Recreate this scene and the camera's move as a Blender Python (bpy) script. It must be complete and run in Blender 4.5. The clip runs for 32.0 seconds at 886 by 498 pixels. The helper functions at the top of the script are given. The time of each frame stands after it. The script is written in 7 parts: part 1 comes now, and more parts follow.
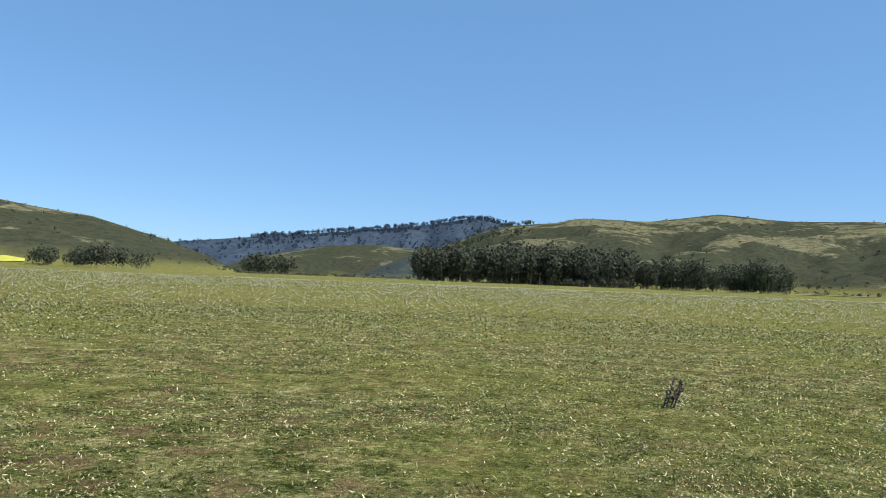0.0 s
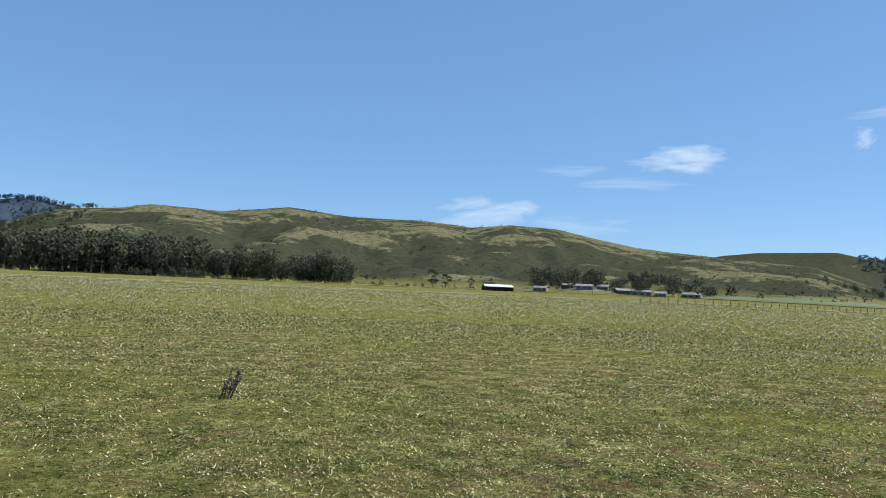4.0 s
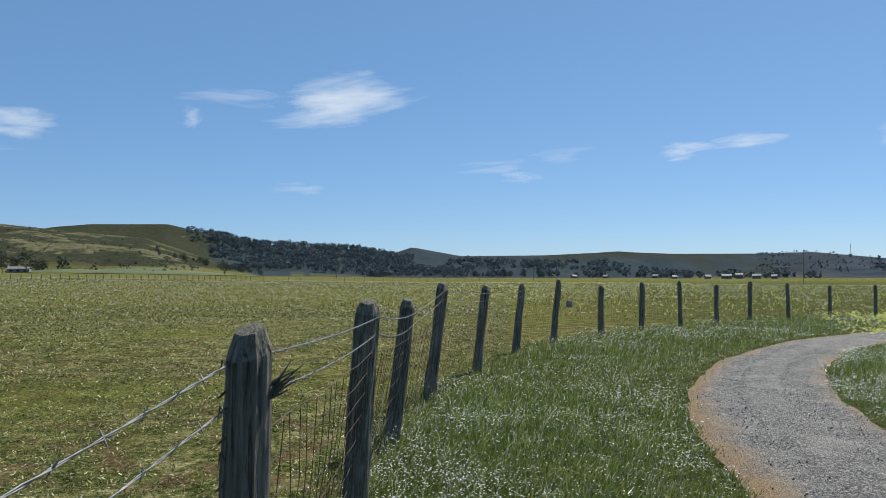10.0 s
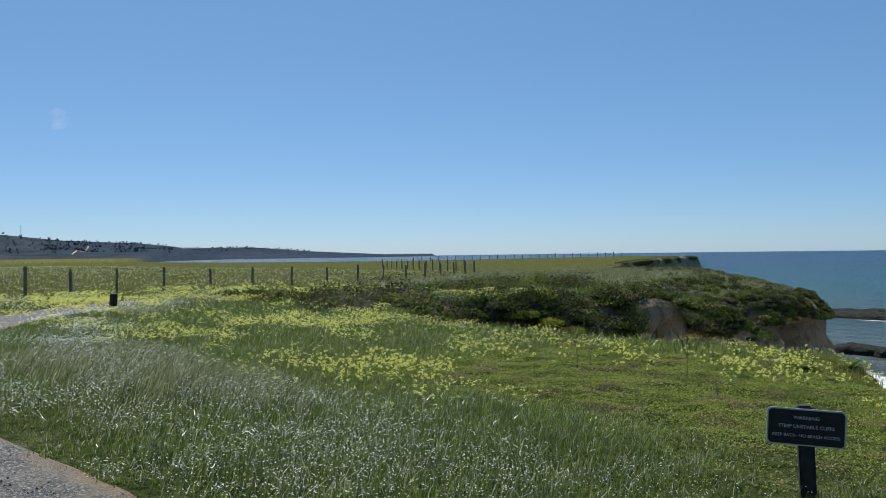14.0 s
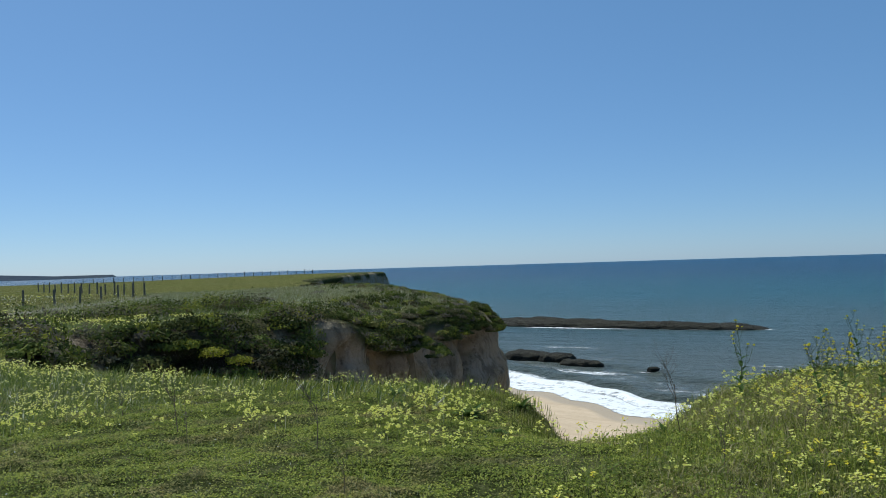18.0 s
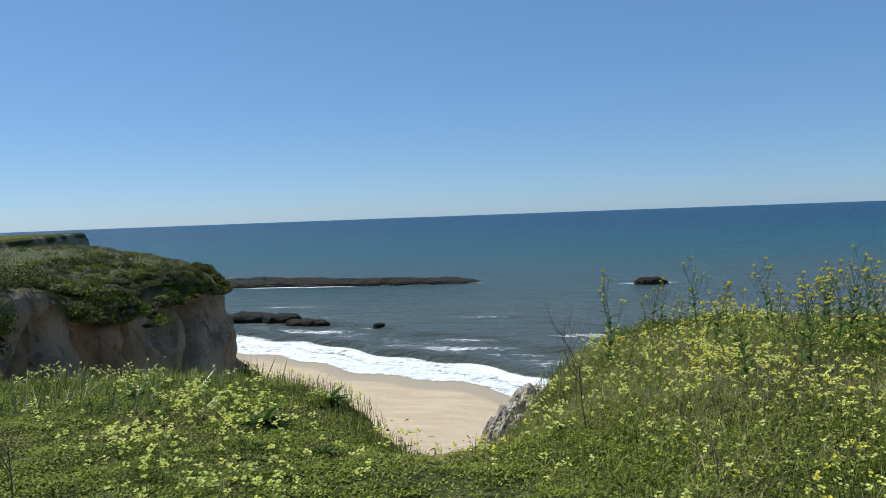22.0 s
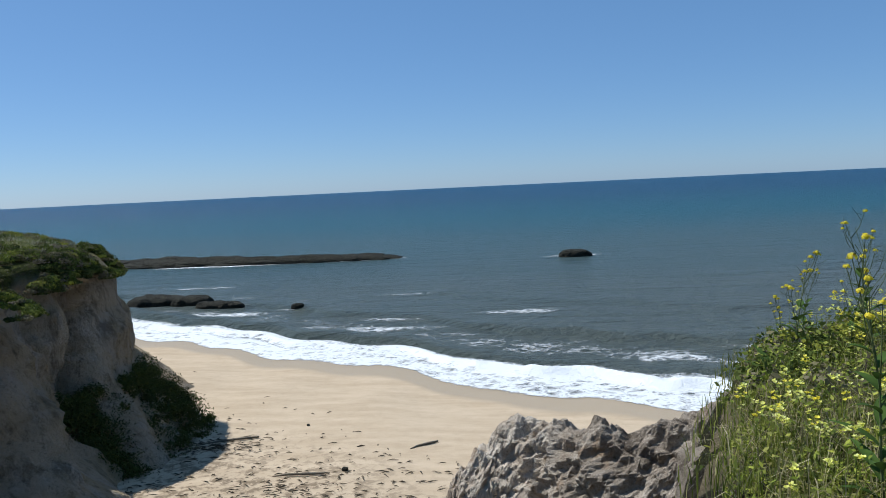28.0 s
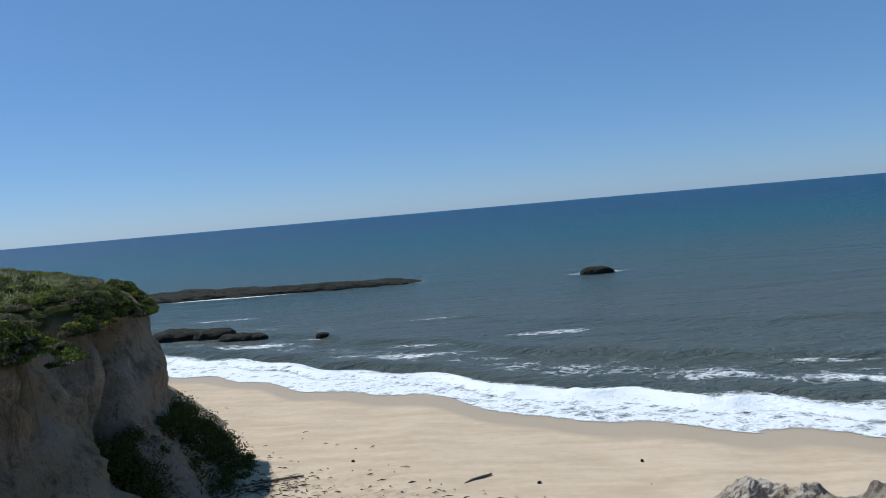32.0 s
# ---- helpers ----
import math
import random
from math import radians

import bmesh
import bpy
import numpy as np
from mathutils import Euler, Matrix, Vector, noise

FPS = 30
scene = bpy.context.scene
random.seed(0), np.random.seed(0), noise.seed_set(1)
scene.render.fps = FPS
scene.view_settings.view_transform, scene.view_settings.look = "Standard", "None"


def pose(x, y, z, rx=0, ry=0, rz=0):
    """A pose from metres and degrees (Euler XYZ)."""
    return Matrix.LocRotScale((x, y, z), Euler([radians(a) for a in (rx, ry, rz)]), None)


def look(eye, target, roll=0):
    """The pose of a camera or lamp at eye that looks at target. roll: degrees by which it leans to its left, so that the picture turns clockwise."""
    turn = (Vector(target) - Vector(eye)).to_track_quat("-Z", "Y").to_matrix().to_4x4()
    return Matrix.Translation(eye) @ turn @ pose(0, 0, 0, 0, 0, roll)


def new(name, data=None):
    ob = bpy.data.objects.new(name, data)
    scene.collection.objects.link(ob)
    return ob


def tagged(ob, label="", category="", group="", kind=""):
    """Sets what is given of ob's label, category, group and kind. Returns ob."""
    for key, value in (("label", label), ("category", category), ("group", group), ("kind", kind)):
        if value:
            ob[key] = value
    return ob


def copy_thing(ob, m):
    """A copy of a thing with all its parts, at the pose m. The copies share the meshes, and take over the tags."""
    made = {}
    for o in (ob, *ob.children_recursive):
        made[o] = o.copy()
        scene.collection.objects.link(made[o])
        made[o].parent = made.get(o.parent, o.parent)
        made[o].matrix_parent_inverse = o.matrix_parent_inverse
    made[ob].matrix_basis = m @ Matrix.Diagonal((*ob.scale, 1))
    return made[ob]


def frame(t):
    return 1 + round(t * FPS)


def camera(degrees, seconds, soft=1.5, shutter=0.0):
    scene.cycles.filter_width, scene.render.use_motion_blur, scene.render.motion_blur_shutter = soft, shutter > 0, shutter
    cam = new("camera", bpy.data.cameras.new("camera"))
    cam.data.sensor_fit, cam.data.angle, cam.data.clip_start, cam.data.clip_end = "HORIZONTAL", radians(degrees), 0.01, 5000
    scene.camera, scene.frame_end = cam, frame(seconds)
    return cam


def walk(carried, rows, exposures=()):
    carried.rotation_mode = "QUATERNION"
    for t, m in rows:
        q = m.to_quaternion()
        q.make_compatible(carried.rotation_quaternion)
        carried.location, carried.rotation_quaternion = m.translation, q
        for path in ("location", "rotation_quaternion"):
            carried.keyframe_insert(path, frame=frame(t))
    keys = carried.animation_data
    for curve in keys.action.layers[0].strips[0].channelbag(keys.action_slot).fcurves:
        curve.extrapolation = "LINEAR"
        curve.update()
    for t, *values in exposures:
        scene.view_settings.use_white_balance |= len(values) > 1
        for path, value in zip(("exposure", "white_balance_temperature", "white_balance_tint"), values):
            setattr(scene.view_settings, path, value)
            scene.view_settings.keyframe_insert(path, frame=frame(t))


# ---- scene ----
cam = camera(57.9, 32.0, 0.9)
# seconds, x, y, z, turn about x, y, z
PATH = [
    (0, 0.010, -0.066, 1.538, 92.56, -2.25, 0.37),
    (0.5, 0.016, -0.048, 1.537, 92.19, -1.14, -4.52),
    (1, 0.037, -0.031, 1.526, 92.45, -0.34, -10.87),
    (1.5, 0.042, 0.006, 1.528, 92.37, -0.48, -12.84),
    (2, 0.064, 0.024, 1.539, 92.46, -0.87, -15.46),
    (2.5, 0.081, 0.012, 1.561, 92.87, -2.05, -20.32),
    (4.5, 0.167, -0.106, 1.562, 92.69, -1.58, -31.93),
    (5, 0.206, -0.113, 1.557, 92.27, -0.64, -34.74),
    (5.5, 0.225, -0.131, 1.553, 92.11, -0.23, -38.11),
    (6, 0.236, -0.151, 1.551, 91.82, -0.20, -41.71),
    (6.5, 0.251, -0.174, 1.547, 91.64, 0.01, -45.40),
    (7, 0.250, -0.192, 1.544, 91.84, 0.26, -49.19),
    (7.5, 0.279, -0.196, 1.533, 91.93, -0.20, -54.93),
    (8, 0.285, -0.217, 1.534, 91.85, -0.71, -58.26),
    (8.5, 0.333, -0.275, 1.546, 92.11, -0.48, -61.79),
    (9, 0.420, -0.309, 1.550, 92.25, -0.01, -66.23),
    (9.5, 0.479, -0.352, 1.550, 92.08, 0.04, -69.22),
    (10, 0.614, -0.369, 1.540, 91.98, 0.05, -74.70),
    (10.5, 0.667, -0.402, 1.529, 91.85, 0.16, -78.64),
    (11, 0.695, -0.439, 1.524, 91.29, 0.30, -83.07),
    (11.5, 0.697, -0.486, 1.521, 90.88, 0.41, -86.06),
    (12, 0.623, -0.601, 1.507, 90.91, 0.43, -92.47),
    (12.5, 0.632, -0.697, 1.489, 89.43, 0.71, -104.48),
    (13, 0.652, -0.793, 1.480, 88.79, 0.28, -112.92),
    (13.5, 0.726, -0.974, 1.511, 89.84, -0.57, -120.27),
    (14, 0.828, -1.207, 1.529, 90.28, 0.70, -129.46),
    (14.5, 0.850, -1.507, 1.516, 90.57, 1.17, -132.09),
    (15, 0.881, -1.889, 1.519, 90.94, 1.09, -133.49),
    (15.5, 0.990, -2.210, 1.484, 91.50, 1.48, -138.19),
    (17.5, 1.920, -4.029, 1.576, 91.06, 1.60, -150.71),
    (18, 2.183, -4.355, 1.551, 91.09, 1.70, -151.08),
    (18.5, 2.459, -4.647, 1.523, 90.96, 2.05, -151.73),
    (19, 2.743, -4.939, 1.501, 90.55, 2.47, -155.22),
    (19.5, 3.012, -5.248, 1.499, 90.49, 2.52, -155.16),
    (20, 3.322, -5.487, 1.475, 89.99, 3.77, -159.15),
    (20.5, 3.615, -5.810, 1.425, 89.31, 4.52, -162.06),
    (21, 3.846, -6.131, 1.416, 88.86, 4.70, -162.78),
    (21.5, 4.029, -6.484, 1.398, 87.96, 2.29, -170.09),
    (22, 4.138, -6.839, 1.361, 87.50, 2.09, -171.12),
    (22.5, 4.252, -7.216, 1.312, 87.52, 1.91, -172.25),
    (23, 4.373, -7.575, 1.264, 87.05, 2.18, -175.84),
    (23.5, 4.397, -7.987, 1.250, 86.49, 2.17, -176.04),
    (24, 4.440, -8.409, 1.243, 85.91, 2.38, -176.53),
    (24.5, 4.462, -8.783, 1.221, 86.31, 1.17, -177.94),
    (25, 4.486, -9.181, 1.227, 85.78, 1.44, -176.80),
    (25.5, 4.586, -9.622, 1.207, 85.48, 1.81, -178.73),
    (26, 4.625, -9.977, 1.198, 85.23, 1.94, -179.49),
    (26.5, 4.714, -10.382, 1.176, 84.26, 3.33, -175.87),
    (28.5, 5.380, -12.070, 0.985, 85.80, 2.58, -177.10),
    (29, 5.612, -12.249, 1.030, 85.86, 2.60, -176.83),
    (29.5, 5.806, -12.469, 1.048, 86.64, 3.17, -174.05),
    (30, 6.062, -12.661, 1.084, 87.50, 3.81, -173.89),
    (30.5, 6.270, -12.825, 1.096, 87.62, 4.08, -173.57),
    (31, 6.494, -12.993, 1.103, 87.67, 4.25, -173.44),
    (31.5, 6.790, -13.146, 1.105, 87.23, 4.79, -175.91),
    (32, 7.086, -13.309, 1.098, 87.12, 4.98, -176.38),
]
EXPOSURES = [(0.0, 0.76, 6250, 8), (7.0, 0.48, 6300, 8), (12.0, 0.25, 6200, 7), (17.5, 0.15, 5950, 5), (24.5, 0.28, 6050, 8), (32.0, 0.04, 5700, 9)]
walk(cam, [(t, pose(x, y, z, rx, ry, rz)) for t, x, y, z, rx, ry, rz in PATH], EXPOSURES)

# ---------------------------------------------------------------- light
SUN_ELEVATION, SUN_AZIMUTH = 52.0, 112.0
to_sun = Vector((math.sin(radians(SUN_AZIMUTH)) * math.cos(radians(SUN_ELEVATION)),
                 math.cos(radians(SUN_AZIMUTH)) * math.cos(radians(SUN_ELEVATION)), math.sin(radians(SUN_ELEVATION))))
world = bpy.data.worlds.new("sky")
scene.world = world
world.use_nodes = True
wn = world.node_tree
sky = wn.nodes.new("ShaderNodeTexSky")
sky.sky_type, sky.sun_disc = "NISHITA", False
sky.sun_elevation, sky.sun_rotation = radians(SUN_ELEVATION), radians(SUN_AZIMUTH)
sky.altitude, sky.air_density, sky.dust_density, sky.ozone_density = 2600, 1.0, 2.0, 4.5
# the clear sky, and an even blue added to flatten its gradient
wn.links.new(sky.outputs[0], wn.nodes["Background"].inputs[0])
wn.nodes["Background"].inputs[1].default_value = 0.051
even = wn.nodes.new("ShaderNodeBackground")
even.inputs[0].default_value, even.inputs[1].default_value = (0.055, 0.122, 0.216, 1), 1.0
both = wn.nodes.new("ShaderNodeAddShader")
wn.links.new(wn.nodes["Background"].outputs[0], both.inputs[0])
wn.links.new(even.outputs[0], both.inputs[1])
wn.links.new(both.outputs[0], wn.nodes["World Output"].inputs[0])
sun = new("sun", bpy.data.lights.new("sun", "SUN"))
sun.data.energy, sun.data.angle, sun.data.color = 4.8, radians(0.53), (1.0, 0.95, 0.87)
sun.matrix_world = look(to_sun * 100, (0, 0, 0))


# ---------------------------------------------------------------- materials
class Mat:
    """A node material with a Principled shader and short calls for its nodes."""

    def __init__(self, name, rough=0.8, spec=0.3, metal=0.0):
        self.m = bpy.data.materials.new(name)
        self.m.use_nodes = True
        self.t = self.m.node_tree
        self.b = self.t.nodes["Principled BSDF"]
        self.b.inputs["Roughness"].default_value = rough
        self.b.inputs["Specular IOR Level"].default_value = spec
        self.b.inputs["Metallic"].default_value = metal

    def node(self, kind, **inputs):
        n = self.t.nodes.new("ShaderNode" + kind)
        for k, v in inputs.items():
            self.put(n.inputs[k.replace("_", " ")], v)
        return n

    def put(self, socket, v):
        if isinstance(v, bpy.types.NodeSocket):
            self.t.links.new(v, socket)
        else:
            socket.default_value = v

    def pos(self):
        return self.node("NewGeometry").outputs["Position"]

    def noise(self, scale, detail=4.0, rough=0.55, vector=None, stretch=None, warp=0.0):
        v = self.pos() if vector is None else vector
        if stretch:
            mp = self.node("Mapping", Vector=v)
            mp.inputs["Scale"].default_value = stretch
            v = mp.outputs[0]
        n = self.node("TexNoise", Vector=v, Scale=scale, Detail=detail, Roughness=rough, Distortion=warp)
        return n.outputs["Fac"]

    def ramp(self, fac, stops):
        n = self.node("ValToRGB", Fac=fac)
        e = n.color_ramp.elements
        while len(e) < len(stops):
            e.new(0.5)
        for el, (p, c) in zip(e, stops):
            el.position, el.color = p, (*c, 1) if len(c) == 3 else c
        return n.outputs[0]

    def step(self, fac, a, b):
        n = self.node("MapRange", Value=fac, From_Min=a, From_Max=b)
        n.clamp = True
        return n.outputs[0]

    def mix(self, fac, a, b, blend="MIX"):
        n = self.node("Mix")
        n.data_type, n.blend_type = "RGBA", blend
        self.put(n.inputs[0], fac)
        self.put(n.inputs[6], a if isinstance(a, bpy.types.NodeSocket) else (*a, 1))
        self.put(n.inputs[7], b if isinstance(b, bpy.types.NodeSocket) else (*b, 1))
        return n.outputs[2]

    def math(self, op, a, b=0.0, c=0.0):
        n = self.node("Math")
        n.operation = op
        for i, v in enumerate((a, b, c)):
            self.put(n.inputs[i], v)
        return n.outputs[0]

    def attr(self, name):
        n = self.node("Attribute")
        n.attribute_name = name
        return n.outputs["Fac"]

    def island(self):
        return self.node("NewGeometry").outputs["Random Per Island"]

    def obj_random(self):
        return self.node("ObjectInfo").outputs["Random"]

    def xyz(self, v=None):
        return self.node("SeparateXYZ", Vector=self.pos() if v is None else v).outputs

    def color(self, c):
        self.put(self.b.inputs["Base Color"], c if isinstance(c, bpy.types.NodeSocket) else (*c, 1))
        return self

    def bump(self, height, dist=0.02, strength=1.0):
        n = self.node("Bump", Height=height, Strength=strength, Distance=dist)
        self.t.links.new(n.outputs[0], self.b.inputs["Normal"])
        return self

    def thin(self, amount=0.35, color=None):
        """Lets light through leaves: mixes in a translucent shader."""
        out = self.t.nodes["Material Output"]
        tr = self.node("BsdfTranslucent")
        src = self.b.inputs["Base Color"]
        if src.is_linked:
            self.t.links.new(src.links[0].from_socket, tr.inputs[0])
        else:
            tr.inputs[0].default_value = src.default_value
        mx = self.node("MixShader", Fac=amount)
        self.t.links.new(self.b.outputs[0], mx.inputs[1])
        self.t.links.new(tr.outputs[0], mx.inputs[2])
        self.t.links.new(mx.outputs[0], out.inputs[0])
        return self


def blades_mat(name, stops, rough=0.5, spec=0.35, thin=0.3, dark=0.7):
    m = Mat(name, rough, spec)
    c = m.ramp(m.island(), stops)
    big, clump = m.noise(0.35, 2), m.noise(2.6, 3, 0.6)
    c = m.mix(m.step(big, 0.3, 0.7), m.mix(0.3, c, (0.12, 0.10, 0.04)), c)
    m.color(m.mix(m.math("MULTIPLY", m.step(clump, 0.56, 0.40), dark), c, m.mix(0.8, c, (0.030, 0.045, 0.012))))
    return m.thin(thin).m


def ground_mat():
    """Turf, lush verge, hill pasture and brush, chosen by the masks of the sheet, with far haze painted in."""
    m = Mat("ground_turf", 0.95, 0.0)
    fine, mid, big = m.noise(30, 6, 0.8), m.noise(2.4, 6, 0.7), m.noise(0.12, 4)
    turf = m.math("ADD", m.math("MULTIPLY", m.noise(1.9, 6, 0.7), 0.35), m.math("MULTIPLY", m.noise(13, 9, 0.85), 0.65))
    field = m.ramp(turf, [(0.42, (0.016, 0.024, 0.006)), (0.48, (0.085, 0.095, 0.026)), (0.54, (0.20, 0.185, 0.07)), (0.61, (0.46, 0.40, 0.20))])
    field = m.mix(m.step(mid, 0.50, 0.60), field, m.ramp(turf, [(0.37, (0.035, 0.024, 0.012)), (0.52, (0.15, 0.105, 0.052)), (0.66, (0.34, 0.26, 0.13))]))
    field = m.mix(m.step(big, 0.45, 0.65), field, m.ramp(turf, [(0.37, (0.026, 0.038, 0.008)), (0.64, (0.23, 0.225, 0.055))]))
    lush = m.ramp(turf, [(0.42, (0.020, 0.028, 0.008)), (0.5, (0.065, 0.076, 0.026)), (0.60, (0.16, 0.155, 0.07))])
    c = m.mix(m.attr("verge"), field, lush)
    h1, h2 = m.noise(0.008, 6, 0.6), m.noise(0.10, 8, 0.78)
    hill = m.ramp(h2, [(0.38, (0.056, 0.058, 0.032)), (0.5, (0.112, 0.106, 0.058)), (0.62, (0.18, 0.155, 0.092))])
    brush = m.ramp(h2, [(0.35, (0.024, 0.029, 0.018)), (0.65, (0.056, 0.056, 0.034))])
    h3 = m.noise(0.035, 5, 0.65)
    hill = m.mix(m.step(m.math("ADD", m.math("ADD", m.math("MULTIPLY", h1, 0.6), m.math("MULTIPLY", h3, 0.4)), m.attr("brush")), 0.82, 0.86), hill, brush)
    hill = m.mix(m.math("MULTIPLY", m.step(m.noise(0.22, 5, 0.75), 0.55, 0.63), 0.6), hill, brush)
    c = m.mix(m.attr("hill"), c, hill)
    # wood cover on the hills, its blue-grey taking in some painted haze
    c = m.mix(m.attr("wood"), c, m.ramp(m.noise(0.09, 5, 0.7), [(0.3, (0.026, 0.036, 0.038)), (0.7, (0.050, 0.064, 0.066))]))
    # far and blue: haze over the distant hills, mixed into their colour
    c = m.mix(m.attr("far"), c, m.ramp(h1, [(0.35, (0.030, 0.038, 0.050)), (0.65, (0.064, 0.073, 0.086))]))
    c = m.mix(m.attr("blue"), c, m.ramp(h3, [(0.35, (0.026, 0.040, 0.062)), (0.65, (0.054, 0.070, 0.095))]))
    c = m.mix(m.attr("bare"), c, m.ramp(mid, [(0.3, (0.11, 0.085, 0.055)), (0.7, (0.22, 0.18, 0.12))]))
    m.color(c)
    m.bump(m.math("ADD", fine, m.math("MULTIPLY", mid, 2.0)), 0.05, 0.8)
    return m.m


def gravel_mat():
    m = Mat("path_gravel", 0.85, 0.25)
    stones = m.node("TexVoronoi", Vector=m.pos(), Scale=38.0)
    grit, patch = m.noise(140, 4, 0.7), m.noise(1.3, 4, 0.6)
    grey = m.ramp(stones.outputs["Distance"], [(0.0, (0.40, 0.375, 0.335)), (0.3, (0.25, 0.23, 0.20)), (0.6, (0.075, 0.067, 0.057))])
    grey = m.mix(m.math("MULTIPLY", m.step(m.node("SeparateColor", Color=stones.outputs["Color"]).outputs[0], 0.62, 0.7), 0.8), grey, (0.052, 0.048, 0.043))
    grey = m.mix(m.math("MULTIPLY", m.step(grit, 0.54, 0.70), 0.8), grey, (0.46, 0.435, 0.395))
    grey = m.mix(m.math("MULTIPLY", m.step(m.noise(4.5, 5, 0.7), 0.54, 0.66), 0.6), grey, m.ramp(grit, [(0.3, (0.085, 0.078, 0.068)), (0.7, (0.22, 0.20, 0.18))]))
    grey = m.mix(m.math("MULTIPLY", m.step(patch, 0.5, 0.66), 0.5), grey, m.ramp(grit, [(0.3, (0.16, 0.14, 0.12)), (0.7, (0.38, 0.345, 0.30))]))
    dirt = m.ramp(grit, [(0.3, (0.14, 0.088, 0.040)), (0.7, (0.30, 0.20, 0.10))])
    e = m.math("ADD", m.attr("edge"), m.math("MULTIPLY", m.math("SUBTRACT", patch, 0.5), 0.9))
    m.color(m.mix(m.step(e, 0.22, 0.60), grey, dirt))
    m.bump(m.math("ADD", grit, stones.outputs["Distance"]), 0.012, 1.0)
    return m.m


def sand_mat():
    m = Mat("beach_sand", 0.9, 0.2)
    fine, mid, big = m.noise(60, 4, 0.6), m.noise(0.5, 5, 0.6, stretch=(0.5, 1.6, 1)), m.noise(0.09, 4)
    dry = m.ramp(mid, [(0.3, (0.44, 0.34, 0.225)), (0.7, (0.56, 0.445, 0.31))])
    dry = m.mix(m.math("MULTIPLY", m.step(fine, 0.4, 0.7), 0.35), dry, (0.32, 0.24, 0.15))
    pits = m.noise(1.6, 4, 0.7)
    dry = m.mix(m.math("MULTIPLY", m.attr("wrack"), m.step(pits, 0.48, 0.6)), dry, (0.22, 0.165, 0.105))
    wetness = m.step(m.math("ADD", m.attr("wet"), m.math("MULTIPLY", m.math("SUBTRACT", big, 0.5), 0.5)), 0.4, 0.7)
    m.color(m.mix(wetness, dry, (0.37, 0.295, 0.20)))
    m.put(m.b.inputs["Roughness"], m.math("SUBTRACT", 0.92, m.math("MULTIPLY", wetness, 0.42)))
    m.bump(m.math("ADD", m.math("MULTIPLY", pits, m.math("ADD", m.attr("wrack"), 0.15)), m.math("MULTIPLY", fine, 0.1)), 0.12, 0.7)
    return m.m


def cliff_mat():
    m = Mat("cliff_sandstone", 0.95, 0.02)
    strata = m.noise(0.8, 6, 0.65, stretch=(0.15, 0.15, 1.1), warp=0.5)
    grain, blot, lumps = m.noise(7, 7, 0.75), m.noise(0.32, 5, 0.6), m.noise(1.8, 7, 0.7)
    c = m.ramp(strata, [(0.3, (0.43, 0.345, 0.235)), (0.5, (0.545, 0.455, 0.325)), (0.7, (0.62, 0.54, 0.42))])
    c = m.mix(m.step(blot, 0.46, 0.62), c, m.ramp(lumps, [(0.3, (0.41, 0.31, 0.18)), (0.7, (0.58, 0.46, 0.295))]))
    c = m.mix(m.math("MULTIPLY", m.step(m.noise(0.55, 4, 0.6, stretch=(1, 1, 0.5)), 0.52, 0.68), 0.6), c, (0.58, 0.54, 0.48))
    c = m.mix(m.attr("green"), c, m.ramp(m.noise(5, 5, 0.7), [(0.35, (0.035, 0.045, 0.014)), (0.65, (0.12, 0.135, 0.035))]))
    # earth: dark soil, with the gully wall's shade painted in
    c = m.mix(m.math("MULTIPLY", m.attr("earth"), m.step(m.noise(0.8, 5, 0.65), 0.38, 0.56)), c, m.ramp(grain, [(0.35, (0.045, 0.036, 0.026)), (0.65, (0.14, 0.11, 0.08))]))
    streak = m.noise(1.1, 6, 0.7, stretch=(1, 1, 0.12))
    c = m.mix(m.math("MULTIPLY", m.step(streak, 0.48, 0.36), 0.6), c, (0.13, 0.105, 0.075))
    c = m.mix(m.math("MULTIPLY", m.step(m.noise(16, 5, 0.8), 0.58, 0.66), 0.6), c, (0.60, 0.53, 0.43))
    c = m.mix(m.math("MULTIPLY", m.step(m.noise(12, 5, 0.75), 0.42, 0.34), 0.5), c, (0.12, 0.10, 0.075))
    m.color(m.mix(m.math("MULTIPLY", m.step(lumps, 0.45, 0.33), 0.6), c, (0.11, 0.09, 0.065)))
    m.bump(m.math("ADD", m.math("ADD", m.math("MULTIPLY", strata, 0.8), grain), m.math("MULTIPLY", lumps, 2.0)), 0.5, 1.0)
    return m.m


def water_mat():
    m = Mat("sea_water", 0.3, 0.09)
    x, y, z = m.xyz()
    band = m.noise(0.012, 4, 0.6, stretch=(0.35, 1, 1))
    off = m.math("ADD", m.math("MULTIPLY", y, -0.001), m.math("MULTIPLY", m.math("SUBTRACT", band, 0.5), 0.25))
    c = m.ramp(off, [(0.07, (0.090, 0.106, 0.090)), (0.17, (0.050, 0.090, 0.090)), (0.34, (0.006, 0.076, 0.100)), (0.8, (0.002, 0.042, 0.088))])
    swell = m.noise(0.22, 3, 0.5, stretch=(0.25, 1, 1), warp=0.3)
    chop = m.noise(1.3, 5, 0.65, stretch=(0.55, 1, 1))
    m.color(m.mix(m.math("MULTIPLY", m.step(chop, 0.45, 0.65), 0.25), c, (0.03, 0.04, 0.04)))
    m.bump(m.math("ADD", m.math("MULTIPLY", swell, 2.0), chop), 1.5, 0.9)
    return m.m


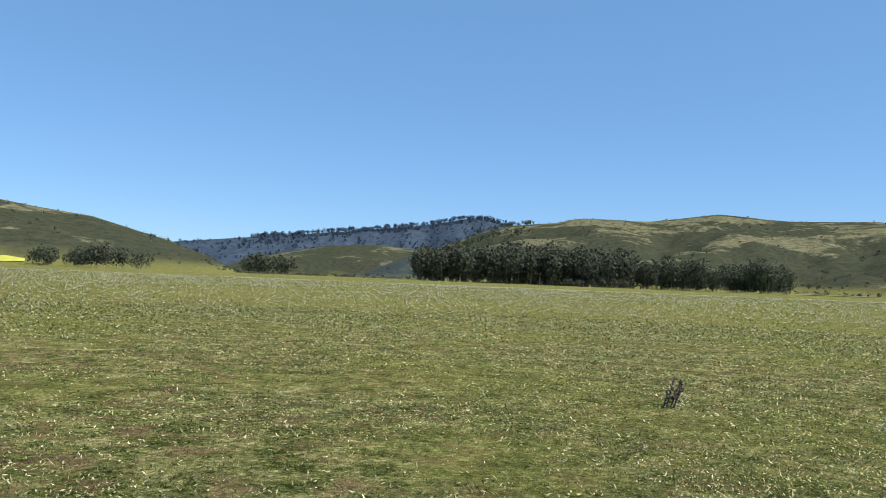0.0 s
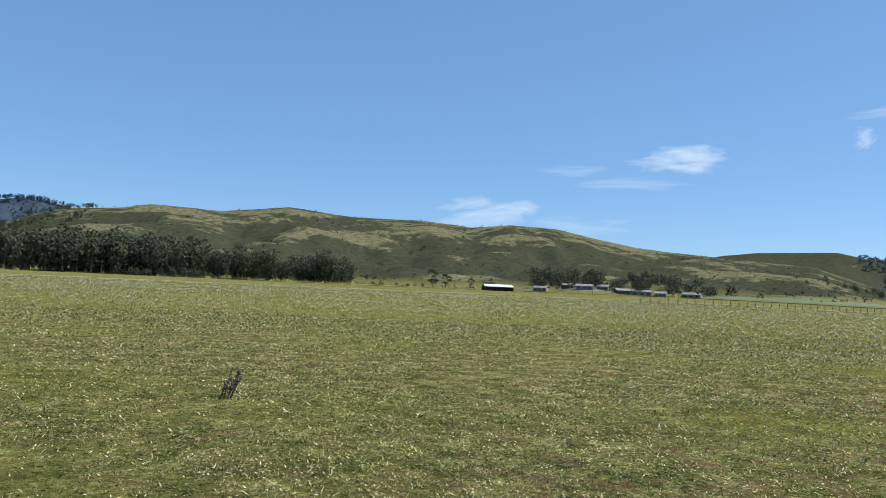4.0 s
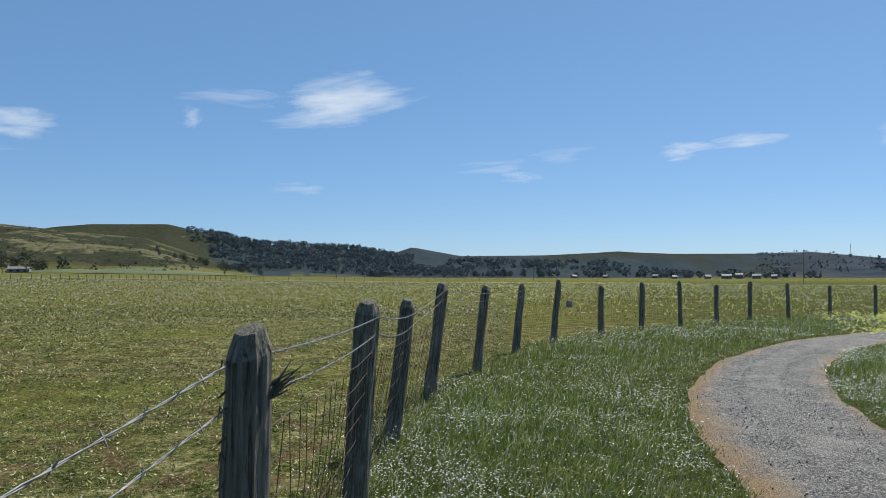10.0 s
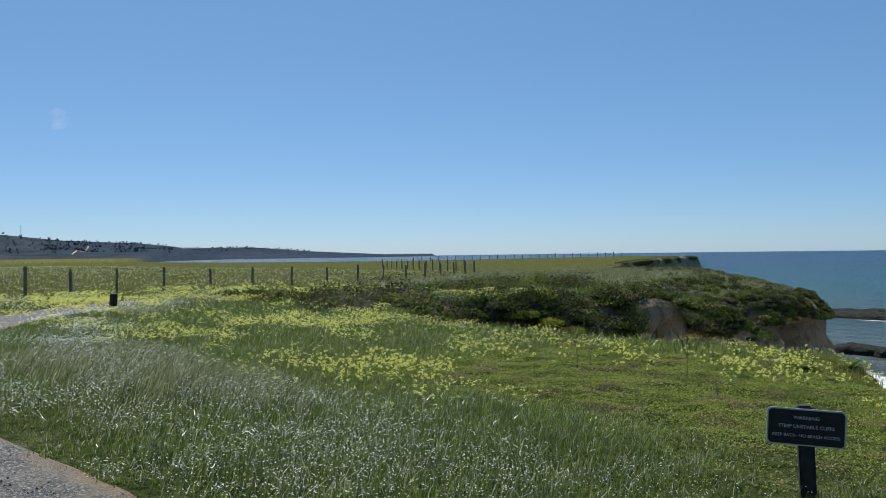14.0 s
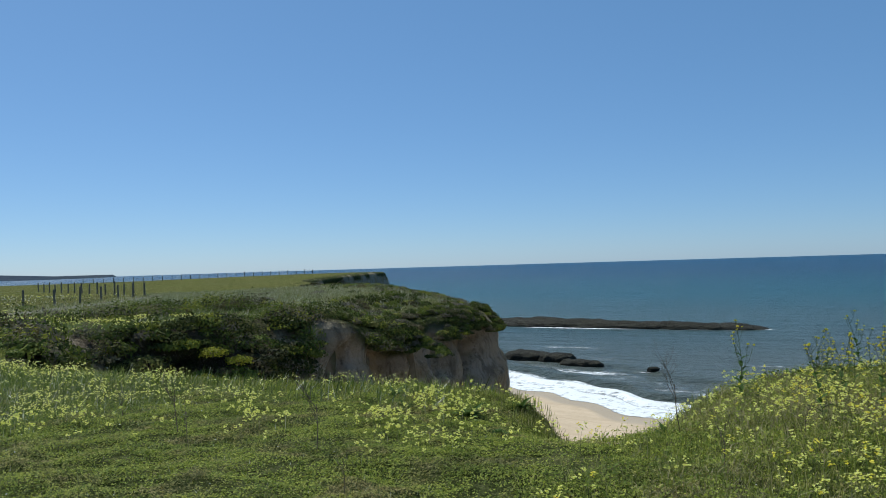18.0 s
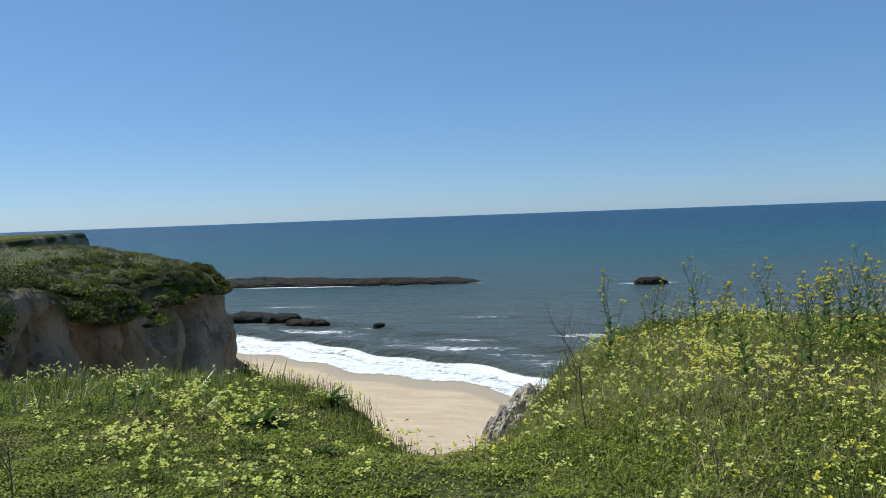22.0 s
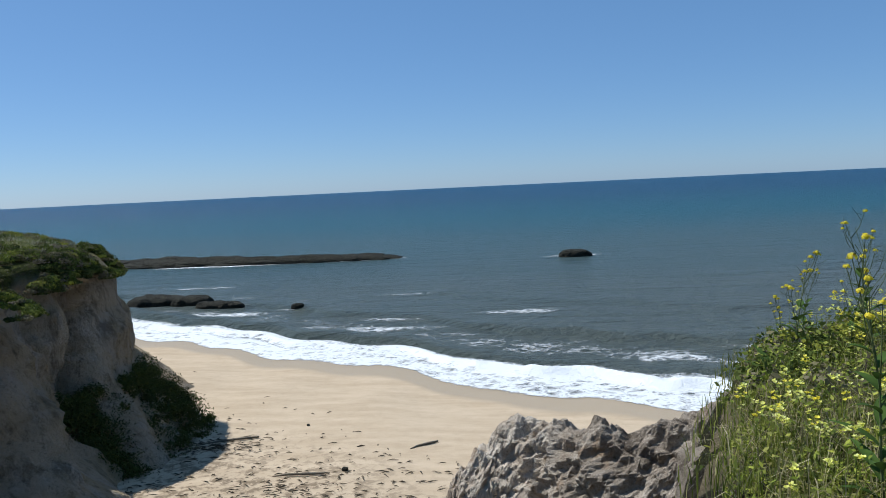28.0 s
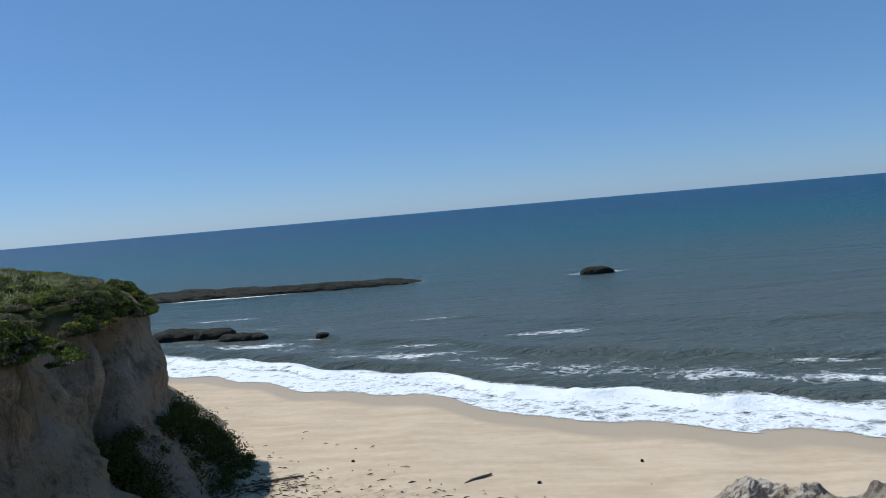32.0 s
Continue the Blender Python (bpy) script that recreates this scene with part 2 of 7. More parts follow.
def foam_mat():
    m = Mat("sea_foam", 0.7, 0.2)
    m.color((0.74, 0.76, 0.76))
    warp = m.node("TexNoise", Vector=m.pos(), Scale=0.8, Detail=4.0).outputs["Color"]
    shift = m.node("VectorMath")
    shift.operation = "MULTIPLY_ADD"
    m.put(shift.inputs[0], warp)
    shift.inputs[1].default_value = (1.5, 1.5, 0)
    m.put(shift.inputs[2], m.pos())
    lace = 0.0
    for scale, amount in ((0.8, 0.5), (2.3, 0.4)):
        v = m.node("TexVoronoi", Vector=shift.outputs[0], Scale=scale)
        v.feature = "DISTANCE_TO_EDGE"
        lace = m.math("ADD", lace, m.math("MULTIPLY", m.math("SUBTRACT", 0.42, m.math("MULTIPLY", v.outputs["Distance"], 1.8)), amount))
    n = m.noise(0.45, 8, 0.7, stretch=(0.6, 1, 1))
    cover = m.math("ADD", m.math("ADD", m.attr("foam"), m.math("MULTIPLY", m.math("SUBTRACT", n, 0.5), 1.3)), lace)
    m.put(m.b.inputs["Alpha"], m.step(cover, 0.42, 0.95))
    m.bump(m.noise(2.2, 6, 0.7), 0.25, 0.8)
    return m.m


def rock_mat(name, dark, light, scale=1.0):
    m = Mat(name, 0.9, 0.2)
    a, b = m.noise(1.5 * scale, 6, 0.65), m.noise(9 * scale, 5, 0.7)
    m.color(m.ramp(m.math("MULTIPLY", m.math("ADD", a, b), 0.5), [(0.36, dark), (0.62, light)]))
    m.bump(m.math("ADD", a, m.math("MULTIPLY", b, 0.8)), 0.3 / scale, 1.0)
    return m.m


def wood_mat(name, dark, light):
    m = Mat(name, 0.9, 0.15)
    co = m.node("TexCoord").outputs["Object"]
    g = m.noise(9, 6, 0.7, vector=co, stretch=(6, 6, 0.5), warp=0.4)
    st = m.noise(3.5, 4, 0.6, vector=co)
    c = m.ramp(g, [(0.32, dark), (0.66, light)])
    c = m.mix(m.math("MULTIPLY", m.step(st, 0.5, 0.64), 0.6), c, m.ramp(m.noise(40, 4, 0.7, vector=co), [(0.4, (0.07, 0.08, 0.06)), (0.62, (0.21, 0.22, 0.17))]))
    crack = m.noise(5, 5, 0.7, vector=co, stretch=(8, 8, 0.35), warp=0.6)
    c = m.mix(m.math("MULTIPLY", m.step(crack, 0.44, 0.36), 0.8), c, (0.018, 0.015, 0.012))
    m.color(c)
    m.bump(g, 0.03, 1.0)
    return m.m


def plain_mat(name, a, b, rough=0.6, scale=8, spec=0.3, metal=0.0, thin=0.0):
    m = Mat(name, rough, spec, metal)
    m.color(m.ramp(m.noise(scale, 4, 0.6), [(0.35, a), (0.65, b)]))
    if thin:
        m.thin(thin)
    return m.m


def leaf_mat(name, stops, thin=0.25):
    m = Mat(name, 0.75, 0.08)
    m.color(m.ramp(m.island(), stops))
    return m.thin(thin).m


M_GROUND, M_GRAVEL, M_SAND, M_CLIFF, M_WATER, M_FOAM = ground_mat(), gravel_mat(), sand_mat(), cliff_mat(), water_mat(), foam_mat()
M_REEF = rock_mat("reef_rock", (0.010, 0.011, 0.009), (0.048, 0.046, 0.032), 0.6)
M_POST = wood_mat("weathered_wood", (0.040, 0.036, 0.028), (0.29, 0.265, 0.215))
M_POST_TOP = wood_mat("grey_end_grain", (0.11, 0.095, 0.075), (0.36, 0.32, 0.26))
M_WIRE = plain_mat("galvanised_wire", (0.12, 0.115, 0.11), (0.27, 0.265, 0.25), 0.45, 30, 0.5, 0.6)
M_RUST = plain_mat("rusty_wire", (0.05, 0.032, 0.022), (0.12, 0.08, 0.055), 0.7, 30, 0.3, 0.3)

# ---------------------------------------------------------------- shapes
def lattice(ix, iy, iz, seed):
    h = (ix * 374761393 + iy * 668265263 + iz * 1274126177 + seed * 974634777) & 0xFFFFFFFF
    h = ((h ^ (h >> 13)) * 1103515245) & 0xFFFFFFFF
    return ((h ^ (h >> 16)) & 0xFFFF) / 65535.0


def vnoise(x, y, z=0.0, seed=0, octaves=4, gain=0.5):
    """Smooth value noise, about -1 to 1, on arrays."""
    x, y = np.broadcast_arrays(np.asarray(x, float), np.asarray(y, float))
    z = np.asarray(z, float)
    total, amp, norm = 0.0, 1.0, 0.0
    for o in range(octaves):
        cells, parts = [], []
        for c in (x, y, z):
            f = np.floor(c)
            i, t = f.astype(np.int64), c - f
            t = t * t * (3 - 2 * t)
            cells.append((i, i + 1))
            parts.append((1 - t, t))
        acc = 0
        for dz in (0, 1):
            if parts[2][dz].ndim == 0 and parts[2][dz] == 0:
                continue
            for dx in (0, 1):
                for dy in (0, 1):
                    acc = acc + lattice(cells[0][dx], cells[1][dy], cells[2][dz], seed + o) * (parts[0][dx] * parts[1][dy] * parts[2][dz])
        total = total + amp * (acc * 2 - 1)
        norm += amp
        amp *= gain
        x, y, z = x * 2.03 + 17.1, y * 2.03 + 5.7, z * 2.03 + 9.2
    return total / norm


def smooth(a, b, x):
    t = np.clip((np.asarray(x, float) - a) / (b - a), 0, 1)
    return t * t * (3 - 2 * t)


def mesh_from(name, verts, faces, material, shade=True):
    """A mesh from arrays; faces all have the same count of corners."""
    me = bpy.data.meshes.new(name)
    verts, faces = np.asarray(verts, np.float32), np.asarray(faces, np.int32)
    n, k = faces.shape
    me.vertices.add(len(verts))
    me.vertices.foreach_set("co", verts.ravel())
    me.loops.add(n * k)
    me.loops.foreach_set("vertex_index", faces.ravel())
    me.polygons.add(n)
    me.polygons.foreach_set("loop_start", np.arange(0, n * k, k, dtype=np.int32))
    me.polygons.foreach_set("loop_total", np.full(n, k, np.int32))
    me.polygons.foreach_set("use_smooth", np.full(n, shade))
    me.materials.append(material)
    me.update(calc_edges=True)
    return me


def grid_faces(nu, nv, wrap=False):
    i, j = np.meshgrid(np.arange(nu if wrap else nu - 1), np.arange(nv - 1), indexing="ij")
    i2 = (i + 1) % nu
    return np.stack([i * nv + j, i2 * nv + j, i2 * nv + j + 1, i * nv + j + 1], -1).reshape(-1, 4)


def put_attr(me, name, values):
    a = me.attributes.new(name, "FLOAT", "POINT")
    a.data.foreach_set("value", np.asarray(values, np.float32))


def part(name, bm, material, parent=None, label=""):
    """Links a bmesh as one mesh object under a thing or under a part."""
    me = bpy.data.meshes.new(name)
    bm.to_mesh(me)
    bm.free()
    me.materials.append(material)
    ob = new(name, me)
    ob.parent = parent
    if label:
        ob["label"] = label
    return ob


def link(name, me, parent=None, label=""):
    ob = new(name, me)
    ob.parent = parent
    if label:
        ob["label"] = label
    return ob


def empty(name, m=None):
    ob = new(name)
    ob.empty_display_size = 0.2
    if m is not None:
        ob.matrix_basis = m
    return ob


def tube(points, radii, sides=6):
    """Vertices and quads of a tube through the points."""
    pts = np.asarray(points, float)
    radii = np.broadcast_to(np.asarray(radii, float), (len(pts),))
    d = np.gradient(pts, axis=0)
    d /= np.maximum(np.linalg.norm(d, axis=1, keepdims=True), 1e-9)
    ref = np.where(np.abs(d[:, 2:3]) > 0.9, np.array([[1.0, 0, 0]]), np.array([[0, 0, 1.0]]))
    a = np.cross(d, ref)
    a /= np.linalg.norm(a, axis=1, keepdims=True)
    b = np.cross(d, a)
    th = np.linspace(0, 2 * np.pi, sides, endpoint=False)
    v = pts[:, None] + radii[:, None, None] * (np.cos(th)[None, :, None] * a[:, None] + np.sin(th)[None, :, None] * b[:, None])
    return v.reshape(-1, 3), grid_tube(len(pts), sides)


def grid_tube(n, sides):
    i, j = np.meshgrid(np.arange(n - 1), np.arange(sides), indexing="ij")
    j2 = (j + 1) % sides
    return np.stack([i * sides + j, i * sides + j2, (i + 1) * sides + j2, (i + 1) * sides + j], -1).reshape(-1, 4)


def joined(pieces):
    vs, fs, n = [], [], 0
    for v, f in pieces:
        vs.append(np.asarray(v))
        fs.append(np.asarray(f) + n)
        n += len(v)
    return np.concatenate(vs), np.concatenate(fs)


def resample(points, step):
    p = np.asarray(points, float)
    for _ in range(2):
        q = np.empty((2 * len(p), p.shape[1]))
        q[0], q[-1] = p[0], p[-1]
        q[1:-1:2], q[2:-1:2] = 0.75 * p[:-1] + 0.25 * p[1:], 0.25 * p[:-1] + 0.75 * p[1:]
        p = q
    s = np.concatenate([[0], np.cumsum(np.linalg.norm(np.diff(p[:, :2], axis=0), axis=1))])
    t = np.arange(0, s[-1], step)
    return np.stack([np.interp(t, s, p[:, k]) for k in range(p.shape[1])], 1)


# ---------------------------------------------------------------- the lie of the land
SEA = -13.3
# rim of the bluff, from the open coast past the viewpoint, round the gully and the headland, out to the far cape
RIM = [(-900, -150), (-300, -60), (-80, -26), (-30, -20.5), (-8, -19), (-2, -18.9), (1.0, -18.8), (2.5, -18.5), (3.3, -17.6), (3.75, -16.5), (4.2, -15.3), (4.7, -13.9), (5.1, -13.2),
       (5.7, -13.5), (6.4, -14.3), (7.5, -14.9), (9.2, -14.9), (11, -14.3), (14, -14.4), (17.5, -14.2), (20, -15.4), (23, -17.4), (26, -20.5),
       (27.5, -23.5), (25.5, -25.6), (25.6, -28), (27.5, -30.5), (25.8, -32.6), (24.2, -34.6), (26.8, -37.4), (26.0, -39.6), (24.5, -41.2), (26.6, -43.2), (29.2, -46.0), (29.2, -49.6), (27.8, -53.0), (29.0, -57.4),
       (31.6, -62.6), (36.4, -68.0), (41.5, -76.5), (50, -84), (70, -92), (95, -118), (110, -160), (120, -186), (127, -192), (150, -184), (190, -150), (240, -126), (330, -122),
       (600, -190), (1300, -400), (2300, -830), (2950, -1300), (2930, -1750), (2800, -2150), (3600, -2900)]
RIM_FINE = resample(RIM, 1.0)
COAST = np.concatenate([RIM_FINE, [(9000, -6000), (9000, 9000), (-9000, 9000), (-9000, -1500)]])


def inside_land(x, y):
    """True where (x, y) lies inland of the rim."""
    res = np.zeros(x.shape, bool)
    ring = np.concatenate([RIM_COARSE, COAST[-4:]])
    lo, hi = float(np.min(y)), float(np.max(y))
    for (x0, y0), (x1, y1) in zip(ring, np.roll(ring, -1, axis=0)):
        if y0 == y1 or max(y0, y1) < lo or min(y0, y1) > hi:
            continue
        c = (y0 > y) != (y1 > y)
        res ^= c & (x < (x1 - x0) * (y - y0) / (y1 - y0) + x0)
    return res


_p = np.asarray(RIM, float)
for _ in range(2):
    _q = np.empty((2 * len(_p), 2))
    _q[0], _q[-1] = _p[0], _p[-1]
    _q[1:-1:2], _q[2:-1:2] = 0.75 * _p[:-1] + 0.25 * _p[1:], 0.25 * _p[:-1] + 0.75 * _p[1:]
    _p = _q
RIM_COARSE = _p


def rim_distance(x, y):
    """Metres inland of the rim; minus outside."""
    flat_x, flat_y = np.ravel(x), np.ravel(y)
    d = np.full(flat_x.shape, 1e9)
    bx0, bx1, by0, by1 = flat_x.min() - 40, flat_x.max() + 40, flat_y.min() - 40, flat_y.max() + 40
    for (x0, y0), (x1, y1) in zip(RIM_COARSE[:-1], RIM_COARSE[1:]):
        if max(x0, x1) < bx0 or min(x0, x1) > bx1 or max(y0, y1) < by0 or min(y0, y1) > by1:
            continue
        ex, ey = x1 - x0, y1 - y0
        l2 = ex * ex + ey * ey
        if l2 == 0:
            continue
        t = np.clip(((flat_x - x0) * ex + (flat_y - y0) * ey) / l2, 0, 1)
        d = np.minimum(d, (flat_x - x0 - t * ex) ** 2 + (flat_y - y0 - t * ey) ** 2)
    d = np.sqrt(d)
    return np.where(inside_land(flat_x, flat_y), d, -d).reshape(np.shape(x))


# ranges of hills: azimuth and elevation (degrees) of the crest, seen from the field gate; foot and crest in metres
RANGES = {
    "near": (520, 1050, [(-180, 0), (-130, 1.5), (-90, 3.5), (-60, 4.6), (-29.6, 4.3), (-27.7, 4.0), (-24.3, 3.62), (-19.4, 2.3), (-16.7, 1.3), (-14.5, 0.2), (-12, 0)]),
    "mountain": (2600, 4300, [(-40, 0), (-25, 1.6), (-18.6, 2.3), (-13.8, 2.85), (-7.1, 3.6), (-1.9, 4.25), (1.3, 4.85), (2.7, 4.82), (4.3, 4.5), (10, 3.5), (20, 0)]),
    "middle": (1500, 2400, [(-18, 0), (-14, 1.3), (-11.5, 1.9), (-8.5, 2.5), (-5, 2.7), (-2, 2.4), (1, 1.8), (6, 1), (10, 0)]),
    "main": (640, 1600, [(-9, 0), (-6, 0.7), (-3, 1.9), (0, 2.9), (2.5, 3.9), (4.3, 4.4), (7.5, 4.69), (9.3, 5.05), (14, 4.96), (18.5, 5.5), (23, 5.06), (28, 5.06),
                         (31.5, 4.66), (34.3, 4.94), (37.5, 4.78), (39.9, 4.28), (43.2, 3.6), (46.4, 3.28), (50, 2.95), (54.3, 2.6), (57, 1.7), (59.5, 0.7), (62, 0)]),
    "behind": (1300, 2300, [(40, 0), (44, 2.2), (48.8, 3.27), (51, 3.5), (55.7, 3.62), (58.5, 3.0), (61.5, 2.3), (64.5, 2.2), (68.5, 2.0), (71, 1.5), (75, 1.0), (80, 1.0), (86, 0.9), (92, 0)]),
    "south": (1900, 3200, [(66, 0), (70, 1.3), (72.5, 2.16), (76, 1.5), (82, 1.55), (87, 1.78), (90.7, 1.6), (96.4, 1.56), (99.6, 1.62), (104, 1.13), (108.8, 0.9), (111, 0.66), (113, 0.2), (114, 0)]),
    "coast": (3400, 4300, [(104, 0), (108, 0.5), (112, 0.55), (116, 0.57), (118, 0.4), (120, 0.24), (125.5, -0.05), (127, -0.2), (129, -0.5)]),
}
EYE_Z = 1.54


def near_ground(x, y):
    """Height of the terrace, without the hills."""
    shape = np.shape(x)
    x, y = np.atleast_1d(np.asarray(x, float)), np.atleast_1d(np.asarray(y, float))
    r, az = np.hypot(x, y), np.degrees(np.arctan2(x, y))
    s = np.logaddexp(0, (-y - 3.5) * 1.2) / 1.2
    z = -0.44 * (1 - np.exp(-s / 8.5))
    z = z + 0.34 * np.exp(-((x - 0.1) / 3.3) ** 2 - ((y + 14.6) / 3.2) ** 2)
    z = z - 0.55 * np.exp(-((x - 5.15) / 0.75) ** 2 - ((y + 13.7) / 1.1) ** 2)
    z = z + 0.05 * vnoise(x * 0.12, y * 0.12, 0, 3, 3) * smooth(3, 25, r) + 0.012 * vnoise(x * 1.3, y * 1.3, 0, 5, 3)
    z = z + 0.10 * smooth(0.5, 6, y) * smooth(60, 20, r)
    z = z + 0.85 * np.exp(-((x - 128) / 45) ** 2 - ((y + 175) / 45) ** 2)
    on_head = (x > 17) & (y < -17) & (x < 75) & (y > -95)
    if np.any(on_head):
        hx_, hy_ = x[on_head], y[on_head]
        rd_ = rim_distance(hx_, hy_)
        lumps = 0.22 * vnoise(hx_ * 0.35, hy_ * 0.35, 0, 263, 3) * smooth(0.0, 2.0, rd_ + 1) * smooth(14, 6, rd_)
        brow = (0.22 + 0.4 * vnoise(hx_ * 0.22, hy_ * 0.22, 0, 261, 3)) * smooth(4.0, 0.0, rd_) * smooth(-18, -27, hy_)
        z = np.array(z)
        z[on_head] += lumps - brow - 1.1 * smooth(7.0, 0.0, rd_) * smooth(-32, -42, hy_)
    slope = 0.0075 * smooth(75, 45, az) * smooth(-140, -90, az)
    return (z + slope * np.clip(r - 45, 0, 700) - 0.002 * smooth(60, 95, az) * np.clip(r - 60, 0, 600)).reshape(shape)


def land(x, y):
    """Height of the land and the masks of its cover."""
    x, y = np.asarray(x, float), np.asarray(y, float)
    r, az = np.hypot(x, y), np.degrees(np.arctan2(x, y))
    z = near_ground(x, y)
    gx_, gy_ = x + 60 * vnoise(x * 0.004, y * 0.004, 0, 91, 2), y + 60 * vnoise(x * 0.004, y * 0.004, 0, 93, 2)
    hill = np.zeros(x.shape)
    brush = np.zeros(x.shape)
    wood = np.zeros(x.shape)
    for key, (foot, crest, pts) in RANGES.items():
        a, e = np.array(pts).T
        top = EYE_Z + crest * np.tan(np.radians(np.interp(az, a, e)))
        top = np.where((az < a[0]) | (az > a[-1]), -60.0, top)
        fold = vnoise(az * 0.16 + 3, r * 0.0012, 0, 21, 3)
        gully = np.abs(vnoise(gx_ * 0.0045, gy_ * 0.0045, 0, 31, 4)) * 1.3
        f = foot * (1 + 0.16 * fold)
        t = (r - f) / (crest - f)
        prof = smooth(0, 1, np.clip(t, 0, 1)) * 0.55 + 0.45 * np.clip(t, 0, 1)
        prof = prof * np.where(t > 1, np.clip(1.6 - 0.6 * t, 0, 1), 1.0)
        h = (top - z) * prof - np.clip(top, 0, 400) * 0.44 * (1 - gully) ** 3 * np.clip(t, 0, 1) * np.clip(1 - t, 0, 1) * 4 * 0.5
        h = np.where(t > 0, h, 0)
        win = h > hill
        on = smooth(0.0, 0.05, t)
        hill = np.where(win, h, hill)
        # south and coast: extra dark brush stands in for their backlit slopes
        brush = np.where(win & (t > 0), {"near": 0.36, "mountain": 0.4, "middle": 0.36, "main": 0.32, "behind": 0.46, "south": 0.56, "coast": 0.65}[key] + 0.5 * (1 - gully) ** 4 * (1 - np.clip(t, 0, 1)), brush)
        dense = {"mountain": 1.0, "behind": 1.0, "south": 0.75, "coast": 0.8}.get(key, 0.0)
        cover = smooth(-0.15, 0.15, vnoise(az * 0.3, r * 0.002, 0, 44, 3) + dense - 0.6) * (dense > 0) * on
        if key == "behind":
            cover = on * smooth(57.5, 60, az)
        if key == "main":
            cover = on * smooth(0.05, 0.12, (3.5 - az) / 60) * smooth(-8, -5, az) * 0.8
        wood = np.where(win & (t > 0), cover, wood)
    mask = smooth(1, 12, hill)
    return z + np.maximum(hill, 0), mask, brush, wood


# gravel path
TRAIL = [(-30, -4.2, 1.05), (-8, -2.7, 1.05), (0, -2.2, 1.05), (4, -2.08, 1.05), (6, -1.98, 1.05), (8, -1.75, 1.05), (10, -1.55, 1.03), (12, -1.6, 1.0), (15, -2.0, 0.98),
         (18, -2.85, 0.9), (21, -3.95, 0.9), (24, -5.35, 0.9), (28, -7.6, 0.9), (33, -11.5, 0.9), (36.5, -17, 0.9), (40, -28, 0.9), (58, -54, 0.9)]
TRAIL_FINE = resample(TRAIL, 0.12)


def trail_distance(x, y):
    """Metres to the path's middle over its half width."""
    fx, fy = np.ravel(x), np.ravel(y)
    order = np.argsort(fx)
    sx, sy = fx[order], fy[order]
    near = np.full(fx.shape, 1e9)
    for x0, y0, w in TRAIL_FINE[::5]:
        a, b = np.searchsorted(sx, (x0 - 6.0, x0 + 6.0))
        near[a:b] = np.minimum(near[a:b], np.hypot(sx[a:b] - x0, sy[a:b] - y0) / w)
    best = np.empty(fx.shape)
    best[order] = near
    return best.reshape(np.shape(x))


# fence posts: foot of each post, along the field's edge and round its corner
FENCE = [(-6.0, -0.95), (-3.2, -0.5), (-0.5, -0.02), (2.40, 0.645), (5.23, 1.42), (7.43, 1.92), (10.03, 2.32), (13.03, 2.43), (16.33, 2.39), (19.2, 2.0), (22.0, 1.2), (24.2, 0.2), (26.5, -0.9),
         (28.9, -2.1), (31.3, -3.4), (33.6, -5.0), (36.2, -6.9), (38.8, -9.2), (41.0, -11.6), (42.6, -14.2), (44.2, -17.2), (45.0, -20.2), (45.4, -23.0), (46.0, -26.0),
         (47.0, -29.2), (48.2, -32.4), (49.6, -35.6), (51.2, -38.9), (53.0, -42.2), (55.0, -45.5), (57.0, -48.7), (59.2, -52.0), (61.5, -55.2)]


def field_side(x, y):
    """1 on the field's side of the fence, 0 on the path's side."""
    p = np.array([(-60, 2.2)] + FENCE)
    line = np.interp(x, p[:, 0], p[:, 1])
    return smooth(-0.5, 0.7, y - line)


# one sheet of ground, finer near the path, out to the horizon
N_AZ, N_R = 1080, 230
az_u = np.linspace(-180, 180, N_AZ, endpoint=False)
ring = 0.35 * (4900 / 0.35) ** (np.linspace(0, 1, N_R))
AZ, RR = np.meshgrid(np.radians(az_u), ring, indexing="ij")
CX, CY = 2.0, -4.0
gx, gy = CX + RR * np.sin(AZ), CY + RR * np.cos(AZ)
gz, g_hill, g_brush, g_wood = land(gx, gy)
rim_d = rim_distance(gx, gy)
drop = smooth(0.0, -1.5, rim_d)
gz = gz * (1 - drop) + (SEA - 4) * drop
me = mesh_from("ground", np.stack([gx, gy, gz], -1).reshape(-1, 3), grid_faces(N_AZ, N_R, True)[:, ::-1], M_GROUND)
side = field_side(gx, gy)
g_az = np.degrees(np.arctan2(gx, gy))
put_attr(me, "verge", np.maximum((1 - side) * smooth(60, 30, RR), 0.65 * smooth(78, 100, g_az) * smooth(700, 300, RR)).ravel())
put_attr(me, "hill", g_hill.ravel())
put_attr(me, "brush", g_brush.ravel())
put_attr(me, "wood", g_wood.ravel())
put_attr(me, "bare", (smooth(0.3, -0.15, rim_d) * smooth(420, 300, RR)).ravel())
# where haze is painted onto the far hills, by distance and direction
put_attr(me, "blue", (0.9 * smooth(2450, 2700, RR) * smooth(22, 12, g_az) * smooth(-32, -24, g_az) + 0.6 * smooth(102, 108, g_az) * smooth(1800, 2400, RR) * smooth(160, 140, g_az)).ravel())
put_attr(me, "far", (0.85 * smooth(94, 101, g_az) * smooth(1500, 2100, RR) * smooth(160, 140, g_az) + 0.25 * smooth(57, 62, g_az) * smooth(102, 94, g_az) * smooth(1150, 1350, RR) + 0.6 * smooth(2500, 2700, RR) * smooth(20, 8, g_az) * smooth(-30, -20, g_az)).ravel())
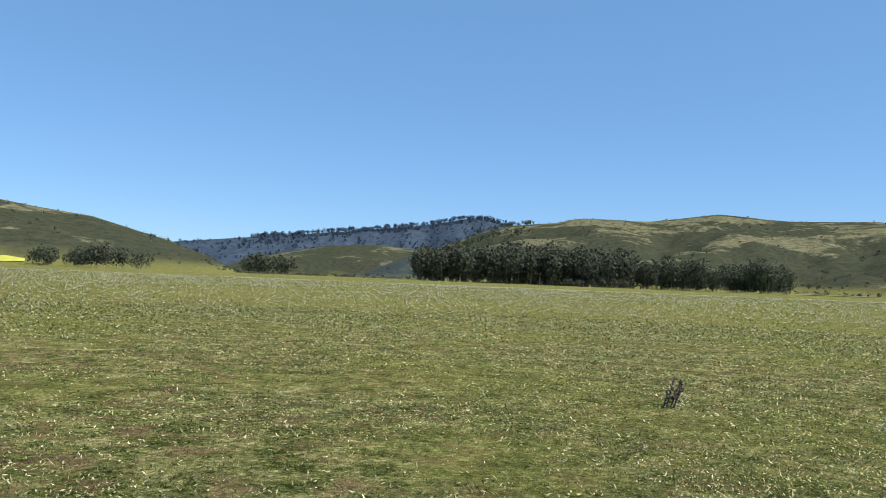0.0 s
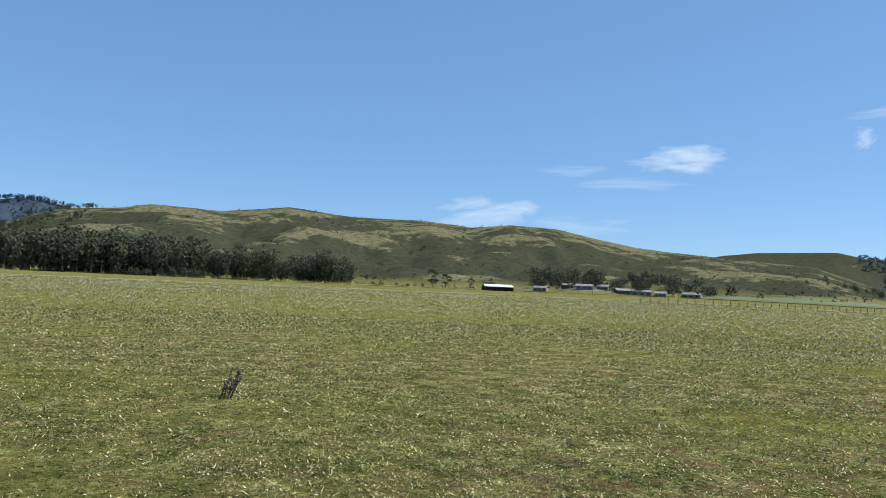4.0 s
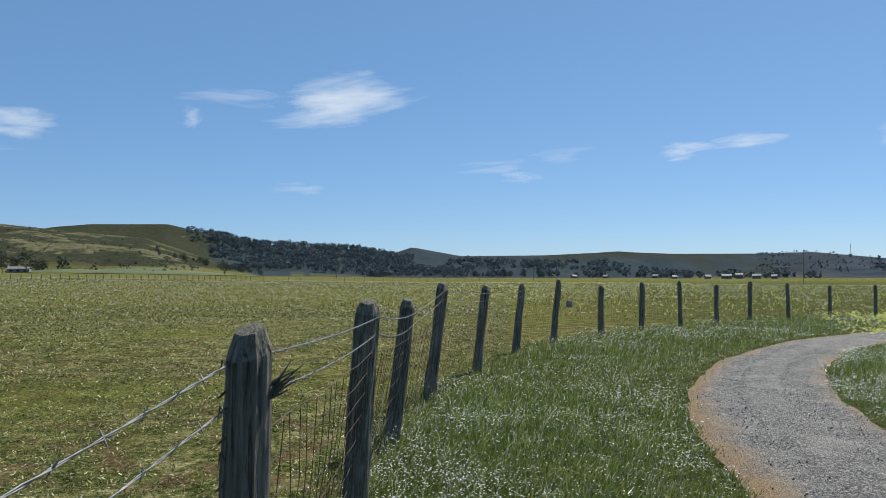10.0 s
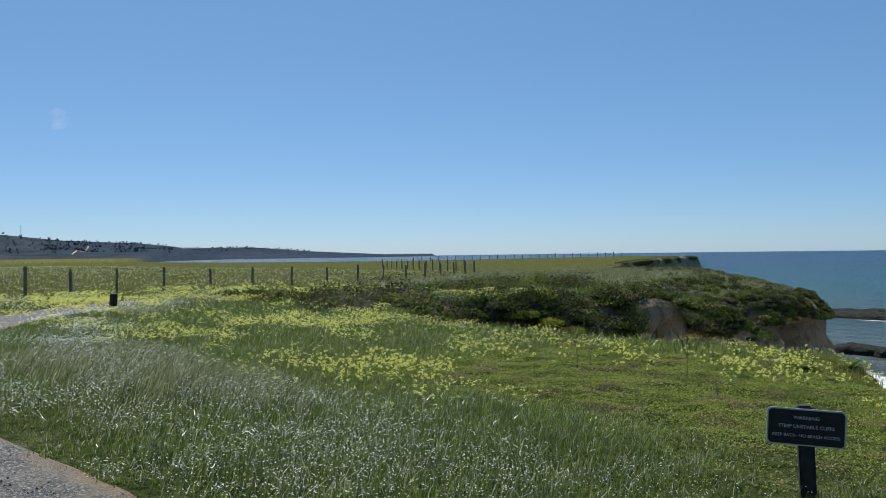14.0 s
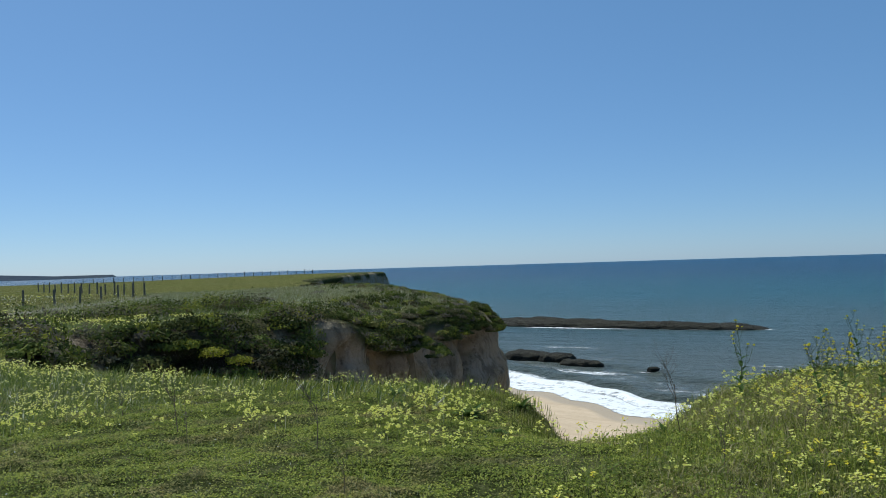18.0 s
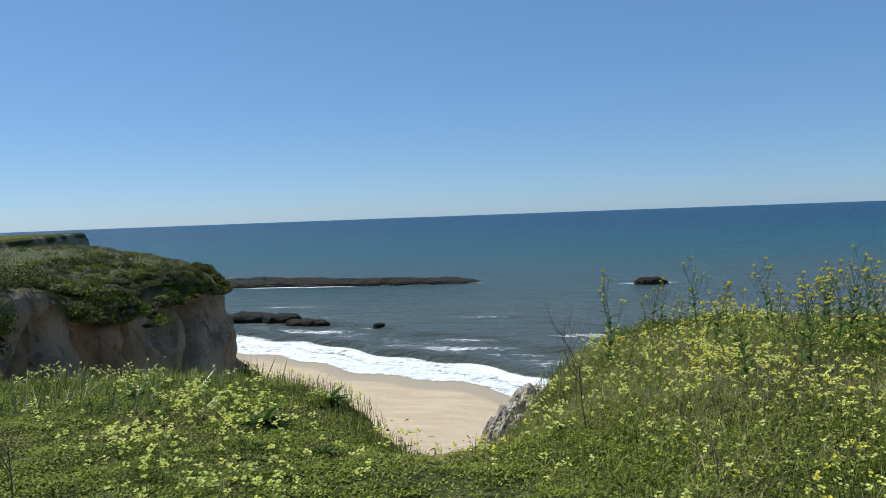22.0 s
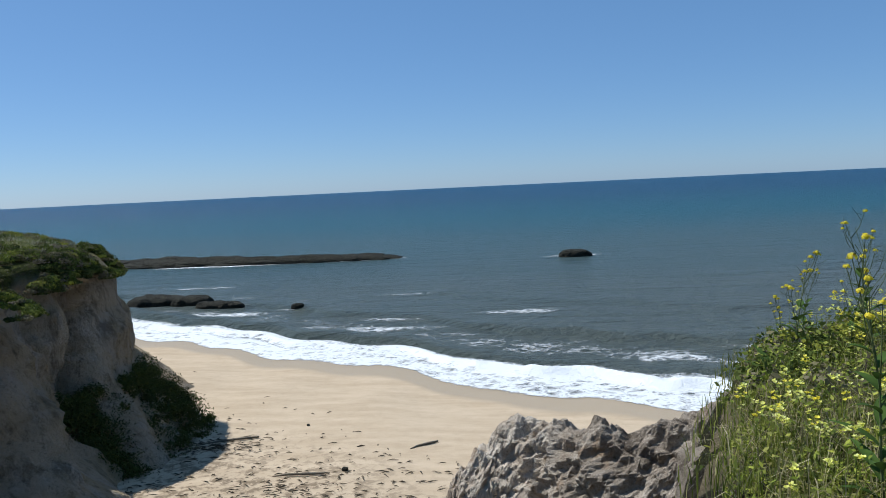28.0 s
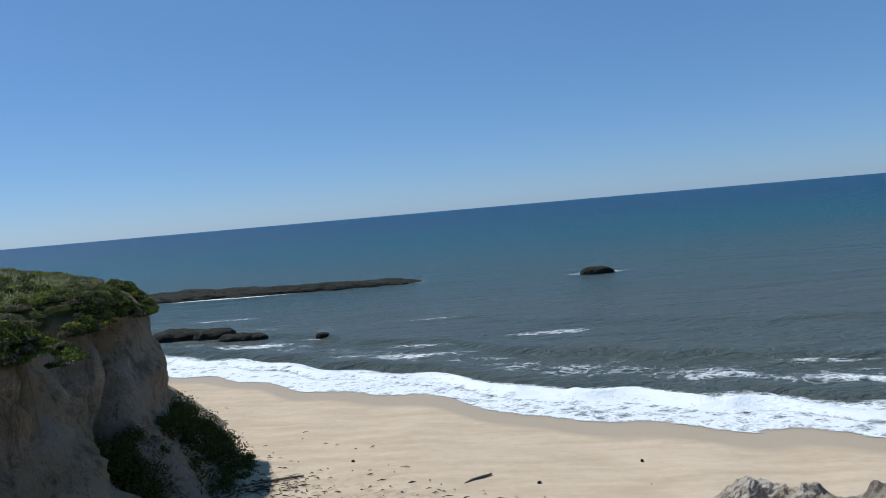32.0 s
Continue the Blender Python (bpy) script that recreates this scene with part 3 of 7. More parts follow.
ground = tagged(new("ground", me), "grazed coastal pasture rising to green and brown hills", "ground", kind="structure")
bm = bmesh.new()
bmesh.ops.create_circle(bm, cap_ends=True, segments=24, radius=0.36)
bmesh.ops.translate(bm, verts=bm.verts, vec=(CX, CY, float(near_ground(CX, CY)) + 0.002))
patch = part("ground_patch", bm, M_GROUND)
tagged(patch, "small round patch of green turf", "ground", kind="structure")

# gravel path
tx, ty, tw = TRAIL_FINE.T
dxy = np.gradient(TRAIL_FINE[:, :2], axis=0)
dxy /= np.linalg.norm(dxy, axis=1, keepdims=True)
nrm = np.stack([-dxy[:, 1], dxy[:, 0]], 1)
across = np.linspace(-1.12, 1.12, 25)
off = across[None, :] * tw[:, None] + 0.05 * vnoise(tx[:, None] * 1.1, np.sign(across)[None, :] * 7, 0, 9, 3) * np.abs(across)[None, :]
px, py = tx[:, None] + nrm[:, :1] * off, ty[:, None] + nrm[:, 1:] * off
pz = near_ground(px, py) + 0.045 - 0.075 * np.abs(across)[None, :] ** 6 - 0.02 * (np.abs(np.abs(across) - 0.45) < 0.2)[None, :] + 0.008 * vnoise(px * 3, py * 3, 0, 11, 3)
me = mesh_from("gravel_path", np.stack([px, py, pz], -1).reshape(-1, 3), grid_faces(len(tx), 25)[:, ::-1], M_GRAVEL)
put_attr(me, "edge", np.broadcast_to(np.where(across > 0, 1.0, 0.62)[None, :] * np.abs(across)[None, :] ** 2.2 * 0.86, px.shape).ravel())
tagged(new("path", me), "curving pale gravel path with an orange dirt edge", "path", kind="structure")

# sea
sr = 2.0 * (4950 / 2.0) ** np.linspace(0, 1, 90)
sa = np.linspace(0, 2 * np.pi, 180, endpoint=False)
SA, SR = np.meshgrid(sa, sr, indexing="ij")
wx, wy = 10 + SR * np.sin(SA), -60 + SR * np.cos(SA)
wz = SEA + 0 * wx
me = mesh_from("sea", np.stack([wx, wy, wz], -1).reshape(-1, 3), grid_faces(180, 90, True)[:, ::-1], M_WATER)
tagged(new("water", me), "open blue-green sea, murky grey near the beach", "sea", kind="structure")

# beach: rises from the water's edge to the foot of the cliffs
SHORE = [(-400, -45), (-60, -48), (-30, -50), (-12, -58), (-6.8, -59), (2, -65.5), (6.5, -67), (11, -71.5), (18.5, -76.8), (28, -82.8), (41, -92), (55, -100), (90, -125)]
SHORE_PTS = np.array(SHORE)


def shore_y(x):
    return np.interp(x, SHORE_PTS[:, 0], SHORE_PTS[:, 1]) + 0.9 * np.sin(x * 0.32 + 0.6) + 0.6 * np.sin(x * 0.83)


bx = np.concatenate([np.linspace(-400, -45, 40), np.linspace(-44, 60, 260), np.linspace(61, 100, 30)])
bt = np.linspace(-0.5, 1, 150)
BX, BT = np.meshgrid(bx, bt, indexing="ij")
top_y = np.interp(BX, [-400, -80, -10, 0, 5, 12, 25, 100], [-40, -20, -12, -11, -8, -12, -25, -70])
BY = shore_y(BX) + BT * (top_y - shore_y(BX))
u = BY - shore_y(BX)
BZ = SEA + 0.02 + 0.028 * u + 0.35 * smooth(4, 16, u) + 0.7 * smooth(30, 55, u) + 0.035 * vnoise(BX * 0.4, BY * 0.4, 0, 17, 3) * smooth(0, 8, u) + 0.05 * vnoise(BX * 1.2, BY * 1.2, 0, 19, 2) * smooth(18, 28, u)
me = mesh_from("beach", np.stack([BX, BY, BZ], -1).reshape(-1, 3), grid_faces(len(bx), len(bt)), M_SAND)
put_attr(me, "wet", smooth(7.0, 0.5, u).ravel())
put_attr(me, "wrack", (smooth(19, 30, u) * smooth(-8, 2, BX) + 0.1).ravel())
tagged(new("beach", me), "smooth pale tan sand beach, wet along the surf", "beach", kind="structure")


def beach_z(x, y):
    u = y - shore_y(x)
    return SEA + 0.02 + 0.028 * u + 0.35 * smooth(4, 16, u) + 0.7 * smooth(30, 55, u)


# cliff face under the rim, with ribs, hollows and ledges
def cliff_run(down, y, spread=1.0):
    """Metres outward of the rim at the share of the fall that lies above: rounded brow, steep wall, talus."""
    brow = np.clip(down / 0.15, 0, 1)
    foot = np.where(y < -45, 4.2, np.where(y < -38, 3.0, 1.6)) * spread
    return (1.9 * spread * np.sqrt(np.clip(1 - (1 - brow) ** 2, 0, 1)) + 3.6 * spread * down + foot * np.clip((down - 0.55) / 0.45, 0, 1))


def cliff(name, start, end, step, label, spread=1.0):
    rim = resample(RIM, step)
    a = np.argmin(np.hypot(rim[:, 0] - start[0], rim[:, 1] - start[1]))
    b = np.argmin(np.hypot(rim[:, 0] - end[0], rim[:, 1] - end[1]))
    rim = rim[a:b + 1]
    d = np.gradient(rim, axis=0)
    k = max(3, int(2.6 / step))
    ker = np.ones(2 * k + 1) / (2 * k + 1)
    d = np.stack([np.convolve(np.pad(d[:, c], k, mode="edge"), ker, "valid") for c in (0, 1)], 1)
    d /= np.linalg.norm(d, axis=1, keepdims=True)
    out = np.stack([d[:, 1], -d[:, 0]], 1)
    t = np.concatenate([np.linspace(-0.06, 0, 5)[:-1], np.linspace(0, 1, 106)])
    T = np.broadcast_to(t[None], (len(rim), len(t)))
    s = np.arange(len(rim))[:, None] * step
    top = near_ground(rim[:, 0], rim[:, 1])[:, None]
    fall = SEA - 1.2 - top
    down = np.clip(T, 0, 1)
    # outward run: rounded brow, steep wall, talus at the foot
    run = np.where(T < 0, T * 14, cliff_run(down, rim[:, 1:], spread))
    z = top + fall * (0.92 * down + 0.08 * down ** 2) - 0.5 * smooth(-0.02, 0.05, T) + np.where(T < 0, 0.03, 0)
    rib = vnoise(s * 0.16 + 0.5 * down, down * 0.8 + 0 * s, 0, 51, 4)
    fine = vnoise(s * 0.8, down * 9 + 0 * s, 0, 57, 4)
    ledge = vnoise(s * 0.06, down * 7 + 0 * s, 0, 61, 3)
    act = smooth(0.0, 0.12, down) * (1 - 0.6 * smooth(0.5, 0.8, down))
    slant = s * 0.13 + 0.9 * down
    crag = np.clip(1 - 4.2 * np.abs(vnoise(s * 0.24 + 1.2 * down, down * 0.7 + 0 * s, 0, 83, 2)), -1, 1) * (0.7 + 0.9 * down)
    chip = vnoise(s * 1.7, down * 16 + 0 * s, 0, 87, 3)
    run = run + act * (0.75 * crag + 0.22 * chip)
    run = run - act * 2.9 * np.clip(1 - 1.5 * np.abs(vnoise(slant, 0.35 * down + 0 * s, 0, 73, 2)), 0, 1) ** 4
    run = run + act * (0.9 * rib + 0.4 * fine + 0.35 * ledge - 0.3)
    X, Y = rim[:, :1] + out[:, :1] * run, rim[:, 1:] + out[:, 1:] * run
    inner = near_ground(X, Y) + 0.02 + T * 1.2
    Z = np.where(T < 0, inner, z + act * (0.35 * fine))
    me = mesh_from(name, np.stack([X, Y, Z], -1).reshape(-1, 3), grid_faces(len(rim), len(t))[:, ::-1], M_CLIFF, False)
    veg = smooth(0.05, 0.30, vnoise(s * 0.22, down * 2.2 + 0 * s, 0, 71, 4) * 0.6 + 0.45 - np.where(rim[:, 1:] < -34, 5.0, 2.6) * down)
    # one mask for dark soil and painted shade on the upper gully wall
    put_attr(me, "earth", np.broadcast_to(0.85 * smooth(-35, -31, rim[:, 1:]) * smooth(1.0, 0.5, down), T.shape).ravel())
    put_attr(me, "green", np.where(T < -0.02, 1, veg).ravel())
    return tagged(new(name, me), label, "cliff", kind="structure")


cliff("cliff_near", (-30, -20.5), (23, -17.4), 0.25, "crumbling sandstone cliff edge below the lookout", 0.32)
cliff("cliff_headland", (23, -17.4), (70, -92), 0.24, "grey-brown eroded sandstone headland cliff with green brow", 1.0)
cliff("cliff_cape", (70, -92), (240, -126), 1.0, "distant pale cape cliff behind the headland", 0.6)


# ---------------------------------------------------------------- fence
def post_mesh(name, height, radius, seed, sides=14, rows=22):
    """A split, weathered post with a chamfered head; its foot is 0.35 m in the ground."""
    th = np.linspace(0, 2 * np.pi, sides, endpoint=False)
    z = np.concatenate([np.linspace(-0.35, height - 0.06, rows), [height - 0.045, height - 0.006, height]])
    TH, Z = np.meshgrid(th, z, indexing="xy")
    r = radius * (1.0 - 0.10 * Z / height) * (1 + 0.16 * vnoise(np.cos(TH) * 1.3 + seed, np.sin(TH) * 1.3, Z * 2.2, seed, 3) + 0.24 * vnoise(np.cos(TH) * 5, np.sin(TH) * 5, Z * 2.6, seed + 5, 4, 0.65))
    head = np.ones(len(z))
    head[-3:] = (0.97, 0.62, 0.02)
    r = r * head[:, None]
    squash = 0.82 + 0.2 * ((seed * 37) % 10) / 10
    wob = 0.035 * vnoise(z * 1.8 + seed, 0.5, 0, seed, 2)
    v = np.stack([r * np.cos(TH) + wob[:, None], r * np.sin(TH) * squash, Z + 0.016 * np.cos(TH + seed) * np.where(head < 1, head, 0)[:, None]], -1).reshape(-1, 3)
    f = grid_tube(len(z), sides)
    me = mesh_from(name, v, f, M_POST, False)
    me.materials.append(M_POST_TOP)
    idx = np.zeros(len(f), np.int32)
    idx[-3 * sides + sides:] = 1
    me.polygons.foreach_set("material_index", idx)
    return me


fence = tagged(empty("fence"), "old pasture fence of split weathered posts with barbed wire and netting", "fence")
heads = []
post_meshes = [post_mesh("post", 1.0, 0.078, k + 1) for k in range(7)]
for i, (x, y) in enumerate(FENCE):
    h = 1.36 + 0.07 * math.sin(i * 2.3)
    if i > 16:
        h -= min(0.2, (i - 16) * 0.03)
    lean = (0.02 + 0.05 * math.sin(i * 1.7), (-0.24, -0.30, -0.27, -0.35, -0.28, -0.26)[i - 4]) if 4 <= i <= 9 else (0.04 * math.sin(i * 1.7), 0.05 * math.cos(i * 2.1))
    if i == 3:
        lean = (-0.01, -0.05)
    if i < 3:
        h = 1.2
    if i == 3:
        h = 1.42
    if 4 <= i <= 9:
        y += 0.06
    z0 = float(near_ground(x, y))
    if i in (3, 4, 5):
        me = post_mesh("post", 1.0, (0.078, 0.080, 0.080)[i - 3], 20 + i, 26, 46)
    else:
        me = post_meshes[i % 7]
    ob = link("post", me, fence)
    shear = Matrix(((1, 0, lean[0], 0), (0, 1, lean[1], 0), (0, 0, h, 0), (0, 0, 0, 1)))
    ob.matrix_basis = Matrix.Translation((x, y, z0)) @ shear @ Matrix.Rotation(i * 1.3, 4, "Z")
    heads.append((x + lean[0], y + lean[1], z0 + h, x, y, z0))


def post_at(i, below):
    """A point on post i, so far below its head, on the field's side."""
    hx, hy, hz, x, y, z = heads[i]
    k = 1 - below / (hz - z)
    return np.array((x + (hx - x) * k, y + (hy - y) * k + 0.05, z + (hz - z) * k))


def run_of_wire(below, sag, radius, points=9, sides=4, first=0, wave=0.0, seed=0):
    pts = []
    for i in range(first, len(FENCE) - 1):
        a, b = post_at(i, below), post_at(i + 1, below)
        for t in np.linspace(0, 1, points)[:-1]:
            p = a + (b - a) * t
            p[2] -= sag * 4 * t * (1 - t) * (0.6 + 0.5 * math.sin(i * 2.1 + seed))
            p[2] += wave * math.sin(i * 5.1 + t * 19 + seed)
            pts.append(p)
    return np.array(pts)


for below, sag in ((0.085, 0.035), (0.19, 0.055)):
    line = run_of_wire(below, sag, 0.003, 40)
    up = np.zeros_like(line)
    ph = np.arange(len(line)) * 1.9
    up[:, 2], up[:, 1] = 0.0022 * np.sin(ph), 0.0022 * np.cos(ph)
    pieces = [tube(line + up, 0.0019, 4), tube(line - up, 0.0019, 4)]
    for k in range(0, min(len(line), 900), 2):
        c = line[k]
        for s in (-1, 1):
            d = np.array((0.004 * s, 0.012 * math.sin(k), 0.014 * s))
            pieces.append(tube([c - d, c, c + d], (0.0008, 0.0034, 0.0008), 3)) if s > 0 else pieces.append(tube([c - d[::-1], c + d[::-1]], (0.0012, 0.0012), 3))
    v, f = joined(pieces)
    link("barbed_wire", mesh_from("barbed_wire", v, f, M_WIRE), fence, "two-strand galvanised barbed wire")
pieces = []
for k, below in enumerate((0.30, 0.41, 0.53, 0.66, 0.80, 0.95, 1.10)):
    pieces.append(tube(run_of_wire(below, 0.03, 0.0014, 9, 3, 3, 0.006, k), 0.0021, 3))
for i in range(3, len(FENCE) - 1):
    for t in np.arange(0.02, 1.0, 0.052):
        a, b = post_at(i, 0.30), post_at(i + 1, 0.30)
        c, d = post_at(i, 1.16), post_at(i + 1, 1.16)
        top, low = a + (b - a) * t, c + (d - c) * t
        top[2] -= 0.03 * 4 * t * (1 - t)
        w = 0.012
        mids = [top + (low - top) * q + np.array((random.uniform(-w, w), random.uniform(-w, w), 0)) for q in (0.0, 0.3, 0.65, 1.0)]
        pieces.append(tube(mids, 0.0017 if i < 12 else 0.0022, 3))
v, f = joined(pieces)
link("wire_netting", mesh_from("wire_netting", v, f, M_RUST), fence, "rusty woven wire stock netting")
# loose splinters at the head of the nearest post
hx, hy, hz = heads[3][:3]
for k in range(7):
    a = np.array((hx + 0.012, hy - 0.048, hz - 0.17 + 0.006 * k))
    d = np.array((0.010 + 0.004 * (k % 3), -0.040 - 0.008 * (k % 4), 0.018 + 0.012 * (k % 5)))
    v, f = tube([a - d * 0.25, a + d * 0.4, a + d * (0.9 + 0.2 * (k % 2))], (0.004, 0.003, 0.001), 4)
    link("splinter", mesh_from("splinter", v, f, M_POST, False), fence)
for k in range(9):
    a = np.array((hx - 0.035 - 0.004 * (k % 3), hy + 0.055, hz - 0.10 - 0.055 * k))
    v, f = tube([a, a + np.array((-0.006, 0.009, 0.02 - 0.03 * (k % 2))), a + np.array((-0.010, 0.014 + 0.006 * (k % 2), -0.02))], (0.004, 0.003, 0.001), 4)
    link("splinter", mesh_from("splinter", v, f, M_POST, False), fence)

# small notice on the netting
notice = tagged(empty("fence_notice", pose(19.9, 1.78, 0.88, 0, 0, -20)), "small faded grey notice hung on the wire netting", "sign")
bm = bmesh.new()
bmesh.ops.create_cube(bm, size=1)
bmesh.ops.scale(bm, verts=bm.verts, vec=(0.012, 0.17, 0.15))
bmesh.ops.bevel(bm, geom=bm.edges[:], offset=0.003, segments=1, affect="EDGES")
part("plate", bm, plain_mat("faded_plate", (0.22, 0.23, 0.24), (0.34, 0.35, 0.36), 0.5), notice)
for dz in (-0.035, 0.0, 0.035):
    bm = bmesh.new()
    bmesh.ops.create_cube(bm, size=1)
    bmesh.ops.scale(bm, verts=bm.verts, vec=(0.004, 0.11, 0.012))
    bmesh.ops.translate(bm, verts=bm.verts, vec=(-0.008, 0, dz))
    part("bar", bm, plain_mat("faded_print", (0.05, 0.05, 0.06), (0.08, 0.08, 0.09), 0.6), notice)


def far_fence(name, a, b, count, height, label, radius=0.07):
    f = tagged(empty(name), label, "fence")
    a, b = np.array(a, float), np.array(b, float)
    for k in range(count):
        p = a + (b - a) * k / (count - 1)
        ob = link("post", post_meshes[k % 7], f)
        z0 = float(land(p[0], p[1])[0])
        ob.matrix_basis = Matrix.Translation((p[0], p[1], z0)) @ Matrix.Rotation(0.05 * math.sin(k * 1.9), 4, "Y") @ Matrix.Diagonal((radius / 0.07, radius / 0.07, height * (0.93 + 0.1 * math.sin(k * 2.7)), 1))
    for h in (0.6, 0.92):
        pts = [(p[0], p[1], float(land(p[0], p[1])[0]) + height * h) for p in (a + (b - a) * t for t in np.linspace(0, 1, count))]
        v, fa = tube(pts, 0.006, 3)
        link("wire", mesh_from("wire", v, fa, M_RUST), f)
    return f


far_fence("fence", (61.5, -55.2), (100, -71), 15, 1.3, "side fence of thin weathered posts beyond the corner", 0.075)
far_fence("fence", (167, -128), (134, -172), 26, 1.25, "fence of small posts along the distant cape", 0.09)
far_fence("fence", (112, 118), (205, 112), 40, 1.25, "far field fence of closely set grey posts", 0.09)
far_fence("fence", (205, 112), (330, 60), 30, 1.2, "far boundary fence with thin dark posts", 0.08)

# ---------------------------------------------------------------- warning sign
M_SIGN = plain_mat("sign_black", (0.010, 0.010, 0.011), (0.018, 0.018, 0.02), 0.45, 20)
M_SIGN_EDGE = plain_mat("sign_edge", (0.40, 0.40, 0.39), (0.52, 0.52, 0.5), 0.5, 20)
M_LETTER = plain_mat("sign_letter", (0.42, 0.42, 0.41), (0.5, 0.5, 0.49), 0.5, 20)
M_DARKPOST = plain_mat("dark_painted_post", (0.012, 0.012, 0.011), (0.030, 0.029, 0.026), 0.7, 14)


def rounded_plate(w, h, r, depth):
    bm = bmesh.new()
    pts = []
    for cx, cy, a0 in ((w / 2 - r, h / 2 - r, 0), (-w / 2 + r, h / 2 - r, 90), (-w / 2 + r, -h / 2 + r, 180), (w / 2 - r, -h / 2 + r, 270)):
        for a in range(0, 91, 15):
            pts.append((cx + r * math.cos(radians(a0 + a)), cy + r * math.sin(radians(a0 + a))))
    vs = [bm.verts.new((x, 0, y)) for x, y in pts]
    f = bm.faces.new(vs)
    g = bmesh.ops.extrude_face_region(bm, geom=[f])
    bmesh.ops.translate(bm, verts=[e for e in g["geom"] if isinstance(e, bmesh.types.BMVert)], vec=(0, depth, 0))
    bmesh.ops.recalc_face_normals(bm, faces=bm.faces)
    return bm


def lettering(words, size, x, z, parent, material):
    """Words as a flat mesh of raised letters, centred, facing -y."""
    cu = bpy.data.curves.new("letters", "FONT")
    cu.body, cu.size, cu.align_x, cu.align_y, cu.extrude, cu.resolution_u = words, size, "CENTER", "CENTER", 0.0012, 3
    tmp = bpy.data.objects.new("letters", cu)
    scene.collection.objects.link(tmp)
    bpy.context.view_layer.update()
    me = bpy.data.meshes.new_from_object(tmp.evaluated_get(bpy.context.evaluated_depsgraph_get()))
    bpy.data.objects.remove(tmp)
    me.materials.clear()
    me.materials.append(material)
    me.transform(Matrix.Translation((x, -0.0085, z)) @ Matrix.Rotation(radians(90), 4, "X"))
    ob = link("lettering", me, parent)
    return ob


SIGN_AT = (3.42, -6.47)
sz = float(near_ground(*SIGN_AT))
sign = tagged(empty("warning_sign", pose(SIGN_AT[0], SIGN_AT[1], sz, 0, -2.0, 215)), "low black warning sign with white letters on a dark post", "sign")
bm = bmesh.new()
bmesh.ops.create_cube(bm, size=1)
bmesh.ops.scale(bm, verts=bm.verts, vec=(0.10, 0.08, 0.94))
bmesh.ops.translate(bm, verts=bm.verts, vec=(0, 0, 0.145))
bmesh.ops.bevel(bm, geom=bm.edges[:], offset=0.012, segments=2, affect="EDGES")
part("post", bm, M_DARKPOST, sign)
SX, SW, SH, SZ = 0.0, 0.485, 0.245, 0.475
panel = part("panel", rounded_plate(SW - 0.02, SH - 0.02, 0.025, 0.012), M_SIGN, sign)
panel.location = (SX, -0.057, SZ)
rim_part = part("border", rounded_plate(SW, SH, 0.03, 0.008), M_SIGN_EDGE, sign, "thin pale border")
rim_part.location = (SX, -0.051, SZ)
rim_part.rotation_euler = panel.rotation_euler = (0, radians(4.5), 0)
for words, z, size in (("WARNING", 0.062, 0.033), ("STEEP UNSTABLE CLIFFS", 0.004, 0.032), ("KEEP BACK- NO BEACH ACCESS", -0.056, 0.0288)):
    ob = lettering(words, size, 0, z, sign, M_LETTER)
    ob.location = (SX, -0.0495, SZ)
    ob.rotation_euler = (0, radians(4.5), 0)

# short marker post beside the path
mz = float(near_ground(27.9, -9.5))
bm = bmesh.new()
bmesh.ops.create_cube(bm, size=1)
bmesh.ops.scale(bm, verts=bm.verts, vec=(0.2, 0.2, 0.75))
bmesh.ops.translate(bm, verts=bm.verts, vec=(0, 0, 0.2))
bmesh.ops.bevel(bm, geom=bm.edges[:], offset=0.03, segments=2, affect="EDGES")
stub = part("marker_post", bm, M_DARKPOST)
stub.matrix_basis = pose(27.9, -9.5, mz, 2, -2, 25)
tagged(stub, "short square dark wooden marker post in the grass", "post")


# ---------------------------------------------------------------- sea: surf, reef and rocks
def foam_sheet(name, u0, u1, x0, x1, strength, ridge, label, seed, kind="structure", step=0.3, rows=26):
    """A sheet of foam along the shore, from u0 to u1 metres off the water's edge (minus: seaward)."""
    xs = np.arange(x0, x1, step)
    t = np.linspace(0, 1, rows)
    X, T = np.meshgrid(xs, t, indexing="ij")
    wobble = 1.6 * vnoise(X * 0.07, 0.5, 0, seed, 3)
    U = u0 + (u1 - u0) * T + wobble * np.minimum(1, np.abs(u1) / 6)
    Y = shore_y(X) + U
    crest = np.exp(-((T - 0.35 - 0.12 * vnoise(X * 0.12, 0.2, 0, seed + 3, 2)) / 0.16) ** 2)
    along = 0.55 + 0.6 * vnoise(X * 0.05, 0.1, 0, seed + 7, 2)
    Z = np.maximum(SEA + 0.05 + ridge * crest * np.clip(along, 0.1, 1) * (1 + 0.5 * vnoise(X * 0.9, U * 0.9, 0, seed + 11, 3)), beach_z(X, Y) + 0.05)
    me = mesh_from(name, np.stack([X, Y, Z], -1).reshape(-1, 3), grid_faces(len(xs), rows)[:, ::-1], M_FOAM)
    edge = smooth(0, 0.12, T) * smooth(1, 0.6, T) if ridge < 0.12 else smooth(0, 0.1, T) * smooth(1.0, 0.55, T)
    f = strength * edge * (0.75 + 0.5 * np.clip(along, 0, 1)) + 0.25 * crest * (ridge > 0.1)
    put_attr(me, "foam", f.ravel())
    return tagged(new(name, me), label, "surf", kind=kind)


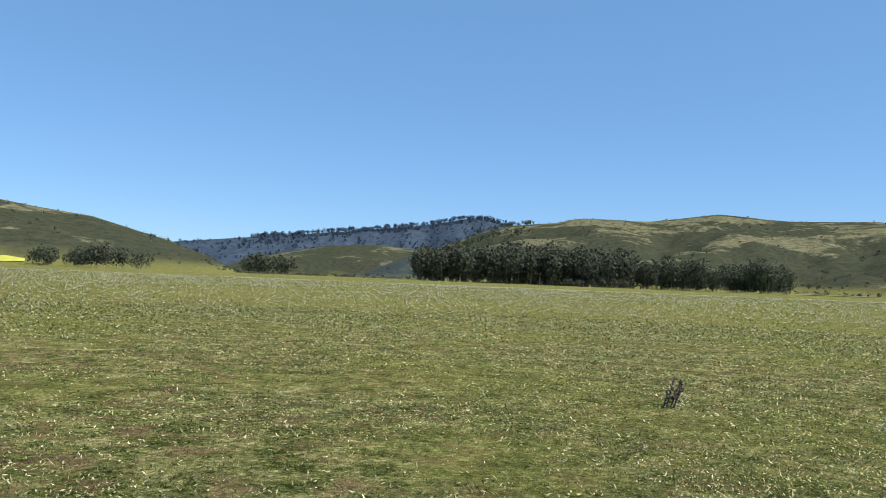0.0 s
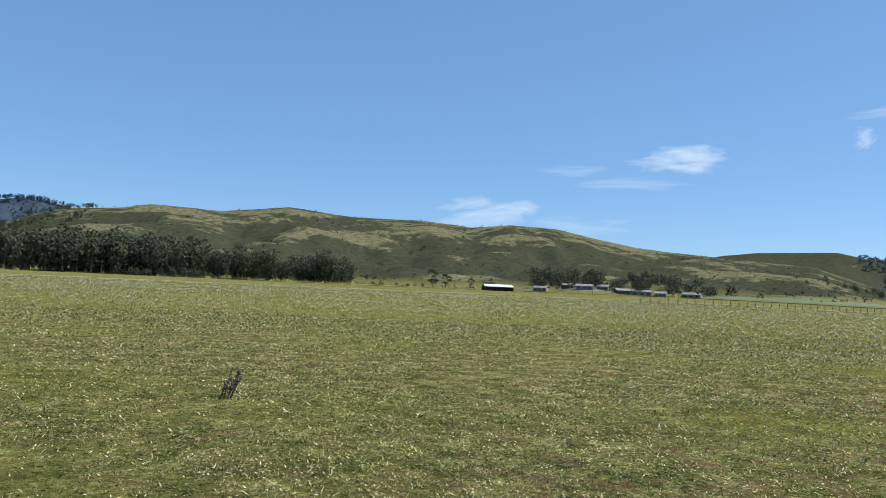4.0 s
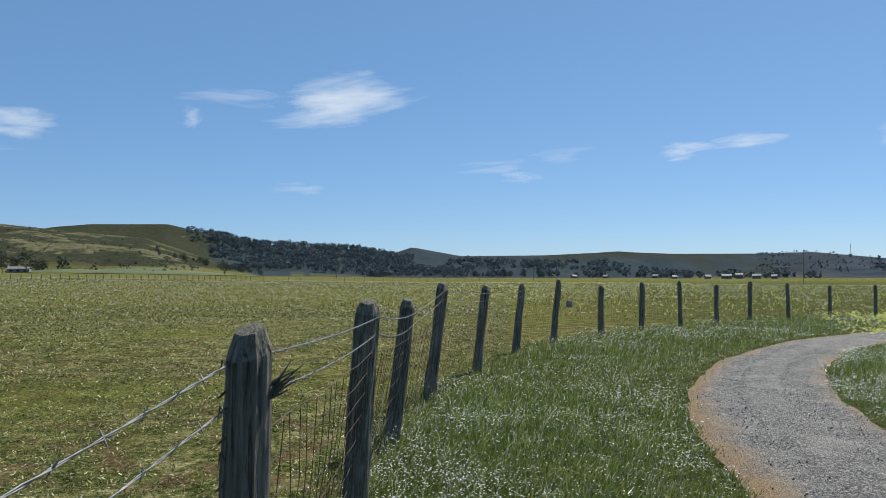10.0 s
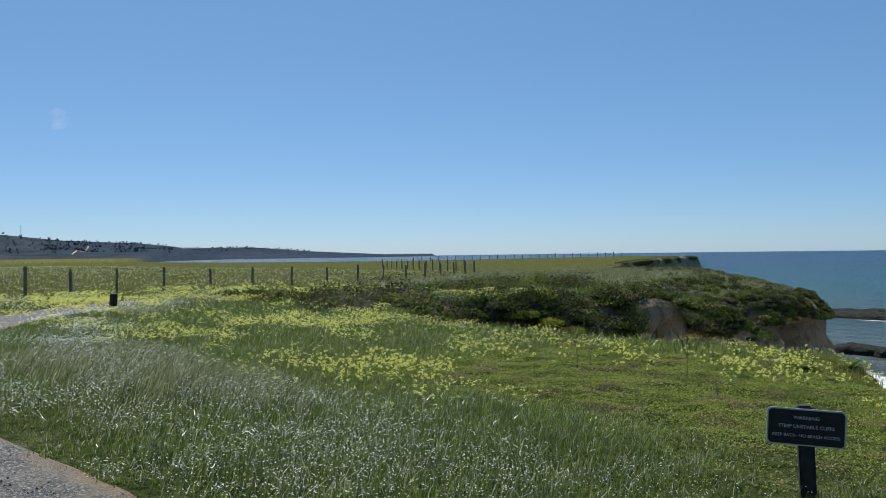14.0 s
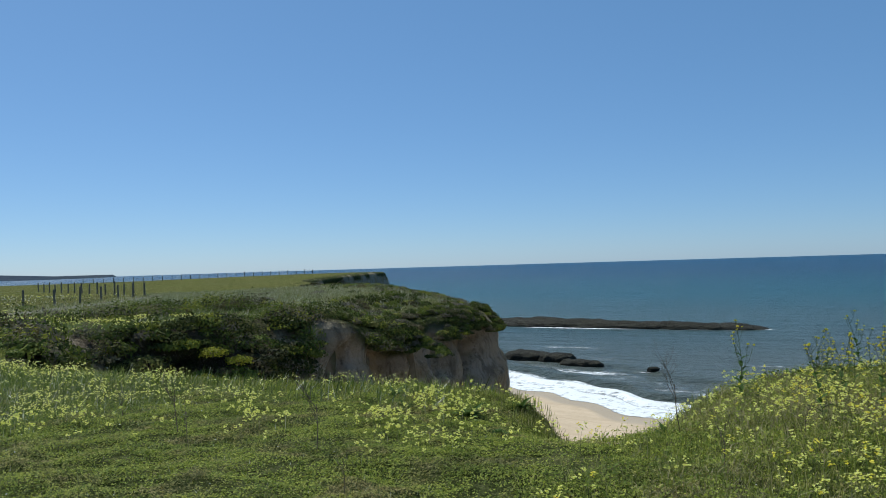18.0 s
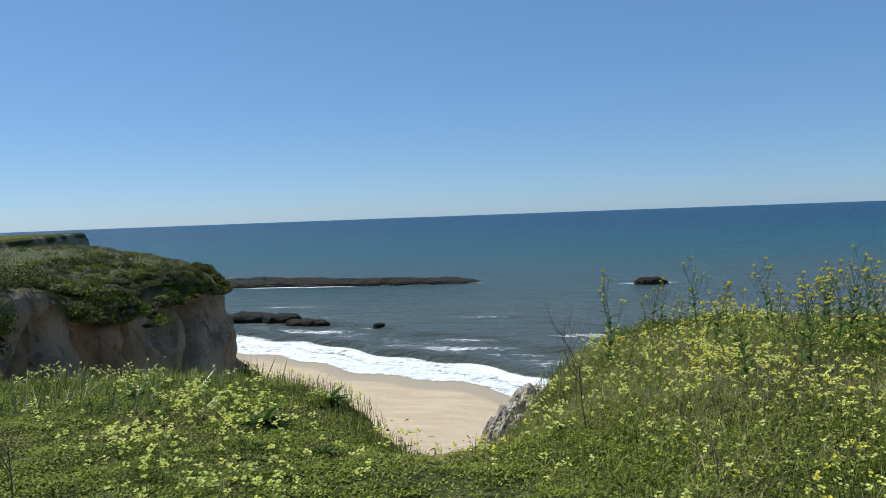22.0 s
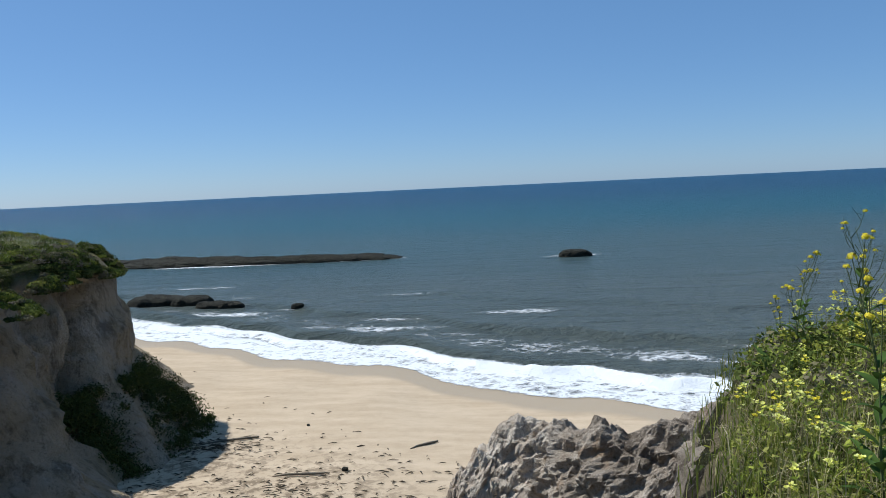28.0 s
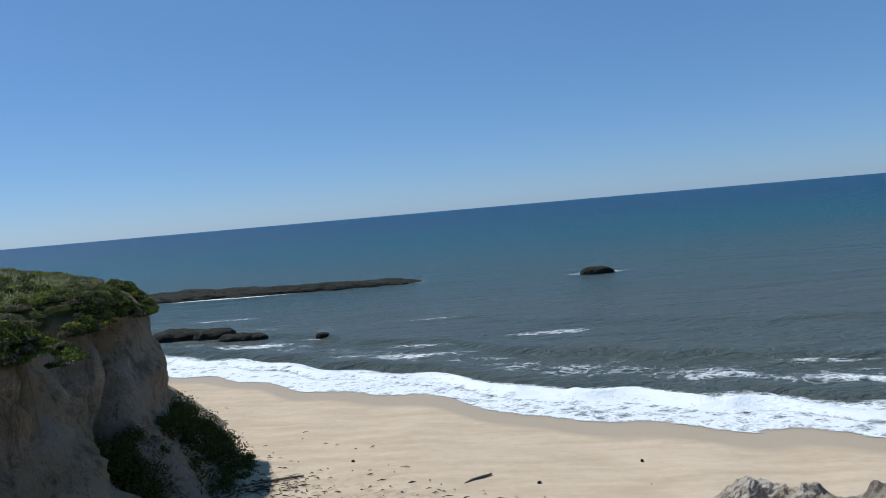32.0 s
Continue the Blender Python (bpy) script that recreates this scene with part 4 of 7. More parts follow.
foam_sheet("swash", 0.6, -7.5, -90, 60, 0.68, 0.03, "thin white swash sliding up the wet sand", 101)
foam_sheet("breaker", -4.0, -11.0, -90, 60, 0.74, 0.55, "tumbling white breaker along the beach", 113)
foam_sheet("backwash", -9.0, -22.0, -90, 58, 0.22, 0.10, "lacy streaks of foam behind the breaker", 127)
foam_sheet("outer_breaker", -12.0, -19.0, -70, -6, 0.20, 0.35, "small white breaker further out", 139)


def swell(name, u0, u1, x0, x1, height, label, seed):
    """A low wave of water running along the shore, steeper on its landward side."""
    xs, t = np.arange(x0, x1, 0.6), np.linspace(0, 1, 22)
    X, T = np.meshgrid(xs, t, indexing="ij")
    U = u0 + (u1 - u0) * T + 1.6 * vnoise(X * 0.07, 0.5, 0, seed, 3)
    Y = shore_y(X) + U
    shape = smooth(0, 0.28, T) * smooth(1, 0.3, T) ** 1.3
    along = np.clip(0.5 + 0.9 * vnoise(X * 0.035, 0.3, 0, seed + 5, 2), 0.05, 1)
    Z = SEA - 0.05 + 0.06 * shape + height * shape * along * (1 + 0.2 * vnoise(X * 0.5, U * 0.5, 0, seed + 9, 3))
    me = mesh_from(name, np.stack([X, Y, Z], -1).reshape(-1, 3), grid_faces(len(xs), 22)[:, ::-1], M_WATER)
    return tagged(new(name, me), label, "wave", kind="structure")


swell("swell", -8.5, -17.0, -90, 60, 0.75, "green-grey wave rising behind the breaker", 151)
swell("swell", -22.0, -33.0, -110, 75, 0.5, "low swell rolling towards the beach", 157)
swell("swell", -42.0, -58.0, -130, 60, 0.45, "long low swell further out", 163)


def foam_patch(x, y, rx, ry, strength, seed):
    n = 34
    a, r = np.linspace(0, 2 * np.pi, n, endpoint=False), np.linspace(0.0, 1, 10)
    A, R = np.meshgrid(a, r, indexing="ij")
    k = 1 + 0.25 * vnoise(np.cos(A) * 2 + seed, np.sin(A) * 2, 0, seed, 2)
    X, Y = x + rx * R * np.cos(A) * k, y + ry * R * np.sin(A) * k
    me = mesh_from("foam_patch", np.stack([X, Y, np.full(X.shape, SEA + 0.06)], -1).reshape(-1, 3), grid_faces(n, 10, True), M_FOAM)
    put_attr(me, "foam", (strength * smooth(1.0, 0.35, R)).ravel())
    tagged(new("foam_patch", me), "patch of white foam on the sea", "foam", kind="structure")


for x, y, rx, ry, s in ((60, -171.5, 22, 2.2, 0.85), (38, -172, 16, 1.6, 0.85), (24, -174, 4, 1.5, 0.7), (82, -176, 14, 3, 0.8), (46, -119, 13, 3, 0.75), (36, -115, 10, 2.2, 0.8),
                        (40, -105, 14, 3.5, 0.7), (30, -108, 2.6, 0.9, 0.7), (-11, -164, 9, 1.9, 0.75), (2, -100, 7, 2.2, 0.62), (14, -98, 9, 1.6, 0.5), (-22, -78, 10, 3.0, 0.75),
                        (50, -134, 8, 1.2, 0.55), (-60, -100, 12, 2, 0.5), (-38, -88, 12, 3, 0.5), (16, -118, 8, 1.0, 0.4), (20, -92, 12, 2.5, 0.55)):
    foam_patch(x, y, rx, ry, s * 0.74, int(abs(x * 7 + y)))


def rock(name, x, y, z, rx, ry, rz, seed, material, label, turn=0.0, rough=0.3, flat=0.6, n=48, pits=0.35, parent=None):
    """A rough rock: a squashed ball with a worn top."""
    u, v = np.linspace(0, 2 * np.pi, n * 2, endpoint=False), np.linspace(0.0005, np.pi - 0.0005, n)
    U, V = np.meshgrid(u, v, indexing="ij")
    cx, cy, cz = np.sin(V) * np.cos(U), np.sin(V) * np.sin(U), np.cos(V)
    sg = lambda c, p: np.sign(c) * np.abs(c) ** p
    px, py, pz = sg(cx, 0.75) * rx, sg(cy, 0.75) * ry, sg(cz, flat) * rz
    m = min(rx, ry, rz)
    d = rough * m * (vnoise(px / m * 0.8 + seed, py / m * 0.8, pz / m * 0.8, seed, 4) + pits * vnoise(px / m * 4, py / m * 4, pz / m * 4, seed + 3, 5, 0.65))
    px, py, pz = px + cx * d * 1.6, py + cy * d * 1.6, pz + cz * d
    me = mesh_from(name, np.stack([px, py, pz], -1).reshape(-1, 3), grid_faces(2 * n, n, True), material)
    if parent is not None:
        ob = link(name, me, parent)
        ob.matrix_basis = pose(x, y, z, 0, 0, turn)
        return ob
    ob = tagged(new(name, me), label, "rock")
    ob.matrix_basis = pose(x, y, z, 0, 0, turn)
    return ob


reef = rock("reef", 57, -177.5, SEA - 0.3, 34, 5.5, 1.3, 3, M_REEF, "long low dark reef awash in the sea", -4, 0.45, 0.5, 90)
rock("reef", 74, -184, SEA - 0.3, 20, 4.5, 1.5, 9, M_REEF, "dark flat ledge behind the long reef", -8, 0.45, 0.5, 60)
for k in range(9):
    rock("ledge", -27 + 6.6 * k, -1.6 + 1.5 * math.sin(k * 2.1), 0.55 + 0.2 * math.sin(k * 3.3), 3.4 + math.sin(k * 1.7), 1.6, 0.75, 150 + k, M_REEF, "", k * 9.0 - 30, 0.5, 0.5, 22, parent=reef)
rock("sea_rock", 50.5, -117.5, SEA - 0.2, 4.2, 2.2, 1.5, 14, M_REEF, "rounded dark weedy rock in the shallows", 8, 0.25)
rock("sea_rock", 45.2, -116.5, SEA - 0.2, 2.8, 1.7, 1.45, 18, M_REEF, "short dark hump of rock in the shallows", 0, 0.25)
rock("sea_rock", 40.3, -112.6, SEA - 0.2, 3.4, 1.0, 1.1, 23, M_REEF, "long narrow black rock in the surf", -12, 0.3)
rock("sea_rock", 29.0, -108.4, SEA - 0.1, 0.75, 0.6, 0.85, 27, M_REEF, "small black rock standing in the shallows", 0, 0.3)
rock("sea_rock", -10.8, -162.6, SEA - 0.2, 3.1, 1.7, 1.5, 31, M_REEF, "lone dark rock ringed with foam", 0, 0.3)


# crumbly sandstone fin running out from the bank below the lookout: a pale dome at its end, a brown pitted ridge behind
FIN = [(6.25, -20.9, -3.9), (5.8, -20.9, -2.55), (5.3, -20.9, -1.9), (4.85, -20.95, -1.66), (4.5, -20.65, -1.68), (4.05, -20.0, -1.6), (3.65, -19.8, -1.5), (3.2, -19.6, -1.34),
       (2.85, -19.1, -0.9), (2.45, -18.7, -0.58), (2.05, -18.35, -0.42), (1.1, -17.7, -0.4)]


def fin_mat():
    m = Mat("crumbly_sandstone", 0.95, 0.08)
    lump, grain, dust = m.noise(3.2, 6, 0.7), m.noise(22, 6, 0.75), m.noise(60, 4, 0.7)
    brown = m.ramp(lump, [(0.34, (0.13, 0.105, 0.08)), (0.5, (0.26, 0.215, 0.165)), (0.66, (0.40, 0.34, 0.27))])
    pale = m.ramp(lump, [(0.34, (0.38, 0.30, 0.22)), (0.5, (0.56, 0.475, 0.375)), (0.66, (0.70, 0.62, 0.51))])
    c = m.mix(m.attr("pale"), brown, pale)
    c = m.mix(m.math("MULTIPLY", m.step(grain, 0.46, 0.36), 0.7), c, (0.11, 0.085, 0.06))
    c = m.mix(m.math("MULTIPLY", m.step(grain, 0.56, 0.68), 0.6), c, (0.66, 0.58, 0.48))
    m.color(m.mix(m.math("MULTIPLY", m.step(m.noise(2.1, 4, 0.6), 0.60, 0.72), 0.7), c, (0.33, 0.19, 0.085)))
    m.bump(m.math("ADD", m.math("MULTIPLY", grain, 1.0), m.math("MULTIPLY", dust, 0.4)), 0.05, 1.0)
    return m.m


def fin_piece(name, a, b, parent, label):
    """Sections a to b of the fin, with pitted flanks that widen downwards."""
    steps = 230
    pts = np.asarray(FIN)
    for _ in range(2):
        q = np.empty((2 * len(pts), 3))
        q[0], q[-1] = pts[0], pts[-1]
        q[1:-1:2], q[2:-1:2] = 0.75 * pts[:-1] + 0.25 * pts[1:], 0.25 * pts[:-1] + 0.75 * pts[1:]
        pts = q
    arc = np.concatenate([[0], np.cumsum(np.linalg.norm(np.diff(pts, axis=0), axis=1))])
    share = np.linspace(0, 1, steps)
    at = share * arc[-1]
    crest = np.stack([np.interp(at, arc, pts[:, c]) for c in range(3)], 1)
    d = np.gradient(crest[:, :2], axis=0)
    k = 9
    ker = np.ones(2 * k + 1) / (2 * k + 1)
    d = np.stack([np.convolve(np.pad(d[:, c], k, mode="edge"), ker, "valid") for c in (0, 1)], 1)
    d /= np.linalg.norm(d, axis=1, keepdims=True)
    v = np.linspace(-1, 1, 190)
    fall = 4.2 * np.abs(v) ** 1.7
    off = np.sign(v) * (0.30 * np.sqrt(fall) + 0.42 * fall)
    X = crest[:, :1] - d[:, 1:] * off[None]
    Y = crest[:, 1:2] + d[:, :1] * off[None]
    Z = crest[:, 2:] - fall[None]
    pit = np.abs(vnoise(X * 2.3, Y * 2.3, Z * 2.3, 171, 3)) * 0.30 + np.abs(vnoise(X * 7, Y * 7, Z * 5, 173, 3)) * 0.17
    bump = 0.16 * vnoise(X * 1.2, Y * 1.2, Z * 1.2, 175, 3) + 0.05 * vnoise(X * 17, Y * 17, Z * 17, 177, 3)
    out = bump - pit + 0.08
    sgn = np.sign(v)[None] * np.minimum(1, np.abs(v)[None] * 5)
    X, Y = X - d[:, 1:] * sgn * out, Y + d[:, :1] * sgn * out
    Z = Z + out * (1 - 0.6 * np.minimum(1, np.abs(v)[None] * 4))
    pale = (1.0 - 0.75 * smooth(0.34, 0.52, share))[:, None] + 0 * X
    me = mesh_from(name, np.stack([X, Y, Z], -1)[a:b].reshape(-1, 3), grid_faces(b - a, 190), M_FIN, False)
    put_attr(me, "pale", pale[a:b].ravel())
    return link(name, me, parent, label)


M_FIN = fin_mat()
fin = tagged(empty("rock_spur"), "pitted crumbly sandstone spur running out below the flowery bank", "rock")
fin_piece("dome", 0, 117, fin, "pale rounded sandstone end")
fin_piece("ridge", 116, 230, fin, "brown crumbling pitted ridge")
rng = np.random.default_rng(181)
for k in range(14):
    t_ = rng.uniform(0.15, 0.8)
    i_ = t_ * (len(FIN) - 1)
    p_ = [float(np.interp(i_, np.arange(len(FIN)), np.array(FIN)[:, c])) for c in range(3)]
    s_ = float(rng.uniform(0.03, 0.075))
    rock("chunk", p_[0] + 0.12 * rng.uniform(-1, 1), p_[1] + rng.uniform(0.05, 0.3), p_[2] - 0.06 - 0.3 * rng.uniform(), s_ * 1.3, s_, s_, 190 + k, M_FIN, "", k * 50.0, 0.4, 0.8, 9, parent=fin)

for k in range(70):
    t_ = rng.uniform(0, 1)
    o_ = rng.uniform(0.05, 0.5)
    s_ = float(rng.uniform(0.07, 0.19))
    x_, y_ = float(np.interp(t_, [0, 0.35, 0.7, 1], [4.05, 3.75, 3.3, 2.5])), float(np.interp(t_, [0, 0.35, 0.7, 1], [-15.6, -16.5, -17.6, -18.5]))
    rock("chunk", x_ + o_ * 0.8, y_ - o_ * 0.35, float(near_ground(x_, y_)) - 0.25 - 2.6 * o_, s_ * 1.3, s_ * 1.1, s_ * 1.3, 230 + k, M_FIN, "", k * 47.0, 0.55, 0.8, 12, 0.6, parent=fin)

# wrack, driftwood and stones on the beach
M_KELP = plain_mat("dry_kelp", (0.030, 0.022, 0.012), (0.11, 0.085, 0.05), 0.8, 6)
M_DRIFT = wood_mat("driftwood", (0.10, 0.08, 0.055), (0.24, 0.20, 0.15))
rng = np.random.default_rng(5)
pieces = []
for k in range(2300):
    big = k < 900
    x = rng.normal(18, 8) if k % 3 else rng.uniform(-12, 34)
    y = shore_y(x) + rng.normal(30 if k % 2 else 36, 6)
    if big:
        x, y = rng.normal(20.5, 1.6), rng.normal(-52.5, 0.8)
        if k > 200:
            x, y = rng.normal(13, 4.5), rng.normal(-42, 3.5)
    a, l = rng.uniform(0, np.pi), rng.uniform(0.04, 0.26) * (1.4 if big else 1)
    d = np.array((math.cos(a), math.sin(a) * 0.6, 0)) * l
    c = np.array((x, y, float(beach_z(x, y)) + 0.035))
    pieces.append(tube([c - d, c + np.array((0, 0, 0.03)), c + d], (0.008, rng.uniform(0.012, 0.04), 0.008), 4))
v, f = joined(pieces)
tagged(link("beach_wrack", mesh_from("beach_wrack", v, f, M_KELP)), "dry dark kelp and twigs strewn over the sand", "wrack", kind="stuff")
for k, (x, y, l, a) in enumerate(((19.6, -53.6, 1.5, 20), (14.5, -47.8, 1.2, 5), (9.0, -52.5, 0.9, 40), (22.5, -57.0, 1.0, -20), (3.5, -45.0, 0.8, 60))):
    pts = [(-l, 0, 0.05), (-l * 0.3, 0.05, 0.09), (l * 0.4, -0.04, 0.08), (l, 0.06, 0.06)]
    v, f = tube(pts, (0.05, 0.07, 0.06, 0.03), 7)
    ob = tagged(link("driftwood", mesh_from("driftwood", v, f, M_DRIFT)), "bleached driftwood branch lying on the sand", "driftwood", "driftwood on the beach")
    ob.matrix_basis = pose(x, y, float(beach_z(np.float64(x), np.float64(y))), 0, 0, a)
for k, (x, y, s) in enumerate(((12.4, -48.4, 0.16), (6.0, -51.5, 0.1), (0.5, -55, 0.1), (-3.5, -50.5, 0.09), (16, -56.5, 0.09))):
    rock("beach_stone", x, y, float(beach_z(np.float64(x), np.float64(y))) + s * 0.5, s, s * 0.8, s * 0.7, 60 + k, M_REEF, "small dark stone on the bare sand", k * 40, 0.3, 0.8, 10)


# ---------------------------------------------------------------- grass and flowers
WIND = np.array((-0.35, -0.94))


def blades(name, x, y, h, w, material, label, lean=0.45, wind=0.25, bent=True, lift=0.0, seed=1):
    """Grass blades rooted at (x, y); h and w may be arrays. bent: three faces a blade, else one."""
    g = np.random.default_rng(seed)
    n = len(x)
    h, w = np.broadcast_to(h, (n,)), np.broadcast_to(w, (n,))
    z = near_ground(x, y) - 0.01 + lift
    a = g.uniform(0, 2 * np.pi, n)
    side = np.stack([np.cos(a), np.sin(a), np.zeros(n)], 1) * (w / 2)[:, None]
    la, lm = g.uniform(0, 2 * np.pi, n), np.abs(g.normal(0, lean, n))
    off = np.stack([np.cos(la) * lm + WIND[0] * wind, np.sin(la) * lm + WIND[1] * wind], 1) * h[:, None]
    base = np.stack([x, y, z], 1)
    fall = np.clip(1 - 0.25 * (off ** 2).sum(1) / h ** 2, 0.35, 1)
    tip = base + np.concatenate([off, (h * fall)[:, None]], 1)
    if bent:
        mid = base + np.concatenate([off * 0.33, (h * 0.62)[:, None]], 1)
        v = np.stack([base - side, base + side, mid - side * 0.8, mid + side * 0.8, tip], 1).reshape(-1, 3)
        i = np.arange(n)[:, None] * 5
        f = np.concatenate([i + [0, 1, 3], i + [0, 3, 2], i + [2, 3, 4]], 1).reshape(-1, 3)
    else:
        v = np.stack([base - side, base + side, tip], 1).reshape(-1, 3)
        f = np.arange(n * 3).reshape(-1, 3)
    return tagged(new(name, mesh_from(name, v, f, material, False)), label, "grass", kind="stuff")


def scatter(n, x0, x1, y0, y1, keep, seed):
    g = np.random.default_rng(seed)
    x, y = g.uniform(x0, x1, n), g.uniform(y0, y1, n)
    k = keep(x, y) > g.uniform(0, 1, n)
    return x[k], y[k]


def off_path(x, y):
    return smooth(0.84, 1.08, trail_distance(x, y) + 0.30 * vnoise(x * 2.6, y * 2.6, 0, 77, 3))


def on_land(x, y):
    ok = np.ones(np.shape(x))
    low = y < -12.0
    if np.any(low):
        ok[low] = rim_distance(x[low], y[low]) > 0.05
    return ok


g = np.random.default_rng(17)
k = g.integers(0, len(TRAIL_FINE), 34000)
k = k[(TRAIL_FINE[k, 0] > 1.5) & (TRAIL_FINE[k, 0] < 20)]
o = g.normal(0, 0.5, len(k))
x, y = TRAIL_FINE[k, 0] + g.normal(0, 0.1, len(k)), TRAIL_FINE[k, 1] + o * 1.05
k = trail_distance(x, y) < 1.02
x, y = x[k], y[k]
size = 0.004 + 0.010 * g.uniform(0, 1, len(x)) ** 2
z = near_ground(x, y) + 0.032
c = np.stack([x, y, z], 1)
a = g.uniform(0, 6.28, len(x))
d1, d2 = np.stack([np.cos(a), np.sin(a), 0 * a], 1) * size[:, None], np.stack([-np.sin(a), np.cos(a), 0 * a], 1) * (size * 0.8)[:, None]
v = np.stack([c - d1, c - d2, c + d1, c + d2, c + np.stack([0 * a, 0 * a, size * 1.1], 1)], 1).reshape(-1, 3)
i = np.arange(len(x))[:, None] * 5
f = np.concatenate([i + [0, 1, 4], i + [1, 2, 4], i + [2, 3, 4], i + [3, 0, 4]], 1).reshape(-1, 3)
m = Mat("loose_stone", 0.85, 0.2)
m.color(m.ramp(m.island(), [(0.0, (0.05, 0.045, 0.04)), (0.45, (0.11, 0.10, 0.09)), (0.55, (0.26, 0.24, 0.215)), (1.0, (0.52, 0.49, 0.45))]))
tagged(new("loose_gravel", mesh_from("loose_gravel", v, f, m.m, False)), "loose grey stones scattered over the path", "gravel", kind="stuff")

M_FIELD = blades_mat("pasture_blades", [(0.0, (0.045, 0.060, 0.014)), (0.3, (0.14, 0.145, 0.038)), (0.58, (0.31, 0.26, 0.10)), (0.9, (0.72, 0.59, 0.32)), (1.0, (0.86, 0.76, 0.50))], 0.6, 0.25, 0.3, 0.9)
M_LITTER = blades_mat("turf_litter", [(0.0, (0.050, 0.075, 0.014)), (0.5, (0.14, 0.165, 0.036)), (0.72, (0.36, 0.33, 0.13)), (0.9, (0.64, 0.56, 0.32)), (1.0, (0.80, 0.74, 0.52))], 0.6, 0.2, 0.25, 0.8)
M_WEEDS = blades_mat("weed_blades", [(0.0, (0.05, 0.07, 0.018)), (0.5, (0.12, 0.14, 0.035)), (1.0, (0.34, 0.33, 0.14))], 0.6, 0.2, 0.3, 0.4)
M_TUFT = blades_mat("tuft_blades", [(0.0, (0.03, 0.055, 0.010)), (0.7, (0.085, 0.12, 0.022)), (1.0, (0.20, 0.20, 0.06))], 0.55, 0.3)
# the ramp's palest blades imitate sun glints in the long grass
M_LONG = blades_mat("long_grass_blades", [(0.0, (0.048, 0.088, 0.012)), (0.5, (0.14, 0.205, 0.028)), (0.85, (0.25, 0.285, 0.06)), (1.0, (0.58, 0.58, 0.46))], 0.34, 0.5, 0.45, 0.35)
M_PALE_GRASS = blades_mat("pale_grass_blades", [(0.0, (0.13, 0.16, 0.045)), (0.6, (0.27, 0.28, 0.12)), (1.0, (0.60, 0.58, 0.40))], 0.4, 0.4, 0.4, 0.4)
M_BANK = blades_mat("bank_blades", [(0.0, (0.08, 0.115, 0.012)), (0.5, (0.23, 0.275, 0.035)), (0.8, (0.38, 0.39, 0.08)), (1.0, (0.60, 0.52, 0.27))], 0.5, 0.25, 0.45, 0.4)
M_DRY = blades_mat("dry_blades", [(0.0, (0.12, 0.09, 0.045)), (1.0, (0.34, 0.27, 0.15))], 0.7, 0.2)
M_STRAW = blades_mat("straw_blades", [(0.0, (0.16, 0.13, 0.06)), (0.6, (0.40, 0.34, 0.18)), (1.0, (0.60, 0.52, 0.32))], 0.65, 0.2, 0.3, 0.3)
m = Mat("clover_leaf", 0.7, 0.15)
col = m.ramp(m.island(), [(0.0, (0.085, 0.125, 0.014)), (0.55, (0.225, 0.27, 0.034)), (1.0, (0.37, 0.39, 0.06))])
col = m.mix(m.math("MULTIPLY", m.step(m.noise(1.7, 4, 0.65), 0.50, 0.64), 0.75), col, m.ramp(m.island(), [(0.0, (0.11, 0.08, 0.035)), (1.0, (0.36, 0.28, 0.13))]))
m.color(m.mix(m.math("MULTIPLY", m.step(m.noise(0.9, 4, 0.6), 0.47, 0.38), 0.6), col, m.mix(0.6, col, (0.035, 0.075, 0.010))))
M_CLOVER = m.thin(0.3).m

# grazed field
g = np.random.default_rng(11)
n = 620000
r = 3.2 + 38 * g.uniform(0, 1, n) ** 1.6
az = np.radians(g.uniform(-36, 80, n))
fx, fy = 0.3 + r * np.sin(az), -0.1 + r * np.cos(az)
worn = vnoise(fx * 0.45, fy * 0.45, 0, 201, 4)
k = (field_side(fx, fy) > 0.4) & (worn * 1.4 + g.uniform(-0.6, 0.8, n) > -0.1)
fx, fy, r = fx[k], fy[k], r[k]
clump = vnoise(fx * 3.2, fy * 3.2, 0, 205, 3)
hh = (0.012 + 0.022 * g.uniform(0, 1, len(fx)) ** 1.5) * (1 + r / 80) * (1 + 1.2 * np.clip(clump + 0.1, 0, 1))
up = g.uniform(0, 1, len(fx)) < 0.45
blades("field_grass", fx[up], fy[up], hh[up], 0.0065 + 0.0004 * r[up], M_FIELD, "short grazed green and straw-coloured pasture grass", 1.6, 0.1, False, seed=12)


def flecks(name, x, y, length, width, material, label, seed):
    """Short bent leaves of grass lying about at all angles."""
    g = np.random.default_rng(seed)
    n = len(x)
    a = g.uniform(0, 2 * np.pi, n)
    t = g.normal(0, 0.4, (n, 2))
    d1 = np.stack([np.cos(a), np.sin(a), t[:, 0]], 1) * (length * g.uniform(0.5, 1.3, n))[:, None]
    d2 = np.stack([-np.sin(a), np.cos(a), t[:, 1]], 1) * width[:, None]
    c = np.stack([x, y, near_ground(x, y) + 0.004 + np.abs(d1[:, 2]) * 0.5 + g.uniform(0, 0.018, n)], 1)
    v = np.stack([c - d1 * 0.5, c + d2 * 0.5, c + d1 * 0.5, c - d2 * 0.5], 1).reshape(-1, 3)
    return tagged(new(name, mesh_from(name, v, np.arange(n * 4).reshape(-1, 4), material, False)), label, "grass", kind="stuff")


